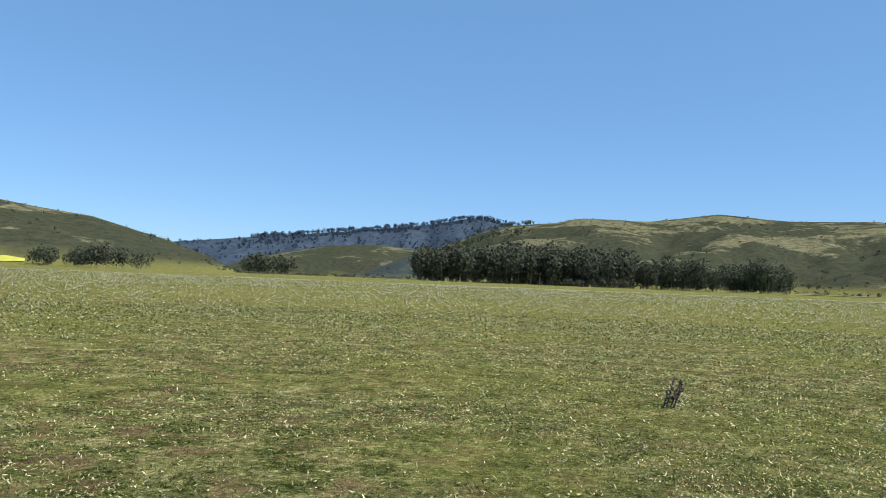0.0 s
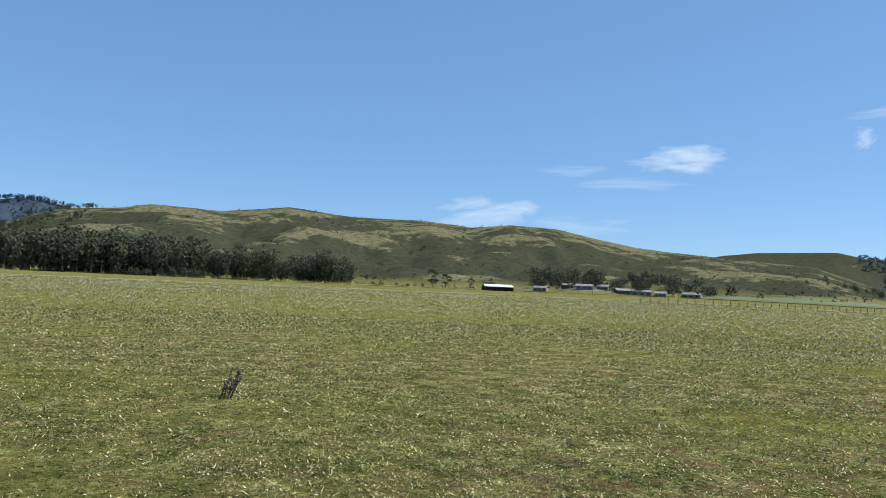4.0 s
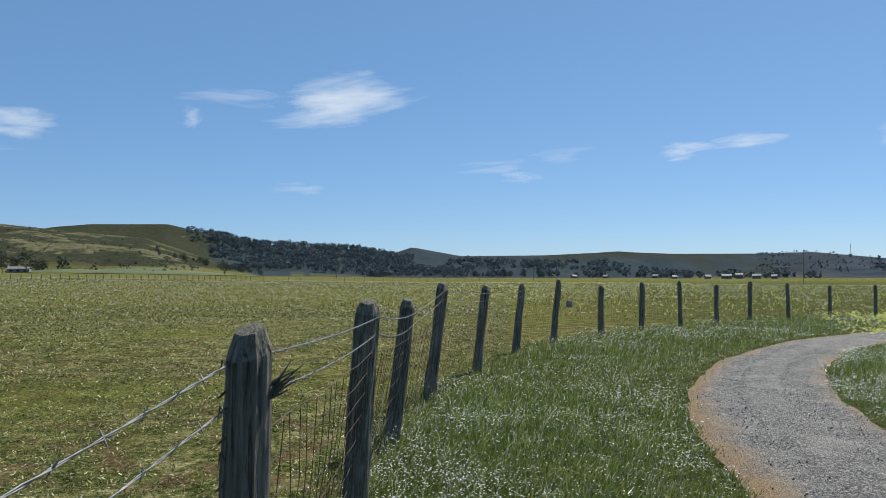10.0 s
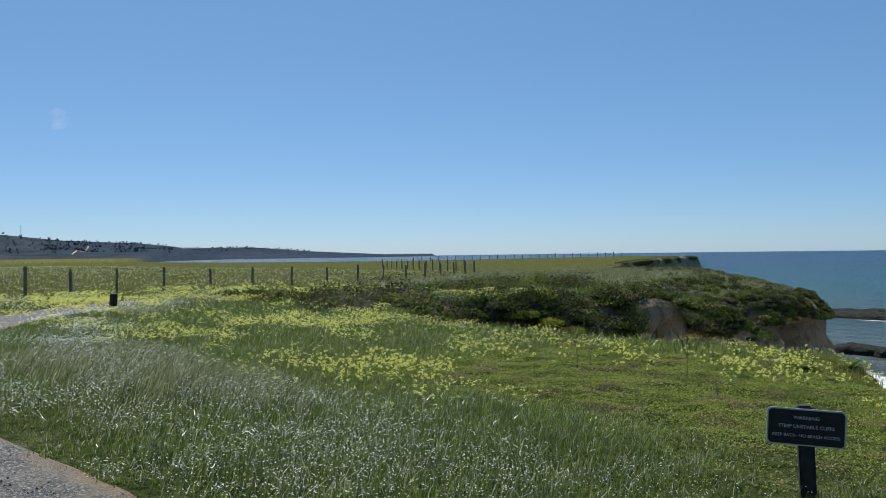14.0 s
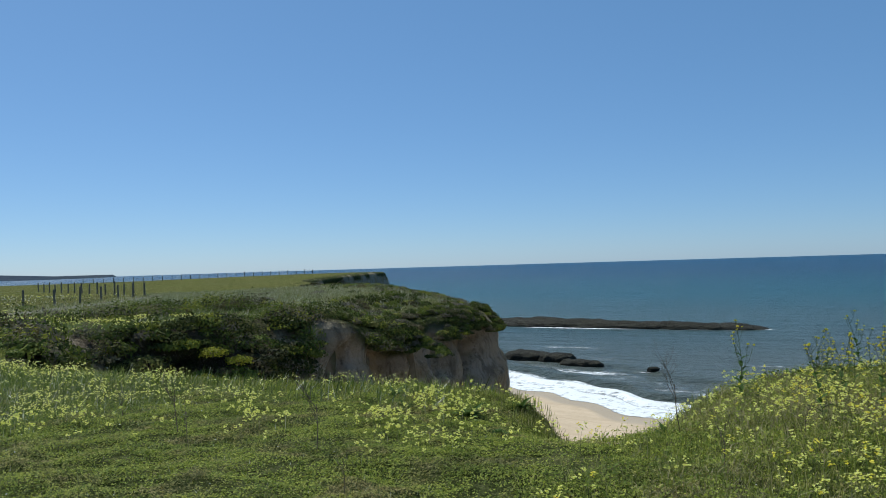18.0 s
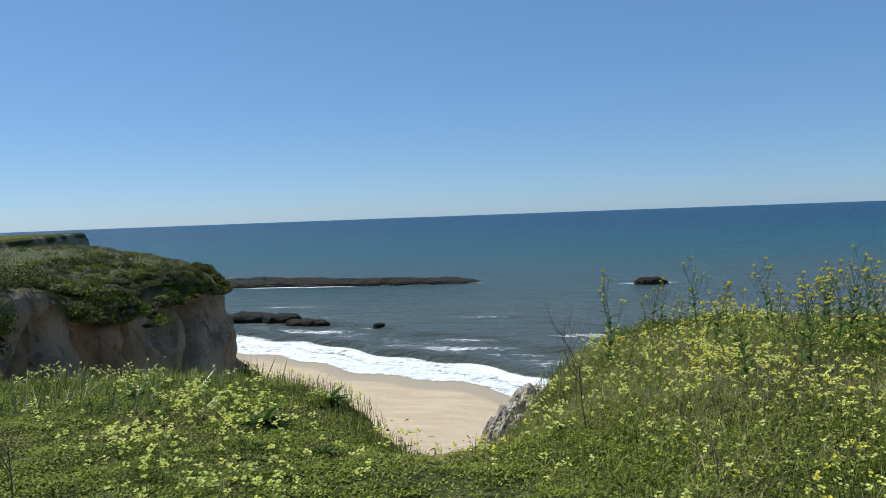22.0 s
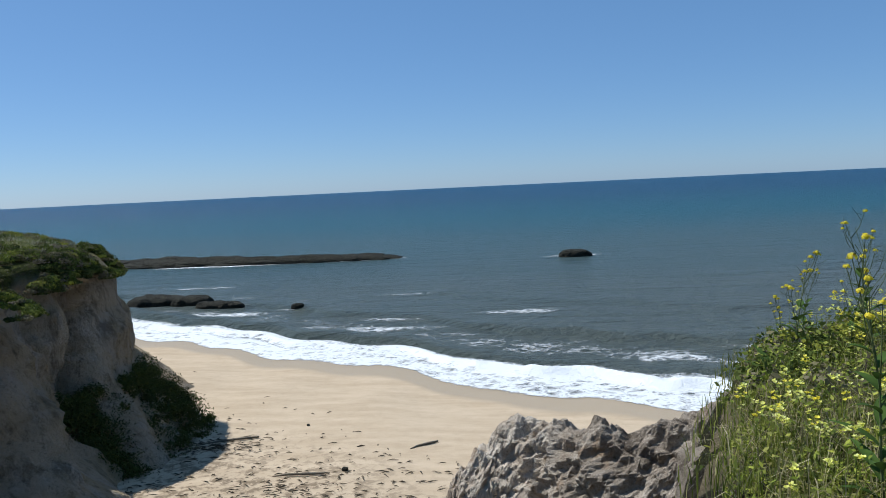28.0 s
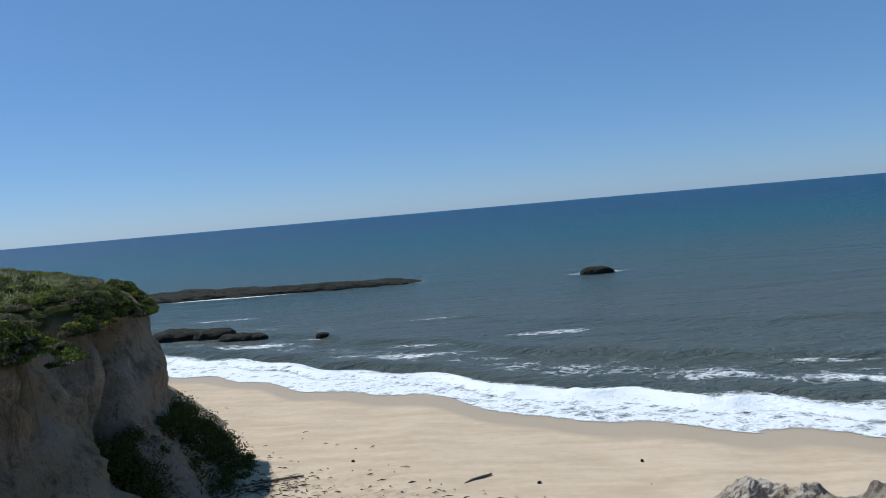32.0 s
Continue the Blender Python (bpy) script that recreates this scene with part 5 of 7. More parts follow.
lie = ~up
flecks("field_litter", fx[lie], fy[lie], 0.022 + 0.0020 * r[lie], 0.0052 + 0.0011 * r[lie], M_LITTER, "pale straw and bent leaves lying over the grazed turf", 10)
c = 2600
ca, cr = np.radians(g.uniform(-36, 76, c)), 4 + 34 * g.uniform(0, 1, c) ** 1.3
cx, cy = 0.3 + cr * np.sin(ca), cr * np.cos(ca)
rep = 30
size = np.repeat(0.02 + 0.13 * g.uniform(0, 1, c) ** 2.5, rep)
fx, fy = np.repeat(cx, rep) + g.normal(0, 1, c * rep) * size, np.repeat(cy, rep) + g.normal(0, 1, c * rep) * size
k = field_side(fx, fy) > 0.6
blades("grass_tufts", fx[k], fy[k], g.uniform(0.015, 0.042, k.sum()), 0.009, M_TUFT, "darker tufts of grass in the pasture", 0.6, 0.1, False, seed=13)
# weedy far band with pale flower heads
n = 150000
r = 30 + 190 * g.uniform(0, 1, n) ** 1.4
az = np.radians(g.uniform(-36, 134, n))
fx, fy = r * np.sin(az), r * np.cos(az)
k = (field_side(fx, fy) > 0.7) & (vnoise(fx * 0.05, fy * 0.05, 0, 207, 3) + g.uniform(-0.6, 0.6, n) + smooth(25, 60, r) * 0.5 > 0.05)
fx, fy, r = fx[k], fy[k], r[k]
blades("field_weeds", fx, fy, g.uniform(0.03, 0.10, len(fx)) * (1 + r / 200), 0.016 + 0.0010 * r, M_WEEDS, "taller weeds across the far side of the pasture", 0.5, 0.1, False, seed=14)


def specks(name, x, y, z, size, material, label, seed, category="flowers", petals=5, cup=1.0):
    """Small cup-shaped flowers; with a low cup also the flat glint flecks."""
    g = np.random.default_rng(seed)
    n = len(x)
    size = np.broadcast_to(size, (n,))
    a0 = g.uniform(0, 2 * np.pi, n)
    tilt = g.normal(0, 0.3, (n, 2))
    up = np.stack([tilt[:, 0], tilt[:, 1], np.ones(n)], 1)
    up /= np.linalg.norm(up, axis=1, keepdims=True)
    e1 = np.cross(up, np.array((0.3, 0.7, 0.1)))
    e1 /= np.linalg.norm(e1, axis=1, keepdims=True)
    e2 = np.cross(up, e1)
    c = np.stack([x, y, z], 1)
    vs = []
    for p in range(petals):
        for da, rr, hh in ((0.0, 0.06, 0.0), (-0.8, 0.74, 0.55), (0.8, 0.74, 0.55), (0.0, 0.95, 0.72)):
            a = a0 + 2 * np.pi * p / petals + da
            vs.append(c + size[:, None] * (rr * (np.cos(a)[:, None] * e1 + np.sin(a)[:, None] * e2) + cup * hh * up))
    v = np.stack(vs, 1).reshape(-1, 3)
    i = (np.arange(n * petals) * 4)[:, None]
    f = i + [[0, 1, 3, 2]]
    return tagged(new(name, mesh_from(name, v, f, material, False)), label, category, kind="stuff")


def petal_mat(name, a, b, thin=0.35):
    m = Mat(name, 0.55, 0.25)
    m.color(m.ramp(m.island(), [(0.0, a), (1.0, b)]))
    return m.thin(thin).m


M_YELLOW = petal_mat("yellow_petal", (0.74, 0.72, 0.10), (0.86, 0.86, 0.36))
# near-white colour for flecks that imitate sun glints on glossy grass
M_GLINT = petal_mat("grass_glint", (0.62, 0.63, 0.60), (0.92, 0.92, 0.88), 0.3)
M_WHITE = petal_mat("white_petal", (0.68, 0.67, 0.60), (0.90, 0.89, 0.84), 0.1)
k = (g.uniform(0, 1, len(fx)) < 0.30 * smooth(28, 60, r))
specks("white_field_flowers", fx[k], fy[k], near_ground(fx[k], fy[k]) + g.uniform(0.08, 0.2, k.sum()), 0.02 + 0.00042 * r[k], M_WHITE, "white weed flowers in the far pasture", 15, petals=3)
k = (g.uniform(0, 1, len(fx)) < 0.16 * smooth(60, 90, np.degrees(np.arctan2(fx, fy))))
specks("yellow_field_flowers", fx[k], fy[k], near_ground(fx[k], fy[k]) + 0.2, 0.03 + 0.0004 * r[k], M_YELLOW, "scattered yellow flowers in the far pasture", 16, petals=3)

# verge between fence and path
def verge_side(x, y):
    return (1 - field_side(x, y)) * off_path(x, y) * (y > np.interp(x, TRAIL_FINE[:, 0], TRAIL_FINE[:, 1]))


x, y = scatter(230000, 0.8, 46, -22, 3.0, lambda x, y: verge_side(x, y) * smooth(48, 6, x), 21)
xn, yn = scatter(130000, 0.8, 13, -2.5, 3.0, lambda x, y: verge_side(x, y) * smooth(13, 5, x), 20)
x, y = np.concatenate([x, xn]), np.concatenate([y, yn])
g = np.random.default_rng(22)
d = trail_distance(x, y)
hh = (0.06 + 0.09 * smooth(1.0, 1.9, d)) * g.uniform(0.6, 1.3, len(x)) * (1 + 0.45 * vnoise(x * 0.9, y * 0.9, 0, 221, 3))
blades("verge_grass", x, y, hh, 0.0065 + 0.0004 * x, M_LONG, "lush glossy green grass between fence and path", 0.8, 0.3, True, seed=23)
k = np.random.default_rng(24).uniform(0, 1, len(x)) < 0.55 * smooth(-0.35, 0.35, vnoise(x * 0.8, y * 0.8, 0, 223, 3)) + 0.06
# glints of the verge grass, modelled as pale flecks
specks("white_verge_glints", x[k], y[k], near_ground(x[k], y[k]) + hh[k] + 0.012, 0.0046 + 0.00050 * x[k], M_GLINT, "tiny silvery flecks standing in for sun glints on the verge grass", 25, petals=3, cup=0.3)
x, y = scatter(26000, 1.5, 46, -24, 3.2, lambda x, y: np.exp(-((y - np.interp(x, np.array(FENCE)[:, 0], np.array(FENCE)[:, 1])) / 0.35) ** 2), 26)
blades("fence_weeds", x, y, np.random.default_rng(27).uniform(0.08, 0.34, len(x)), 0.006, M_DRY, "dry straw and weeds along the foot of the fence", 0.4, 0.15, False, seed=28)


# seaward side of the path
def seaward(x, y):
    return off_path(x, y) * (y < np.interp(x, TRAIL_FINE[:, 0], TRAIL_FINE[:, 1])) * on_land(x, y) * (1 - field_side(x, y))


def trodden(x, y):
    """The narrow worn line from the path to the lookout."""
    line = np.interp(y, [-15, -12, -9, -6, -3], [6.6, 5.4, 4.3, 3.6, 1.6])
    return np.exp(-((x - line) / 0.55) ** 2) * smooth(-3.0, -4.5, y)


def patch_yellow(x, y):
    """Where the yellow flowers crowd together."""
    p = vnoise(x * 0.30, y * 0.42, 0, 231, 3) * 0.6 + 0.7 * vnoise(x * 1.3, y * 1.5, 0, 237, 2)
    zone = smooth(-5.0, -7.5, y) * smooth(2, 5, np.abs(x - 4.0) + smooth(-9.5, -12, y) * 4)
    return (smooth(-0.02, 0.42, p + 0.08) * 1.1 + 0.03) * zone * (1 - 0.8 * trodden(x, y))


x, y = scatter(520000, -3, 34, -16, -2.0, lambda x, y: seaward(x, y) * np.clip(1.15 - np.hypot(x - 3, y + 6) / 30, 0.12, 1) * (1 - 0.75 * trodden(x, y)) * (1 - 0.8 * smooth(-9.5, -11.5, y) * smooth(10, 8, x)), 31)
g = np.random.default_rng(32)
windy = smooth(0.0, 0.35, vnoise(x * 0.16, y * 0.2, 0, 233, 2) + 0.12 - np.abs(trail_distance(x, y) - 3.2) * 0.25) * smooth(5, 8, x)
low = smooth(-6.0, -8.5, y) * smooth(12, 9, x)
thin = np.random.default_rng(49).uniform(0, 1, len(x)) > 0.82 * smooth(-6.4, -8.6, y) * smooth(2.4, 3.4, x) * smooth(13, 10, x)
x, y, windy, low, g = x[thin], y[thin], windy[thin], low[thin], np.random.default_rng(32)
hh = (0.055 + 0.095 * (1 - low) + 0.08 * windy) * g.uniform(0.5, 1.3, len(x)) * (1 + 0.5 * vnoise(x * 0.7, y * 0.7, 0, 235, 3)) * (1 - 0.6 * trodden(x, y)) * (0.5 + 0.5 * smooth(1.0, 1.6, trail_distance(x, y)))
far = np.hypot(x - 3, y + 5)
k = windy * np.random.default_rng(46).uniform(0.2, 1, len(x)) > 0.5
kn = ~k & (far < 5.5)
blades("pathside_grass", x[kn], y[kn], hh[kn], 0.006 + 0.0005 * far[kn], M_LONG, "green grass between the path and the bluff", 0.8, 0.25, True, seed=33)
kf = ~k & (far >= 5.5) & (np.random.default_rng(47).uniform(0, 1, len(x)) < 0.75)
blades("pathside_grass", x[kf], y[kf], hh[kf], 0.0075 + 0.0006 * far[kf], M_LONG, "green grass over the terrace towards the bluff", 0.8, 0.25, False, seed=30)
kw = np.random.default_rng(44).uniform(0, 1, len(x)) < 0.6 * smooth(4.6, 2.6, trail_distance(x, y)) * smooth(-0.3, 0.3, vnoise(x * 0.8, y * 0.8, 0, 225, 3)) + 0.008
# pale flecks as painted glints on the grass beside the path
specks("white_path_glints", x[kw], y[kw], near_ground(x[kw], y[kw]) + hh[kw] + 0.012, 0.0058 + 0.00045 * far[kw], M_GLINT, "tiny silvery flecks standing in for sun glints beside the path", 45, petals=3, cup=0.3)
blades("windswept_grass", x[k], y[k], hh[k] * 1.15, 0.005 + 0.0005 * far[k], M_PALE_GRASS, "pale windswept grass laid over beside the path", 0.5, 0.7, True, seed=34)
x, y = scatter(60000, 30, 62, -58, -8, lambda x, y: seaward(x, y), 35)
blades("terrace_grass", x, y, np.random.default_rng(36).uniform(0.12, 0.4, len(x)), 0.03, M_PALE_GRASS, "rough pale grass on the terrace", 0.5, 0.4, False, seed=37)
x, y = scatter(55000, 7, 34, -34, -13, lambda x, y: on_land(x, y) * (1 - field_side(x, y)), 38)
blades("terrace_herbs", x, y, np.random.default_rng(39).uniform(0.1, 0.32, len(x)), 0.022, M_LONG, "green herbs round the head of the gully", 0.5, 0.3, False, seed=40)
x, y = scatter(30000, 22, 60, -90, -26, lambda x, y: on_land(x, y) * (1 - field_side(x, y)), 41)
blades("headland_grass", x, y, np.random.default_rng(42).uniform(0.12, 0.35, len(x)), 0.04, M_PALE_GRASS, "olive grass on the headland", 0.5, 0.3, False, seed=43)


# low clover-like leaves
def leaves(name, x, y, z, size, material, label, seed):
    g = np.random.default_rng(seed)
    n = len(x)
    a = g.uniform(0, 2 * np.pi, n)
    size = np.broadcast_to(size, (n,)) * g.uniform(0.6, 1.3, n)
    t = g.normal(0, 0.45, (n, 2))
    d1 = np.stack([np.cos(a), np.sin(a), t[:, 0]], 1) * size[:, None]
    d2 = np.stack([-np.sin(a), np.cos(a), t[:, 1]], 1) * (size * 0.55)[:, None]
    c = np.stack([x, y, z], 1)
    v = np.stack([c - d1 * 0.5, c + d2 * 0.5, c + d1 * 0.5, c - d2 * 0.5], 1).reshape(-1, 3)
    return tagged(new(name, mesh_from(name, v, np.arange(n * 4).reshape(-1, 4), material, False)), label, "plants", kind="stuff")


def carpet(x, y):
    """Where the low clover-like leaves crowd out the grass."""
    return smooth(-6.6, -9.2, y) * smooth(2.4, 3.4, x) * smooth(13, 10, x)


x, y = scatter(430000, -6, 16, -18.5, -4.5, lambda x, y: on_land(x, y) * smooth(-4.5, -8, y) * np.clip(1.2 - np.hypot(x - 5, y + 12) / 13, 0.1, 1) * (1 - 0.5 * trodden(x, y)), 51)
xn, yn = scatter(260000, 2.2, 12, -15.2, -7.2, lambda x, y: on_land(x, y) * carpet(x, y) * smooth(-0.45, -0.1, vnoise(x * 2.2, y * 2.2, 0, 247, 3)), 54)
x, y = np.concatenate([x, xn]), np.concatenate([y, yn])
g = np.random.default_rng(52)
cushion = np.clip(0.5 + 0.8 * vnoise(x * 2.6, y * 2.6, 0, 245, 3), 0, 1)
leaves("clover_leaves", x, y, near_ground(x, y) + (0.004 + 0.12 * cushion ** 1.5 * g.uniform(0.3, 1, len(x))) * (1 - 0.5 * trodden(x, y)), 0.023, M_CLOVER, "low yellow-green clover-like leaves by the lookout", 53)


# yellow flowers, each stem topped by a loose round head
def umbels(x, y, z, each, wide, size, material, label, seed, petals=5, stems=True):
    g = np.random.default_rng(seed)
    if stems:
        blades("flower_stems", x, y, z - near_ground(x, y), 0.0035, M_LONG, "thin green stems of the yellow flowers", 0.06, 0.03, True, seed=seed + 1)
    k = np.repeat(np.arange(len(x)), each)
    d = g.normal(0, 1, (len(k), 3))
    d /= np.linalg.norm(d, axis=1, keepdims=True)
    w = wide * g.uniform(0.6, 1.25, len(x))[k]
    specks("yellow_flowers", x[k] + d[:, 0] * w, y[k] + d[:, 1] * w, z[k] + 0.85 * d[:, 2] * w, np.broadcast_to(size, (len(x),))[k], material, label, seed, petals=petals)


def clustered(x, y, each, wide, seed):
    """Each place becomes a loose bunch of one to so many plants."""
    g = np.random.default_rng(seed)
    k = np.repeat(np.arange(len(x)), g.integers(1, each + 1, len(x)))
    return x[k] + g.normal(0, wide, len(k)), y[k] + g.normal(0, wide, len(k))


x, y = scatter(240000, -8, 48, -30, -4.5, lambda x, y: patch_yellow(x, y) * (1 - 0.7 * smooth(-10.2, -11.8, y) * smooth(5.8, 4.8, x)) * on_land(x, y) * (1 - field_side(x, y)) * np.where(np.hypot(x - 5, y + 9) < 10, 0.20, 0.20 * smooth(44, 14, np.hypot(x - 5, y + 9)) + 0.02), 55)
x, y = clustered(x, y, 5, 0.10, 50)
k = on_land(x, y) > 0.5
x, y = x[k], y[k]
g = np.random.default_rng(56)
far = np.hypot(x - 4, y + 7)
fz = near_ground(x, y) + g.uniform(0.09, 0.23, len(x))
k = far < 8
umbels(x[k], y[k], fz[k], 6, 0.021, 0.0104 + 0.0004 * far[k], M_YELLOW, "crowded yellow sourgrass flowers on the bluff", 57)
umbels(x[~k], y[~k], fz[~k], 3, 0.030, 0.0090 + 0.0006 * far[~k], M_YELLOW, "yellow flowers spread over the terrace", 68, 3, False)
x, y = scatter(44000, -7, 5.2, -18.2, -8.5, lambda x, y: on_land(x, y) * smooth(5.0, 3.6, x) * (smooth(0.05, 0.4, vnoise(x * 1.1, y * 1.1, 0, 241, 3) + 0.05) * 0.042 + 0.003), 58)
x, y = clustered(x, y, 7, 0.09, 48)
k = on_land(x, y) > 0.5
x, y = x[k], y[k]
g = np.random.default_rng(59)
fz = near_ground(x, y) + g.uniform(0.08, 0.34, len(x))
k = g.uniform(0, 1, len(x)) < 0.3
umbels(x[~k], y[~k], fz[~k], 6, 0.020, 0.0115, M_YELLOW, "pale yellow flowers crowding the bank", 60)
umbels(x[k], y[k], fz[k], 6, 0.020, 0.0115, petal_mat("gold_petal", (0.84, 0.70, 0.04), (0.90, 0.84, 0.16)), "golden-yellow flowers over the bank", 63)
# tangled growth on the bank
x, y = scatter(80000, -8, 5.0, -18.5, -8.0, lambda x, y: on_land(x, y) * smooth(5.1, 3.4, x) * smooth(-8, -10.5, y), 61)
g = np.random.default_rng(62)
blades("bank_grass", x, y, g.uniform(0.05, 0.22, len(x)), 0.006, M_BANK, "tangled green growth on the bank", 1.0, 0.15, True, seed=66)
x, y = scatter(95000, -8, 4.8, -18.5, -9.0, lambda x, y: on_land(x, y) * smooth(5.0, 3.4, x) * smooth(-0.35, 0.25, vnoise(x * 0.9, y * 0.9, 0, 249, 3)), 64)
blades("bank_straw", x, y, np.random.default_rng(65).uniform(0.06, 0.24, len(x)), 0.0045, M_STRAW, "dry tangled straw among the green bank", 1.5, 0.2, True, seed=69)
x, y = scatter(95000, -5, 5.2, -18.5, -9.0, lambda x, y: on_land(x, y) * smooth(5.2, 3.6, x) * np.clip(1.2 - np.hypot(x - 3, y + 13) / 9, 0.15, 1) * smooth(-0.4, 0.1, vnoise(x * 1.6, y * 1.6, 0, 259, 3)), 70)
g = np.random.default_rng(72)
leaves("bank_leaves", x, y, near_ground(x, y) + g.uniform(0.02, 0.20, len(x)), 0.028, M_CLOVER, "yellow-green leaves through the bank", 73)
# fringe of spiky grass on the lip
x, y = scatter(160000, 3.5, 24, -18, -12.5, lambda x, y: np.exp(-((rim_distance(x, y) - 0.25) / 0.3) ** 2) * (rim_distance(x, y) > -0.15), 67)
blades("lip_grass", x, y, np.random.default_rng(68).uniform(0.04, 0.15, len(x)), 0.006, M_BANK, "fringe of grass along the cliff edge", 0.4, 0.1, True, seed=69)

def leaf_axes(d, g, loose):
    """Two axes of each leaf, its face turned outward along d, more or less."""
    n = d + g.normal(0, loose, d.shape)
    a = np.cross(n, g.normal(0, 1, d.shape))
    a /= np.linalg.norm(a, axis=1, keepdims=True) + 1e-9
    b = np.cross(n, a)
    return a, b / (np.linalg.norm(b, axis=1, keepdims=True) + 1e-9)


# low brush over the brow of the headland and down the gully's face, masses of small leaves
def brush_mass(name, x, y, base, mound, tall, tones, q, leaf, label, seed):
    g = np.random.default_rng(seed)
    k = np.repeat(np.arange(len(x)), q)
    d = g.normal(0, 1, (len(k), 3))
    d /= np.linalg.norm(d, axis=1, keepdims=True)
    d[:, 2] = np.abs(d[:, 2])
    rad = g.uniform(0.55, 1, len(k)) * (1 + 0.3 * vnoise(d[:, 0] * 2 + k, d[:, 1] * 2, d[:, 2] * 2, 253, 2))
    c = np.stack([x[k] + d[:, 0] * mound[k] * rad, y[k] + d[:, 1] * mound[k] * rad, base[k] + d[:, 2] * tall[k] * rad], 1)
    a, b = leaf_axes(d, g, 0.55)
    s_ = (leaf * g.uniform(0.6, 1.5, len(k)))[:, None]
    v = np.stack([c - a * s_, c - b * s_ * 0.5, c + a * s_, c + b * s_ * 0.5], 1).reshape(-1, 3)
    me = mesh_from(name, v, np.arange(len(v)).reshape(-1, 4), M_BRUSH, False)
    put_attr(me, "tone", np.repeat(tones[k], 4))
    return tagged(new(name, me), label, "brush", kind="stuff")


m = Mat("brow_brush", 0.8, 0.06)
col = m.ramp(m.attr("tone"), [(0.0, (0.020, 0.030, 0.010)), (0.2, (0.050, 0.078, 0.016)), (0.35, (0.11, 0.145, 0.024)), (0.5, (0.25, 0.26, 0.035)), (0.65, (0.11, 0.098, 0.085)), (0.8, (0.075, 0.062, 0.035)), (1.0, (0.20, 0.175, 0.115))])
m.color(m.mix(m.math("MULTIPLY", m.island(), 0.5), col, m.mix(0.45, col, (0.30, 0.29, 0.08))))
m.thin(0.25)
M_BRUSH = m.m
TONES = [0.05, 0.2, 0.35, 0.5, 0.65, 0.8, 0.95]
g = np.random.default_rng(85)
x, y = scatter(16000, 19, 62, -84, -15, lambda x, y: (rim_distance(x, y) > -0.3) * smooth(12, 1, rim_distance(x, y)) * (1 - field_side(x, y)) * smooth(-0.15, 0.25, vnoise(x * 0.25, y * 0.25, 0, 251, 3)), 86)
x, y = x[:1500], y[:1500]
mound = (0.3 + 0.95 * g.uniform(0, 1, len(x)) ** 2) * np.where(y > -36, 1.15, 0.5)
# mixed brush tones, lighter than on the face to paint sunlit cushions
tones = g.choice(TONES, len(x), p=[0.18, 0.2, 0.19, 0.12, 0.14, 0.1, 0.07]) + g.normal(0, 0.03, len(x))
brush_mass("brow_brush", x, y, near_ground(x, y) - 0.05, mound, mound * g.uniform(0.4, 0.85, len(x)), tones, 190, 0.062, "low mixed green and grey brush over the headland's brow", 87)
rim_h = resample(RIM, 0.2)
rim_h = rim_h[(rim_h[:, 0] > 18) & (rim_h[:, 0] < 40) & (rim_h[:, 1] < -15.2) & (rim_h[:, 1] > -60)]
dir_h = np.gradient(rim_h, axis=0)
dir_h /= np.linalg.norm(dir_h, axis=1, keepdims=True)
g = np.random.default_rng(88)
i = g.integers(0, len(rim_h), 4200)
down = g.uniform(0, 1, len(i)) ** 1.4 * np.where(rim_h[i, 1] > -33, 0.42, 0.10)
k = vnoise(i * 0.2 * 0.45, down * 9, 0, 257, 3) + g.uniform(-0.15, 0.15, len(i)) > np.where(rim_h[i, 1] > -33, 0.02, 0.32)
i, down = i[k][:1500], down[k][:1500]
run = cliff_run(down, rim_h[i, 1]) - 0.1
x, y = rim_h[i, 0] + dir_h[i, 1] * run, rim_h[i, 1] - dir_h[i, 0] * run
top = near_ground(rim_h[i, 0], rim_h[i, 1])
base = top + (SEA - 1.2 - top) * (0.92 * down + 0.08 * down ** 2) - 0.45 * smooth(0, 0.05, down)
mound = g.uniform(0.3, 0.85, len(x)) * np.where(y > -40, 1.0, 0.6)
# mostly dark tones: dark bushes, and the hollow's shade put into their colour
tones = g.choice(TONES, len(x), p=[0.42, 0.2, 0.1, 0.05, 0.13, 0.07, 0.03]) + g.normal(0, 0.03, len(x))
brush_mass("face_brush", x, y, base, mound, mound * g.uniform(0.35, 0.8, len(x)), tones, 150, 0.066, "dark tangled brush hanging down the gully's face", 89)
# plants on the crumbly shoulder beside the lookout
g = np.random.default_rng(90)
t_ = g.uniform(0, 1, 70)
x = 2.75 - 1.7 * t_ + g.normal(0, 0.10, 70)
y = -18.95 + 1.15 * t_ + g.normal(0, 0.12, 70)
z = -0.95 + 0.5 * smooth(0, 0.6, t_) + g.normal(0, 0.04, 70)
mound = g.uniform(0.08, 0.24, 70)
brush_mass("shoulder_plants", x, y, z, mound, mound * g.uniform(0.5, 1.2, 70), g.choice([0.2, 0.35, 0.5, 0.35, 0.95], 70), 110, 0.022, "small green plants on the crumbly shoulder", 92)
k = np.repeat(np.arange(70), 3)[t_.repeat(3) > 0.35]
specks("yellow_flowers", x[k] + g.normal(0, 0.1, len(k)), y[k] + g.normal(0, 0.1, len(k)), z[k] + mound[k] * 1.1 + g.uniform(0.02, 0.12, len(k)), 0.024, M_YELLOW, "yellow flowers on the crumbly shoulder", 93)


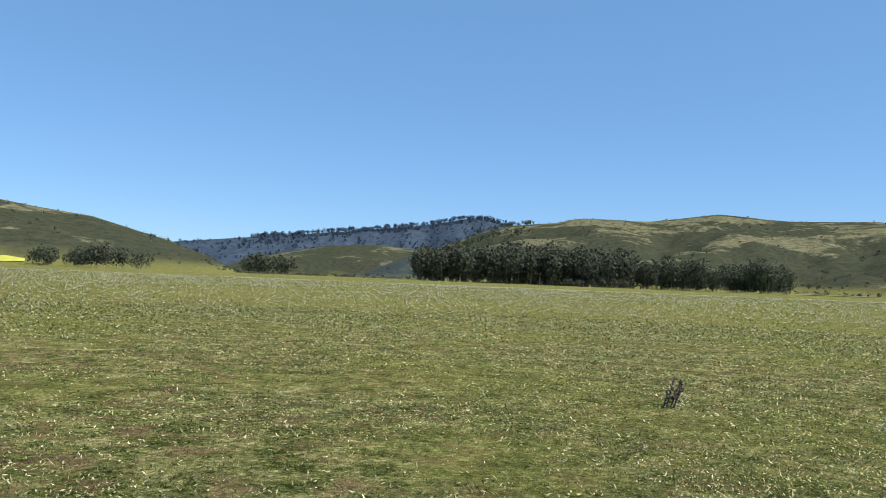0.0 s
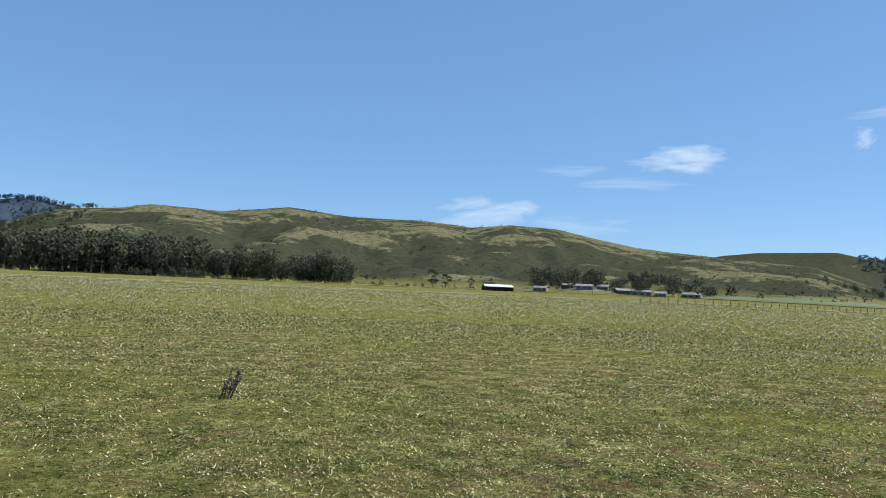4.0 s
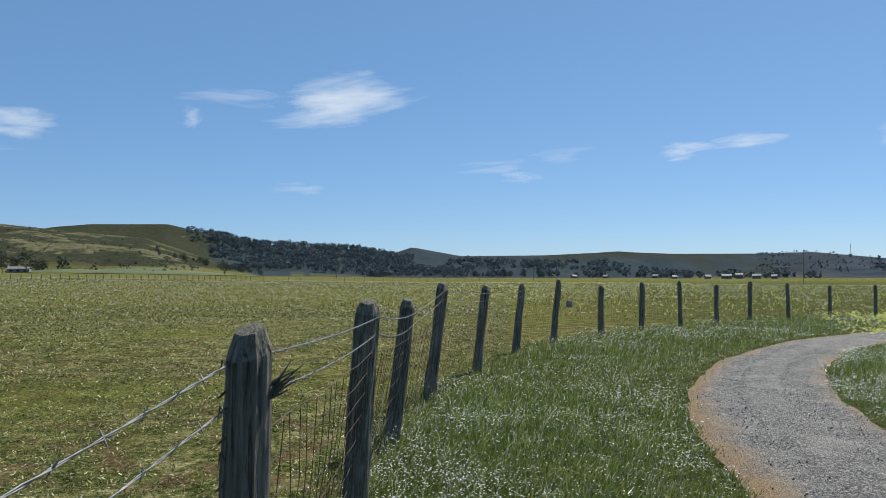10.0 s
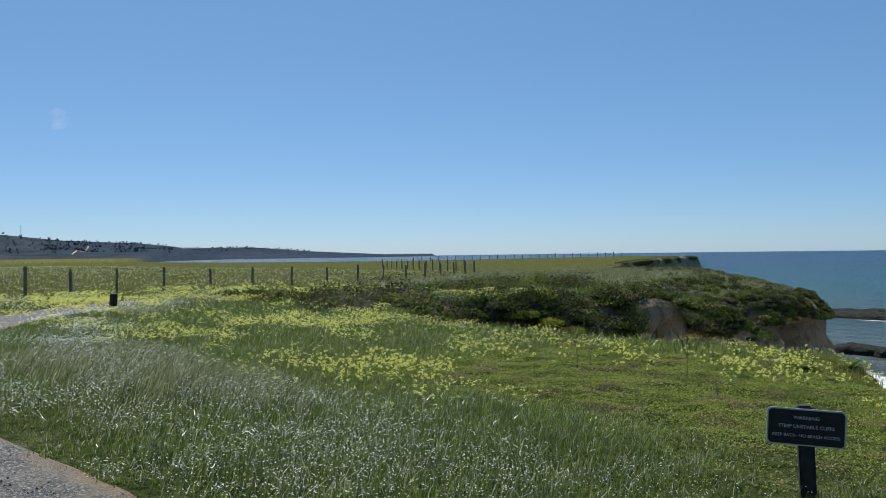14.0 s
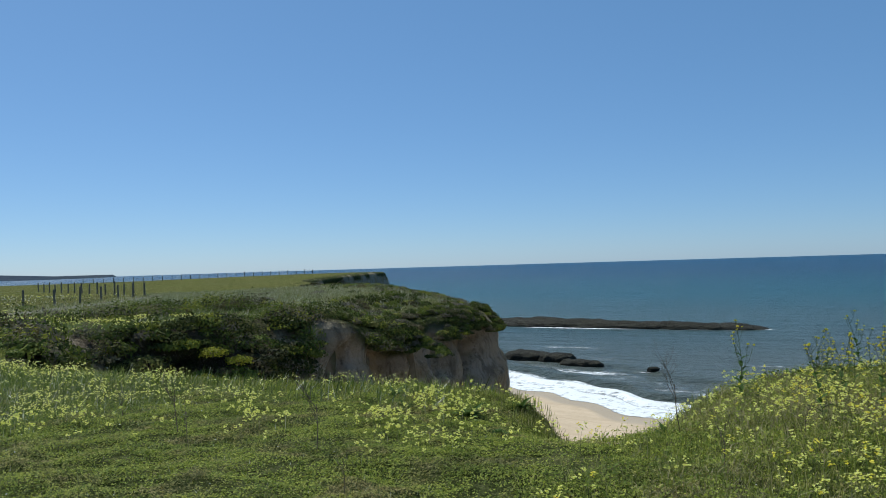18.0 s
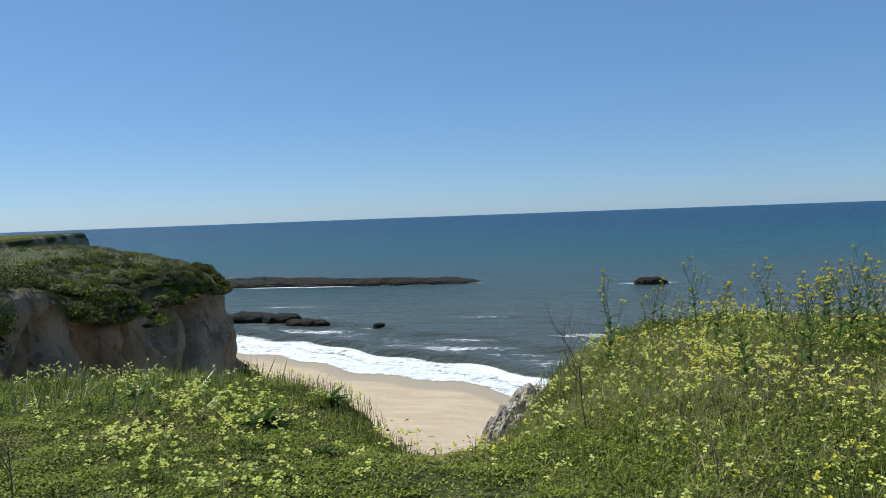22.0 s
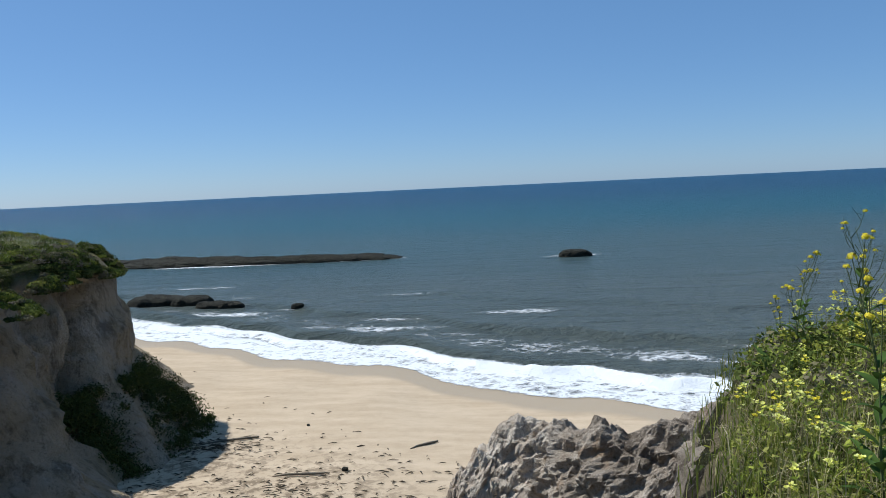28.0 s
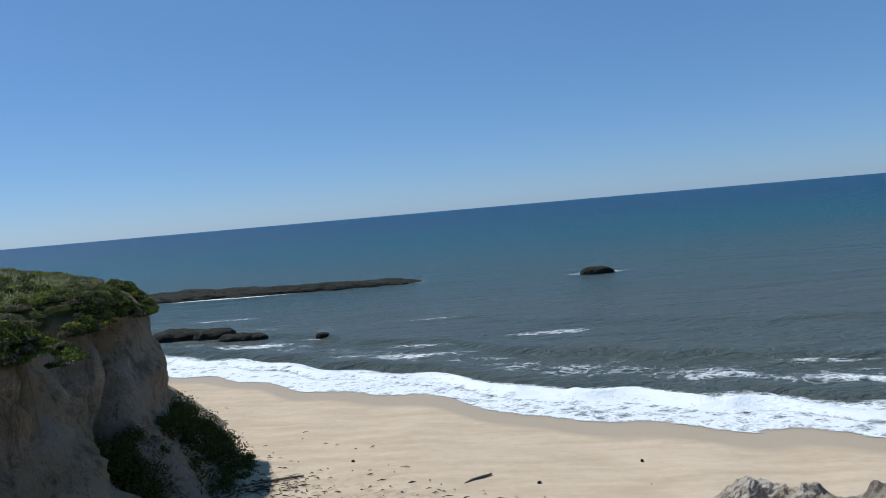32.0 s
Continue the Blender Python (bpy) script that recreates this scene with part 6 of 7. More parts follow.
# leafy tangle where the bank breaks off above the spur
g = np.random.default_rng(94)
t_ = g.uniform(0, 1, 110)
x = np.interp(t_, [0, 0.4, 1], [3.7, 3.2, 2.0]) - np.abs(g.normal(0, 0.22, 110))
y = np.interp(t_, [0, 0.4, 1], [-16.2, -17.4, -18.4]) + g.normal(0, 0.14, 110)
mound = g.uniform(0.08, 0.26, 110)
brush_mass("bank_edge_plants", x, y, near_ground(x, y) - 0.04, mound, mound * g.uniform(0.6, 1.3, 110), g.choice([0.2, 0.35, 0.5, 0.35, 0.95], 110), 150, 0.022, "leafy green and straw tangle along the broken bank", 96)


g = np.random.default_rng(98)
t_, o_ = g.uniform(0, 1, 60), g.uniform(0.05, 0.5, 60)
x = np.interp(t_, [0, 0.35, 0.7, 1], [4.05, 3.75, 3.3, 2.5]) + o_ * 0.9
y = np.interp(t_, [0, 0.35, 0.7, 1], [-15.6, -16.5, -17.6, -18.5]) - o_ * 0.4
mound = g.uniform(0.06, 0.16, 60)
brush_mass("ledge_plants", x, y, near_ground(x - o_, y) - 0.12 - 2.6 * o_, mound, mound * g.uniform(0.6, 1.2, 60), g.choice([0.2, 0.35, 0.5, 0.95, 0.65], 60), 110, 0.02, "small plants clinging below the bank's edge", 99)


# ---------------------------------------------------------------- single plants
M_STEM = plain_mat("green_stem", (0.06, 0.085, 0.03), (0.12, 0.14, 0.05), 0.6, 12)
M_TWIG = plain_mat("dry_twig", (0.075, 0.055, 0.04), (0.19, 0.15, 0.11), 0.8, 15)
M_BROAD = leaf_mat("broad_leaf", [(0.0, (0.035, 0.07, 0.016)), (1.0, (0.085, 0.14, 0.03))], 0.2)
M_MUST = petal_mat("mustard_petal", (0.66, 0.52, 0.015), (0.82, 0.72, 0.06))


def leaf_shape(length, width, curl=0.25, n=7):
    """A pointed leaf along +x with a folded midrib."""
    t = np.linspace(0, 1, n)
    half = width * np.sin(np.pi * (0.08 + 0.92 * t) ** 0.8) * 0.5
    z = -curl * length * t ** 2 + 0.12 * length * t
    mid = np.stack([t * length, 0 * t, z], 1)
    l = mid + np.stack([0 * t, half, half * 0.35], 1)
    r = mid - np.stack([0 * t, half, -half * 0.35], 1)
    v = np.concatenate([l, mid, r])
    i = np.arange(n - 1)[:, None]
    f = np.concatenate([np.concatenate([i, i + 1, i + n + 1, i + n], 1), np.concatenate([i + n, i + n + 1, i + 2 * n + 1, i + 2 * n], 1)])
    return v, f


def flower_head(c, r, g, n=26):
    """A ball of small four-petalled flowers."""
    vs = []
    for _ in range(n):
        d = g.normal(0, 1, 3)
        d[2] = abs(d[2]) + 0.1
        d /= np.linalg.norm(d)
        p = c + d * r * g.uniform(0.6, 1)
        e = np.cross(d, (0.2, 0.5, 0.8))
        e /= np.linalg.norm(e)
        k = np.cross(d, e)
        s = r * 0.42
        vs.append(np.array([p - e * s, p + k * s, p + e * s, p - k * s]) + d * np.array([[0.3], [0], [0.3], [0]]) * s)
    v = np.concatenate(vs)
    return v, np.arange(len(v)).reshape(-1, 4)


def mustard(name, height, seed, label, branches=7, leafy=8):
    """A tall branching mustard plant: stem, branches with flower heads, leaves."""
    g = np.random.default_rng(seed)
    ob = tagged(empty(name), label, "plant", "mustard on the bluff")
    bend = g.normal(0, 0.10, 2)
    z = np.linspace(0, height, 9)
    line = np.stack([bend[0] * (z / height) ** 2 * height + 0.01 * np.sin(z * 9), bend[1] * (z / height) ** 2 * height, z], 1)
    v, f = tube(line, np.linspace(0.0055, 0.0016, 9), 6)
    link("stem", mesh_from("stem", v, f, M_STEM), ob)
    for k in range(branches):
        t = 0.35 + 0.6 * k / branches
        p = np.array([np.interp(t * height, z, line[:, c]) for c in range(3)])
        a, l = g.uniform(0, 2 * np.pi), height * (0.46 - 0.3 * t) * g.uniform(0.8, 1.3)
        out = np.array((math.cos(a), math.sin(a), 0))
        q = [p, p + out * l * 0.3 + (0, 0, l * 0.45), p + out * l * 0.48 + (0, 0, l)]
        bits = [tube(q, (0.0035, 0.0025, 0.0012), 4)]
        for s in range(6):
            u = 0.3 + 0.11 * s
            c = q[1] + (q[2] - q[1]) * u
            e = g.normal(0, 0.03, 3)
            e[2] = abs(e[2]) + 0.015
            bits.append(tube([c, c + e], (0.001, 0.0016), 3))
        v, f = joined(bits)
        br = link("branch", mesh_from("branch", v, f, M_STEM), ob)
        v, f = flower_head(np.array(q[2]), 0.013 + 0.009 * g.uniform(), g)
        link("flower_head", mesh_from("flower_head", v, f, M_MUST, False), br, "small yellow flower head")
    v, f = flower_head(line[-1], 0.019, g)
    link("flower_head", mesh_from("flower_head", v, f, M_MUST, False), ob, "small yellow flower head")
    for k in range(leafy):
        t = 0.04 + 0.62 * k / leafy
        p = np.array([np.interp(t * height, z, line[:, c]) for c in range(3)])
        v, f = leaf_shape(0.20 * (1.15 - t) * g.uniform(0.7, 1.2), 0.05, 0.4)
        m = np.array(Matrix.Rotation(k * 2.4, 3, "Z") @ Matrix.Rotation(radians(-38), 3, "Y"))
        link("leaf", mesh_from("leaf", v @ m.T + p, f, M_BROAD), ob)
    return ob


def at_ground(x, y, turn=0.0, s=1.0, sink=0.02):
    return pose(x, y, float(near_ground(x, y)) - sink, 0, 0, turn) @ Matrix.Scale(s, 4)


first = mustard("mustard_plant", 0.92, 301, "tall leafy mustard plant with yellow heads on the cliff edge", 9, 14)
first.matrix_basis = at_ground(3.77, -14.67)
second = mustard("mustard_plant", 0.82, 305, "branching mustard plant with small yellow heads", 8, 9)
second.matrix_basis = at_ground(1.9, -16.4)
third = mustard("mustard_plant", 0.72, 309, "slender mustard plant going to seed", 6, 5)
third.matrix_basis = at_ground(2.7, -15.2)
g = np.random.default_rng(71)
for k in range(74):
    x, y = g.uniform(-4.5, 3.6), g.uniform(-17.6, -11.5)
    if x > 3.0 + (y + 12) * 0.1 and y > -13.5:
        x -= 2
    if k >= 46:
        x, y = g.uniform(-0.5, 3.3), g.uniform(-16.6, -13.4)
    if k < 16:
        x, y = g.uniform(-2.5, 3.2), g.uniform(-17.8, -15.8)
    if k in (5, 9):
        x, y = 3.45 - 0.05 * k, -17.1 - 0.04 * k
    if x > 2.9 and y > -15.6:
        x -= 1.6
    src = (first, second, third)[k % 3]
    s = g.uniform(0.55, 1.0)
    m = at_ground(x, y, float(g.uniform(0, 360)))
    ob = copy_thing(src, m)
    ob.scale = (s, s, s)


def dead_plant(seed, height, label):
    """A bare forking dry stalk."""
    g = np.random.default_rng(seed)
    ob = tagged(empty("dry_stalk"), label, "plant", "dry stalks on the bluff")

    def grow(p, d, l, r, depth):
        q = p + d * l
        mid = (p + q) / 2 + g.normal(0, 0.03 * l, 3)
        v, f = tube([p, mid, q], (r, r * 0.85, r * 0.65), 5)
        link("twig", mesh_from("twig", v, f, M_TWIG), ob)
        if depth:
            for s in range(2 + (depth > 1)):
                e = d + g.normal(0, 0.38, 3)
                e[2] = abs(e[2]) + 0.2
                grow(p + (q - p) * g.uniform(0.55, 1.0), e / np.linalg.norm(e), l * g.uniform(0.5, 0.75), r * 0.6, depth - 1)

    grow(np.zeros(3), np.array((0.08, 0.05, 1.0)), height * 0.5, 0.006, 3)
    return ob


stalk = dead_plant(331, 1.1, "bare forked dry stalk standing in the grass")
stalk.matrix_basis = at_ground(4.05, -12.6)
stalk2 = dead_plant(337, 0.8, "small dry brown weed stalk")
stalk2.matrix_basis = at_ground(9.1, -10.7)
for k, (x, y) in enumerate(((8.4, -10.2), (10.6, -11.2), (7.1, -10.6), (11.8, -9.6), (13.5, -12.2), (5.9, -9.4), (1.2, -13.2), (2.2, -14.2), (-0.6, -14.4), (0.4, -12.1), (2.9, -12.4), (3.4, -11.2), (-1.8, -15.3), (14.6, -11.0), (16.2, -12.9), (3.1, -16.3))):
    ob = copy_thing((stalk, stalk2)[k % 2], at_ground(x, y, k * 53.0))
    s = 0.5 + 0.5 * ((k * 7) % 5) / 5
    ob.scale = (s, s, s)

# dark dead weed standing in the pasture
weed = tagged(empty("dead_weed", at_ground(2.86, 10.1)), "dead dark thistle stalk leaning in the pasture", "plant")
g = np.random.default_rng(77)
M_WEED = plain_mat("dead_weed", (0.030, 0.024, 0.022), (0.11, 0.09, 0.08), 0.85, 25)
for k in range(6):
    l = 0.46 * g.uniform(0.35, 1)
    d = np.array((0.36 + g.normal(0, 0.10), g.normal(0, 0.08), 1.0))
    p = np.array((g.normal(0, 0.03), g.normal(0, 0.03), 0))
    v, f = tube([p, p + d * l * 0.5, p + d * l], (0.010, 0.009, 0.006), 5)
    st = link("stalk", mesh_from("stalk", v, f, M_WEED), weed)
    bits = []
    for s in range(16):
        c = p + d * l * g.uniform(0.3, 1.02)
        e = g.normal(0, 0.03, 3)
        bits.append(tube([c, c + e * 0.6, c + e], (0.008, 0.011, 0.002), 4))
    v, f = joined(bits)
    link("seed_head", mesh_from("seed_head", v, f, M_WEED), st)


def dock(seed, size, label):
    """A rosette of broad leaves."""
    g = np.random.default_rng(seed)
    ob = tagged(empty("dock_plant"), label, "plant", "dock on the bluff")
    for k in range(15):
        v, f = leaf_shape(size * g.uniform(0.6, 1.0), size * 0.26, 0.55, 9)
        m = np.array(Matrix.Rotation(k * 2.4, 3, "Z") @ Matrix.Rotation(radians(-30 - 4 * (k % 10)), 3, "Y"))
        link("leaf", mesh_from("leaf", v @ m.T, f, M_BROAD), ob)
    return ob


dock_a = dock(351, 0.30, "clump of broad dark green dock leaves on the cliff lip")
dock_a.matrix_basis = at_ground(6.62, -12.95)
for k, (x, y, s) in enumerate(((6.35, -13.85, 0.95), (8.3, -13.9, 0.9), (4.2, -12.6, 0.75), (1.2, -11.3, 0.9), (2.2, -10.2, 0.8), (0.3, -12.9, 1.0), (3.6, -14.6, 0.8), (7.7, -13.2, 0.6), (5.9, -12.2, 0.55), (2.8, -9.4, 0.6), (4.6, -13.4, 0.6), (3.45, -16.75, 0.9), (3.2, -17.2, 1.0), (2.9, -17.6, 0.8))):
    ob = copy_thing(dock_a, at_ground(x, y, k * 77.0))
    ob.scale = (s, s, s)


# ---------------------------------------------------------------- shrubs on the bluff
def leaf_cloud(n, radii, size, g, hollow=0.55, flat=0.0):
    """Leaf quads spread through an uneven rounded crown."""
    d = g.normal(0, 1, (n, 3))
    d /= np.linalg.norm(d, axis=1, keepdims=True)
    d[:, 2] = np.where(d[:, 2] < -0.3, -d[:, 2], d[:, 2])
    lump = 1 + 0.38 * vnoise(d[:, 0] * 1.9 + 7 * g.uniform(), d[:, 1] * 1.9, d[:, 2] * 1.9, int(g.integers(999)), 3)
    c = d * (hollow + (1 - hollow) * g.uniform(0, 1, n) ** 0.5)[:, None] * lump[:, None] * np.array(radii)
    a, b = leaf_axes(d, g, 0.55)
    s = size * g.uniform(0.6, 1.4, (n, 1))
    v = np.stack([c - a * s, c - b * s * 0.45, c + a * s, c + b * s * 0.45], 1).reshape(-1, 3)
    return v, np.arange(n * 4).reshape(-1, 4)


SHRUB_MATS = {
    "green": leaf_mat("shrub_green", [(0.0, (0.055, 0.085, 0.016)), (0.6, (0.12, 0.165, 0.03)), (1.0, (0.22, 0.245, 0.05))]),
    "olive": leaf_mat("shrub_olive", [(0.0, (0.085, 0.090, 0.026)), (0.6, (0.17, 0.18, 0.05)), (1.0, (0.29, 0.27, 0.09))]),
    "grey": leaf_mat("shrub_grey", [(0.0, (0.085, 0.078, 0.062)), (0.6, (0.17, 0.15, 0.12)), (1.0, (0.28, 0.245, 0.19))]),
    "dark": leaf_mat("shrub_dark", [(0.0, (0.016, 0.020, 0.009)), (0.6, (0.045, 0.050, 0.020)), (1.0, (0.09, 0.09, 0.035))]),
    "lime": leaf_mat("shrub_lime", [(0.0, (0.14, 0.17, 0.016)), (0.6, (0.28, 0.29, 0.03)), (1.0, (0.42, 0.38, 0.04))]),
}


def shrub(kind, seed, label):
    g = np.random.default_rng(seed)
    ob = tagged(empty("shrub"), label, "shrub", "shrubs on the headland")
    bits = []
    for k in range(9):
        a = k * 0.7
        d = np.array((math.cos(a) * 0.6, math.sin(a) * 0.6, 0.45))
        bits.append(tube([(0, 0, -0.3), d * 0.5, d], (0.03, 0.02, 0.008), 4))
    v, f = joined(bits)
    link("branching_stem", mesh_from("branching_stem", v, f, M_TWIG), ob)
    v, f = leaf_cloud(750, (0.95, 0.95, 0.55), 0.078, g, 0.45)
    link("foliage", mesh_from("foliage", v, f, SHRUB_MATS[kind], False), ob)
    return ob


shrubs = {k: shrub(k, 400 + i, lab) for i, (k, lab) in enumerate((("green", "low rounded dark green shrub on the bluff"), ("olive", "sprawling olive-green shrub on the bluff"),
          ("grey", "grey half-dead brush hanging over the cliff"), ("dark", "dense dark shrub clinging to the cliff face"), ("lime", "bright yellow-green bush on the bluff edge")))}
used = set()


def plant_shrub(kind, x, y, z, s, turn=0.0, flat=1.0):
    src = shrubs[kind]
    if kind not in used:
        used.add(kind)
        ob = src
        ob.matrix_basis = pose(x, y, z, 0, 0, turn)
    else:
        ob = copy_thing(src, pose(x, y, z, 0, 0, turn))
    ob.scale = (s, s, s * flat)


rim_s = resample(RIM, 0.5)
head = rim_s[(rim_s[:, 0] > 19) & (rim_s[:, 1] > -84) & (rim_s[:, 1] < -15.3) & (rim_s[:, 0] < 56)]
hd = np.gradient(head, axis=0)
hd /= np.linalg.norm(hd, axis=1, keepdims=True)
ho = np.stack([hd[:, 1], -hd[:, 0]], 1)
g = np.random.default_rng(83)
for i in range(0, len(head), 3):
    x, y = head[i]
    for rep in range(2):
        inward = g.uniform(-0.9, 5.5) if rep else g.uniform(-1.0, 0.8)
        if y < -36:
            inward = abs(inward) + 0.7
        px_, py_ = x - ho[i, 0] * inward, y - ho[i, 1] * inward
        s = g.uniform(0.35, 0.85)
        z = float(near_ground(px_, py_)) - 0.12 * s - (0.75 * max(0.0, -inward))
        kind = ("green", "olive", "dark", "grey", "lime", "dark", "olive", "dark", "green")[int(g.integers(9))]
        if y < -36:
            s *= 0.42
            z -= 0.1
        plant_shrub(kind, px_, py_, z, s, float(g.uniform(0, 360)), 0.6)
# thickets down the face of the gully and the dark bush low on the point
def on_face(i, down, out=0.0):
    """A place on the cliff's face below rim point i."""
    x, y = head[i]
    run = float(cliff_run(down, y)) + out
    top = float(near_ground(x, y))
    return x + ho[i, 0] * run, y + ho[i, 1] * run, top + (SEA - 1.2 - top) * (0.92 * down + 0.08 * down ** 2) - 0.5


# mainly dark kinds in the gully, which also supply the hollow's shade
for i in range(len(head)):
    x, y = head[i]
    if y > -33 and i % 2 == 0:
        for rep in range(2):
            p = on_face(i, g.uniform(0.02, 0.16) if rep else g.uniform(0.16, 0.45), -0.2)
            plant_shrub(("dark", "green", "dark", "olive", "grey", "dark")[int(g.integers(6))], *p, g.uniform(0.45, 1.0), float(g.uniform(0, 360)), 0.8)
    elif -46 < y <= -33 and i % 3 == 0:
        plant_shrub(("olive", "grey", "green")[int(g.integers(3))], *on_face(i, g.uniform(0.0, 0.06), -0.3), g.uniform(0.2, 0.42), float(g.uniform(0, 360)), 0.6)
lime = int(np.argmin(np.hypot(head[:, 0] - 25.6, head[:, 1] + 26.0)))
for k in range(9):
    plant_shrub("lime", *on_face(lime + k % 3, 0.01 + 0.03 * k, 0.3), 0.6 - 0.02 * k, k * 50.0, 0.8)
point = [i for i in range(len(head)) if -57 < head[i, 1] < -47]
spots = np.array([on_face(point[int(g.integers(len(point)))], 0.5 + 0.42 * g.uniform(0.0, 1), -0.5) for k in range(230)])
mound = g.uniform(0.5, 1.0, len(spots))
brush_mass("point_brush", spots[:, 0], spots[:, 1], spots[:, 2] - 0.2, mound, mound * g.uniform(0.6, 0.9, len(spots)), g.uniform(0.0, 0.12, len(spots)), 260, 0.06, "dense dark brush on the lower slope of the point", 103)
for k, (x, y, z, s) in enumerate(((0.4, -19.4, -0.85, 0.5), (1.1, -19.7, -1.05, 0.4), (-0.5, -19.3, -0.75, 0.6), (1.9, -19.6, -1.6, 0.35), (0.0, -20.4, -1.0, 0.45), (-1.2, -19.6, -0.8, 0.6))):
    plant_shrub(("olive", "lime", "green")[k % 3], x, y, z, s, k * 60.0, 0.7)
for k in range(60):
    x, y = g.uniform(26, 60), g.uniform(-62, -24)
    if float(rim_distance(np.array([x]), np.array([y]))[0]) > 1 and float(field_side(x, y)) < 0.3:
        plant_shrub(("olive", "grey", "green")[k % 3], x, y, float(near_ground(x, y)) - 0.1, g.uniform(0.5, 1.0), k * 31.0, 0.6)


# ---------------------------------------------------------------- far trees, fields and buildings
def polar(az, r):
    return r * math.sin(radians(az)), r * math.cos(radians(az))


def land_z(x, y):
    return land(np.asarray(x, float), np.asarray(y, float))[0]


M_EUC = leaf_mat("eucalyptus_leaf", [(0.0, (0.044, 0.052, 0.034)), (0.6, (0.066, 0.072, 0.046)), (1.0, (0.090, 0.088, 0.060))], 0.3)
M_CONIFER = leaf_mat("conifer_needles", [(0.0, (0.028, 0.040, 0.024)), (0.7, (0.052, 0.068, 0.038)), (1.0, (0.075, 0.088, 0.048))], 0.25)
# next two: haze over distant trees put into bluer leaf colours
M_HAZY_WOOD = leaf_mat("hazy_wood_leaf", [(0.0, (0.058, 0.076, 0.088)), (0.7, (0.074, 0.094, 0.104)), (1.0, (0.090, 0.110, 0.115))], 0.3)
M_BLUE_HAZE_WOOD = leaf_mat("blue_haze_leaf", [(0.0, (0.022, 0.036, 0.056)), (1.0, (0.046, 0.064, 0.088))], 0.1)
M_BARK = plain_mat("pale_bark", (0.10, 0.085, 0.07), (0.26, 0.23, 0.19), 0.85, 2)


def wood_of(name, spots, quads, label, seed, material, spread=0.32, low=0.25, leaf=0.085):
    """Many trees as one mesh: spots are rows of x, y, height."""
    g = np.random.default_rng(seed)
    n = len(spots)
    x, y, h = spots.T
    z = land_z(x, y)
    k = np.repeat(np.arange(n), quads)
    m = len(k)
    d = g.normal(0, 1, (m, 3))
    d /= np.linalg.norm(d, axis=1, keepdims=True)
    blob = np.repeat(g.uniform(0.75, 1.25, n), quads)
    rad = g.uniform(0.45, 1.0, m)
    c = np.stack([x[k] + d[:, 0] * h[k] * spread * rad * blob, y[k] + d[:, 1] * h[k] * spread * rad * blob,
                  z[k] + h[k] * (low + (1 - low) * (0.5 + 0.5 * d[:, 2] * rad))], 1)
    c += g.normal(0, 0.03, (m, 3)) * h[k][:, None]
    a, b = leaf_axes(d, g, 0.5)
    s = (h[k] * leaf * g.uniform(0.6, 1.5, m))[:, None]
    v = np.stack([c - a * s, c - b * s * 0.7, c + a * s, c + b * s * 0.7], 1).reshape(-1, 3)
    f = np.arange(m * 4).reshape(-1, 4)
    me = mesh_from(name, v, f, material, False)
    ob = tagged(new(name, me), label, "woods", kind="stuff")
    bits = []
    for i in range(n):
        bits.append(tube([(x[i], y[i], z[i] - 0.5), (x[i] + g.normal(0, 0.02) * h[i], y[i], z[i] + 0.6 * h[i])], (0.012 * h[i], 0.004 * h[i]), 4))
    v, f = joined(bits)
    link("trunks", mesh_from("trunks", v, f, M_BARK), ob)
    return ob


g = np.random.default_rng(91)


def belt(az0, az1, r0, r1, h0, h1, n, gap=0.0):
    rows = []
    while len(rows) < n:
        a, r = g.uniform(az0, az1), g.uniform(r0, r1)
        if gap and vnoise(a * 0.9, 0.3, 0, 95, 2) < -0.1 and g.uniform() < gap:
            continue
        rows.append((*polar(a, r), g.uniform(h0, h1) * (1 + 0.28 * vnoise(a * 1.7, r * 0.02, 0, 97, 2))))
    return np.array(rows)


grove = np.concatenate([belt(-2.2, 13, 600, 660, 22, 31, 230), belt(10, 23.2, 590, 640, 14, 24, 150), belt(3, 11, 650, 690, 28, 34, 40)])
wood_of("eucalyptus_grove", grove, 240, "dense eucalyptus grove along the foot of the hill", 92, M_EUC, 0.32, 0.05, 0.036)
wood_of("dark_grove", belt(13, 22.8, 596, 640, 14, 21, 46), 230, "dark cypress trees at the end of the grove", 93, M_CONIFER, 0.27, 0.05, 0.036)
wood_of("hedge_trees", np.concatenate([belt(8, 13, 575, 590, 4, 7, 22), belt(36, 49.5, 700, 800, 8, 15, 90, 0.7), belt(55, 62, 1000, 1150, 7, 13, 20)]), 150, "line of trees behind the farm buildings", 94, M_EUC, 0.42, 0.08, 0.06)
wood_of("shelter_trees", np.concatenate([belt(-28.2, -26.0, 490, 520, 9, 13, 9), belt(-25.6, -20.5, 490, 530, 9, 15, 22), belt(-14.2, -11.2, 480, 510, 10, 14, 16)]), 200, "clumps of grey-green trees at the field's edge", 95, M_EUC, 0.42, 0.08, 0.05)
wood_of("ridge_woods", np.concatenate([belt(58.5, 72.5, 1750, 2330, 9, 17, 800), belt(60, 76, 1450, 1750, 8, 14, 420), belt(57, 61, 2000, 2300, 8, 14, 90), belt(75, 92, 1700, 2300, 10, 19, 220, 0.6)]), 34, "dark woods covering the far ridge", 96, M_HAZY_WOOD, 0.55, 0.02, 0.15)
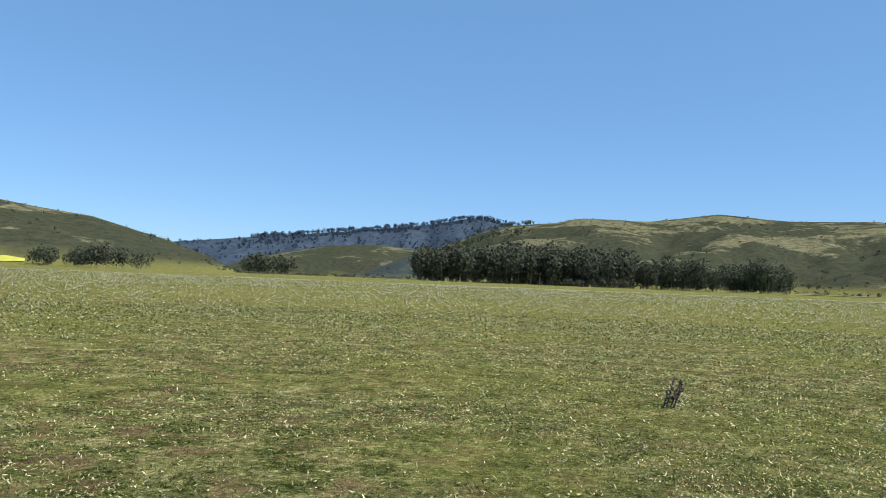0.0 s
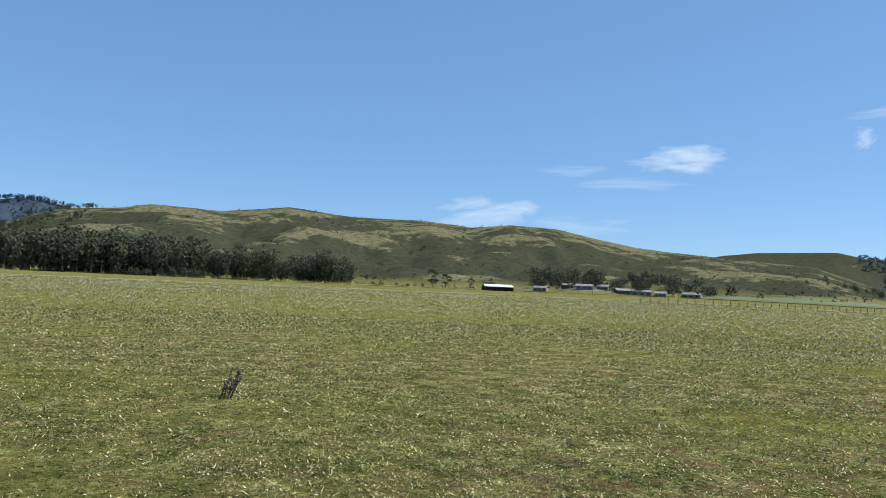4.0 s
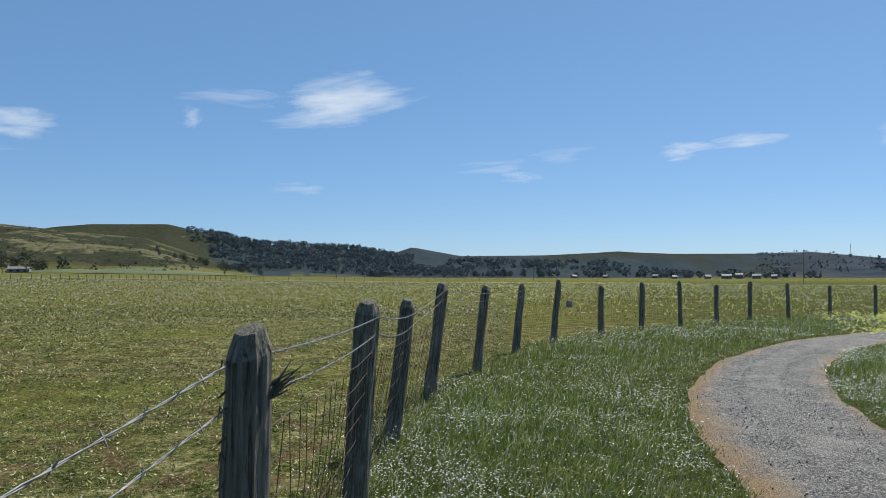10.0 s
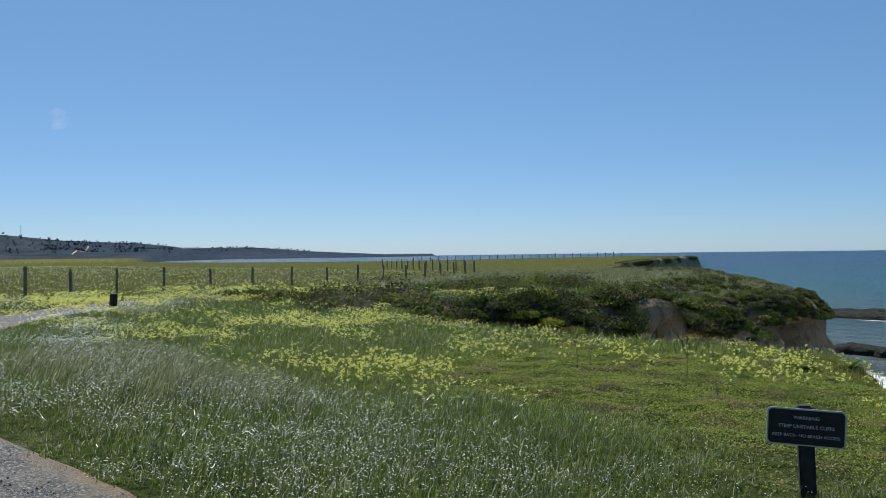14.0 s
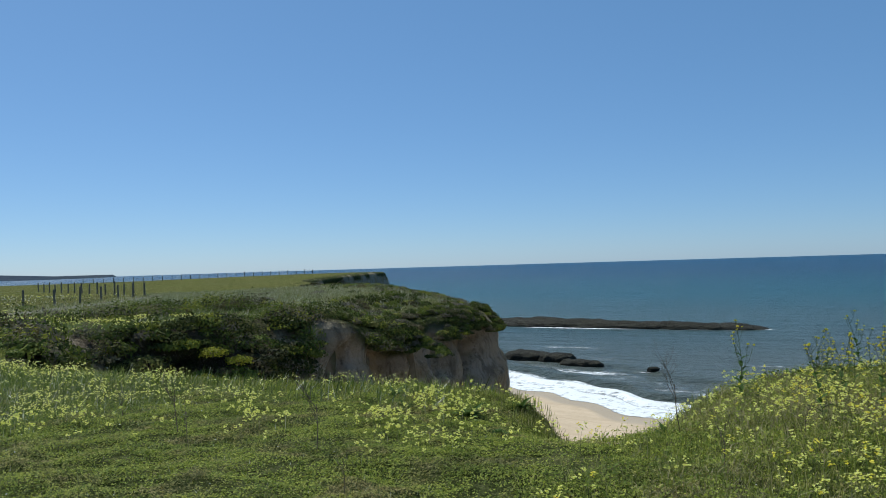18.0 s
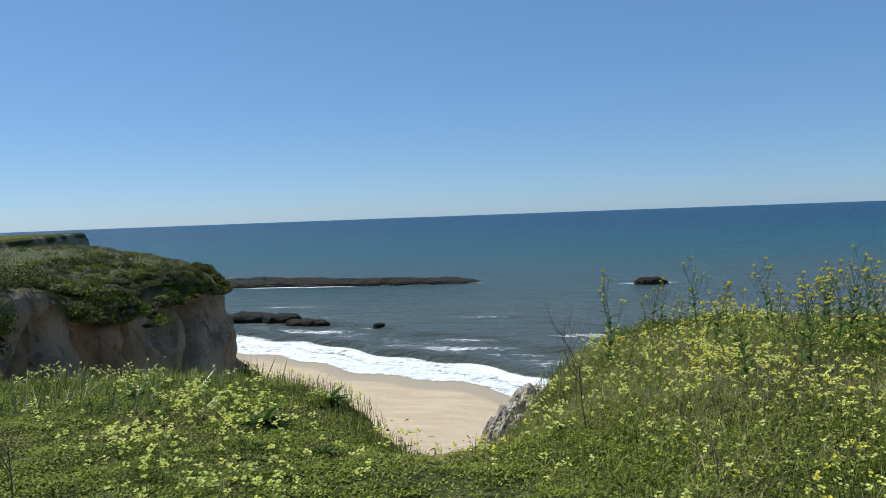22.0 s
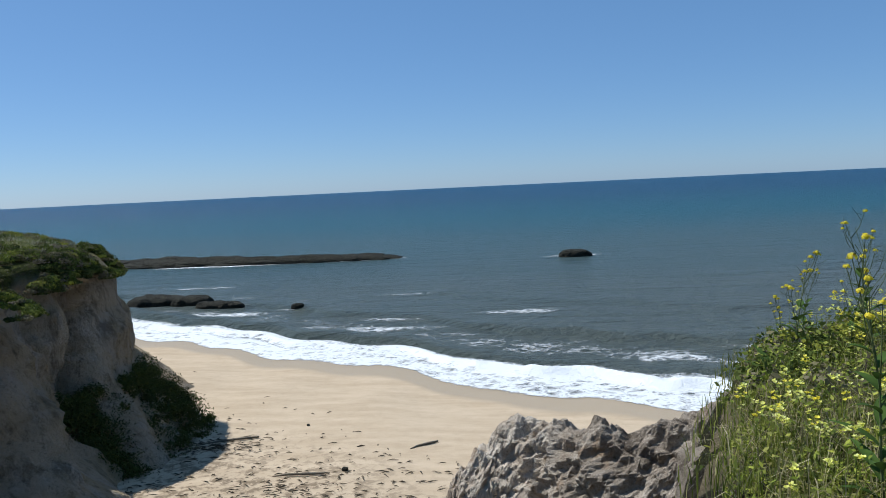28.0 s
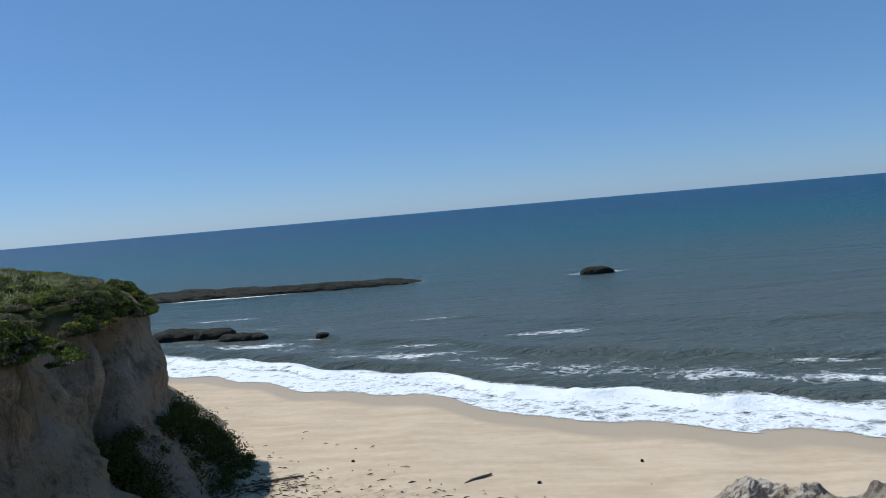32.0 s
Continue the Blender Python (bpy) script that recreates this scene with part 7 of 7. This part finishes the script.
wood_of("valley_woods", np.concatenate([belt(76, 100, 1200, 1450, 8, 16, 150, 0.8), belt(96, 104, 2300, 3150, 5, 10, 200, 0.5)]), 30, "scattered tree belts along the far lowland", 97, M_HAZY_WOOD, 0.4, 0.08, 0.14)
wood_of("coast_woods", np.concatenate([belt(103, 111, 2400, 3150, 5, 9, 240, 0.5), belt(103, 120, 4000, 4280, 6, 10, 200)]), 24, "low woods on the far coast hills", 102, M_BLUE_HAZE_WOOD, 0.5, 0.0, 0.18)
wood_of("mountain_forest", np.concatenate([belt(-14, 4.5, 4000, 4320, 12, 24, 700), belt(-19, 4, 3300, 4100, 12, 22, 600)]), 26, "conifer forest on the far mountain", 98, M_BLUE_HAZE_WOOD, 0.4, 0.02, 0.13)
wood_of("hill_top_trees", belt(0.5, 6.0, 1350, 1600, 5, 11, 130), 50, "dark trees along the shoulder of the hill", 99, M_CONIFER, 0.4, 0.1, 0.08)
rows = []
while len(rows) < 3600:
    a, r = g.uniform(-34, 58), g.uniform(680, 1580)
    if vnoise(math.sin(radians(a)) * r * 0.006, math.cos(radians(a)) * r * 0.006, 0, 191, 3) + g.uniform(-0.5, 0.5) > 0.12:
        rows.append((*polar(a, r), 1.0 + 3.2 * g.uniform() ** 2))
wood_of("hill_brush", np.array(rows), 9, "scattered brush dotting the hillsides", 100, M_EUC, 0.7, 0.0, 0.22)


def tree(seed, label, material, spread=0.42, low=0.2):
    """A single tree, one metre tall: trunk with limbs, crown of leaf clumps."""
    g = np.random.default_rng(seed)
    ob = tagged(empty("tree"), label, "tree", "single trees on the hills")
    bits = [tube([(0, 0, -0.03), (0.01, 0, 0.25), (0.0, 0.01, 0.7)], (0.03, 0.022, 0.008), 6)]
    for k in range(6):
        a = k * 1.1
        p = np.array((0, 0, 0.22 + 0.05 * k))
        bits.append(tube([p, p + (0.12 * math.cos(a), 0.12 * math.sin(a), 0.1), p + (0.24 * math.cos(a), 0.24 * math.sin(a), 0.26)], (0.012, 0.009, 0.004), 4))
    v, f = joined(bits)
    link("trunk", mesh_from("trunk", v, f, M_BARK), ob)
    clumps = []
    for k in range(13):
        d = g.normal(0, 1, 3)
        d /= np.linalg.norm(d)
        c = np.array((d[0] * spread * 0.7, d[1] * spread * 0.7, low + (1 - low) * (0.5 + 0.36 * d[2])))
        v, f = leaf_cloud(70, np.array((0.17, 0.17, 0.13)) * g.uniform(0.7, 1.25), 0.03, g, 0.4)
        clumps.append((v + c, f))
    v, f = joined(clumps)
    link("crown", mesh_from("crown", v, f, material, False), ob)
    return ob


kinds = [tree(501, "round-headed dark tree standing on the pasture hill", M_CONIFER), tree(503, "spreading grey-green eucalyptus on the slope", M_EUC, 0.46), tree(507, "tall narrow dark tree by the farm", M_CONIFER, 0.26, 0.06)]
spots = [(11.9, 900, 16, 0), (12.9, 930, 11, 0), (15.3, 760, 20, 0), (16.6, 745, 17, 0), (18.9, 780, 15, 0), (19.6, 740, 12, 1), (21.6, 760, 13, 0), (24.1, 820, 7, 1), (24.6, 815, 8, 1), (26.4, 860, 7, 0), (25.4, 800, 4, 0),
         (28.9, 690, 17, 2), (29.8, 695, 13, 0), (31.6, 720, 9, 0), (33.0, 700, 10, 1), (38.6, 690, 12, 0), (36.0, 760, 13, 1), (37.0, 770, 12, 1), (47.3, 640, 15, 0), (46.2, 660, 12, 1), (59.5, 700, 8, 0),
         (27.2, 1150, 9, 0), (28.1, 1180, 8, 0), (9.8, 1200, 7, 0), (6.0, 1250, 8, 0), (21.2, 1300, 8, 0), (30.9, 1250, 7, 0), (-20.5, 880, 8, 0), (13.8, 720, 18, 0), (43.4, 700, 13, 1), (41.8, 720, 12, 1)]
done = set()
for k, (a, r, h, which) in enumerate(spots):
    x, y = polar(a, r)
    m = pose(x, y, float(land_z(x, y)) - 0.2, 0, 0, k * 47.0)
    if which in done:
        ob = copy_thing(kinds[which], m)
    else:
        done.add(which)
        ob = kinds[which]
        ob.matrix_basis = m
    ob.scale = (h * 1.05, h * 1.05, h)


def field_patch(name, az0, az1, r0, r1, lift, material, label):
    a, r = np.meshgrid(np.linspace(az0, az1, 40), np.linspace(r0, r1, 24), indexing="ij")
    r = r * (1 + 0.02 * np.sin(a * 1.3))
    x, y = r * np.sin(np.radians(a)), r * np.cos(np.radians(a))
    me = mesh_from(name, np.stack([x, y, land_z(x, y) + lift], -1).reshape(-1, 3), grid_faces(40, 24)[:, ::-1], material)
    tagged(new(name, me), label, "field", kind="structure")


field_patch("mustard_field", -38, -28.0, 520, 600, 0.5, plain_mat("flowering_crop", (0.30, 0.29, 0.035), (0.46, 0.43, 0.05), 0.8, 0.2), "bright yellow flowering field below the hill")
field_patch("crop_field", 15, 27.5, 548, 600, 0.5, plain_mat("crop_rows", (0.10, 0.15, 0.03), (0.30, 0.33, 0.12), 0.8, 0.25), "pale green crop rows in front of the grove")
field_patch("ploughed_field", 23.6, 32.0, 605, 700, 0.5, plain_mat("ploughed_soil", (0.075, 0.06, 0.05), (0.13, 0.105, 0.085), 0.9, 0.2), "dark ploughed field below the pasture hill")
field_patch("green_field", 46.5, 62, 620, 760, 0.5, plain_mat("green_crop", (0.060, 0.080, 0.022), (0.105, 0.115, 0.035), 0.8, 0.06), "flat bright green field before the woods")
field_patch("farm_yard", 34.5, 45.5, 640, 700, 0.4, plain_mat("yard_earth", (0.07, 0.07, 0.045), (0.14, 0.13, 0.09), 0.9, 0.1), "bare earth yard round the farm sheds")

M_ROOF = plain_mat("pale_metal_roof", (0.50, 0.52, 0.54), (0.64, 0.65, 0.66), 0.4, 0.3)
M_DARKWALL = plain_mat("dark_boards", (0.05, 0.04, 0.035), (0.11, 0.09, 0.075), 0.8, 0.6)
M_LIGHTWALL = plain_mat("pale_paint", (0.13, 0.125, 0.115), (0.26, 0.25, 0.23), 0.7, 0.5)
M_GREYROOF = plain_mat("grey_roof", (0.14, 0.13, 0.125), (0.25, 0.24, 0.23), 0.7, 0.5)
M_WINDOW = plain_mat("dark_window", (0.02, 0.025, 0.03), (0.05, 0.055, 0.06), 0.15, 1, 0.6)


def box(w, d, h, at=(0, 0, 0)):
    bm = bmesh.new()
    bmesh.ops.create_cube(bm, size=1)
    bmesh.ops.scale(bm, verts=bm.verts, vec=(w, d, h))
    bmesh.ops.translate(bm, verts=bm.verts, vec=(at[0], at[1], at[2] + h / 2))
    return bm


def gable(w, d, rise, at, over=0.5, thick=0.25):
    """A pitched roof of two slabs, ridge along x."""
    bm = bmesh.new()
    x = w / 2 + over
    for s in (-1, 1):
        y1 = s * (d / 2 + over)
        drop = rise * (d / 2 + over) / (d / 2)
        quad = [(-x, 0, rise), (x, 0, rise), (x, y1, rise - drop), (-x, y1, rise - drop)]
        lo = [bm.verts.new((a + at[0], b + at[1], c + at[2])) for a, b, c in quad]
        hi = [bm.verts.new((a + at[0], b + at[1], c + at[2] + thick)) for a, b, c in quad]
        bm.faces.new(lo)
        bm.faces.new(hi)
        for i in range(4):
            bm.faces.new((lo[i], lo[(i + 1) % 4], hi[(i + 1) % 4], hi[i]))
    bmesh.ops.recalc_face_normals(bm, faces=bm.faces)
    return bm


def house(name, az, r, w, d, h, rise, wall, roof, turn, label, openings=3, sink=0.3):
    x, y = polar(az, r)
    ob = tagged(empty(name, pose(x, y, float(land_z(x, y)) - sink, 0, 0, -az + turn)), label, "building")
    part("wall", box(w, d, h + sink), wall, ob)
    part("roof", gable(w, d, rise, (0, 0, h + sink)), roof, ob)
    for k in range(openings):
        cx = (k - (openings - 1) / 2) * w / openings
        part("window", box(w / openings * 0.45, 0.2, h * 0.4, (cx, -d / 2 - 0.06, h * 0.4)), M_WINDOW, ob)
    return ob


# open-sided barn
bx0, by0 = polar(33.5, 560)
barn = tagged(empty("barn", pose(bx0, by0, float(land_z(bx0, by0)) - 0.2, 0, 0, -33.5 + 12)), "low open barn with a white metal roof", "building")
part("roof", gable(19, 12, 1.5, (0, 0, 3.0), 0.6), M_ROOF, barn, "white metal roof")
part("wall", box(20, 0.3, 3.0, (0, 6.3, 0)), M_DARKWALL, barn)
part("wall", box(0.3, 12.6, 3.0, (10, 0, 0)), M_DARKWALL, barn)
for k in range(6):
    part("post", box(0.3, 0.3, 3.1, (-9.8 + 3.9 * k, -6.2, 0)), M_DARKWALL, barn)
for k, (a, r, w, h, wall, roof) in enumerate(((36.6, 690, 12, 3, M_LIGHTWALL, M_GREYROOF), (38.4, 700, 9, 3, M_DARKWALL, M_GREYROOF), (39.6, 690, 14, 3, M_LIGHTWALL, M_GREYROOF), (40.9, 705, 10, 3.2, M_LIGHTWALL, M_GREYROOF),
                                               (42.2, 690, 12, 3, M_DARKWALL, M_GREYROOF), (43.5, 700, 16, 3.4, M_LIGHTWALL, M_GREYROOF), (44.8, 690, 9, 3, M_LIGHTWALL, M_GREYROOF), (46.9, 650, 14, 2.8, M_LIGHTWALL, M_GREYROOF))):
    house("shed", a, r, w, 7, h, 1.5, wall, roof, (k * 37) % 50 - 25, "low farm shed among the trees")
for k, (a, r, w, h) in enumerate(((89.6, 1150, 12, 5), (90.8, 1160, 9, 4), (93.0, 1150, 10, 4.5), (94.2, 1140, 18, 6), (95.0, 1165, 13, 8), (96.1, 1150, 15, 6), (97.2, 1150, 10, 5), (86.2, 1180, 9, 4), (99.8, 1500, 12, 5), (84.0, 1190, 10, 4))):
    house("house", a, r, w * 0.7, 8, h * 0.7, 2.2, M_LIGHTWALL, M_GREYROOF, (k * 53) % 60 - 30, "small pale house in the distant village")


def pole(az, r, h, radius, label, arm=True):
    x, y = polar(az, r)
    ob = tagged(empty("utility_pole" if arm else "mast", pose(x, y, float(land_z(x, y)) - 0.3, 0, 0, -az)), label, "pole")
    v, f = tube([(0, 0, 0), (0, 0, h + 0.3)], (radius, radius * 0.7), 6)
    link("shaft", mesh_from("shaft", v, f, M_POST), ob)
    if arm:
        part("crossarm", box(1.8, 0.12, 0.12, (0, 0, h - 0.6)), M_POST, ob)
        for k in (-0.7, 0.0, 0.7):
            part("insulator", box(0.09, 0.09, 0.18, (k, 0, h - 0.48)), M_POST_TOP, ob)
    return ob


for a, r, h in ((6.5, 560, 9), (14.5, 555, 9), (40.2, 520, 11), (46.0, 430, 10), (67.2, 380, 8), (81.2, 420, 9), (60.3, 450, 8)):
    pole(a, r, h, 0.16, "weathered utility pole at the far side of the pasture")
pole(99.0, 230, 9.2, 0.10, "tall thin mast standing in the far pasture", False)
pole(97.4, 1700, 26, 0.5, "slim tower on the far hillside", False)
pole(101.7, 2900, 45, 0.9, "radio mast on the far ridge", False)

# pale track climbing the far hillside
a = np.linspace(104.6, 105.6, 14)
e = np.interp(a, [104.6, 104.9, 105.3, 105.6], [2250, 2400, 2500, 2750])
tx_, ty_ = e * np.sin(np.radians(a)), e * np.cos(np.radians(a))
pts = np.stack([tx_, ty_, land_z(tx_, ty_) + 0.5], 1)
v, f = tube(pts, 2.2, 6)
tagged(link("far_track", mesh_from("far_track", v, f, M_SAND)), "pale dirt track climbing the distant hill", "track", kind="structure")


# ---------------------------------------------------------------- thin clouds
def cloud_mat(name, seed, dens, sx=3.0, sy=1.0):
    m = Mat(name)
    uv = m.node("TexCoord").outputs["Object"]
    mp = m.node("Mapping", Vector=uv)
    mp.inputs["Location"].default_value = (seed * 3.7, seed * 1.3, 0)
    mp.inputs["Rotation"].default_value = (0, 0.22, 0)
    mp.inputs["Scale"].default_value = (0.8, 1, 1.15)
    n = m.node("TexNoise", Vector=mp.outputs[0], Scale=1.6, Detail=7.0, Roughness=0.55, Distortion=0.35).outputs["Fac"]
    x, y, z = m.xyz(uv)
    rad = m.math("ADD", m.math("POWER", x, 2.0), m.math("POWER", m.math("MULTIPLY", z, 1.0), 2.0))
    body = m.math("SUBTRACT", 1.0, rad)
    a = m.step(m.math("ADD", m.math("MULTIPLY", body, 0.62), m.math("MULTIPLY", m.math("SUBTRACT", n, 0.5), 1.5)), 0.30, 1.05)
    a = m.math("MULTIPLY", m.math("MULTIPLY", a, dens), m.step(body, 0.0, 0.35))
    # the cloud's sunlit white is given as a glow
    em = m.node("Emission", Color=(0.86, 0.92, 1.0, 1), Strength=0.70)
    tr = m.node("BsdfTransparent")
    mx = m.node("MixShader", Fac=a)
    m.t.links.new(tr.outputs[0], mx.inputs[1])
    m.t.links.new(em.outputs[0], mx.inputs[2])
    m.t.links.new(mx.outputs[0], m.t.nodes["Material Output"].inputs[0])
    return m.m


def cloud(az, el, w, h, seed, dens, tilt=0.0):
    """A wisp of thin cloud far off: a gently curved sheet one unit across, scaled to its size in degrees."""
    r = 4600
    u, v = np.meshgrid(np.linspace(-1, 1, 17), np.linspace(-1, 1, 9), indexing="ij")
    me = mesh_from("cloud", np.stack([u, 0.08 * (u ** 2 + v ** 2), v], -1).reshape(-1, 3), grid_faces(17, 9), cloud_mat("thin_cloud", seed, dens))
    ob = tagged(new("cloud", me), "thin wisp of white cloud in the blue sky", "cloud", kind="structure")
    d = Vector((math.sin(radians(az)) * math.cos(radians(el)), math.cos(radians(az)) * math.cos(radians(el)), math.sin(radians(el))))
    ob.matrix_basis = Matrix.Translation(d * r) @ Euler((radians(el), radians(tilt), radians(-az))).to_matrix().to_4x4() @ Matrix.Diagonal((r * math.tan(radians(w)), r * 0.1, r * math.tan(radians(h)), 1))
    ob.visible_shadow = False


for az, el, w, h, seed, dens, tilt in ((67.3, 11.9, 7.0, 1.9, 1, 1.0, -6), (68.5, 13.2, 6.5, 1.6, 2, 0.7, -8), (60.3, 12.3, 4.5, 0.8, 3, 0.4, 0), (57.2, 10.9, 1.0, 1.1, 4, 0.5, -40), (45.7, 9.7, 4.2, 1.4, 5, 0.9, -3),
                                       (43.0, 8.0, 5.0, 0.6, 6, 0.3, 0), (78.3, 7.8, 3.6, 0.7, 7, 0.45, -4), (83.2, 8.6, 3.4, 0.7, 8, 0.3, -6), (80.2, 7.1, 2.0, 0.6, 9, 0.7, 0), (91.6, 8.6, 2.6, 0.8, 10, 0.8, -4),
                                       (95.6, 9.1, 3.6, 0.8, 11, 0.8, -4), (104.0, 8.9, 0.9, 0.9, 12, 0.3, -30), (64.3, 6.2, 2.6, 0.6, 13, 0.45, 0), (32.0, 5.6, 5.0, 1.9, 14, 0.8, -8), (39.3, 5.1, 5.0, 0.9, 15, 0.35, 0), (38.5, 9.0, 3.5, 0.6, 16, 0.25, 0)):
    cloud(az, el, w, h, seed, dens, tilt)
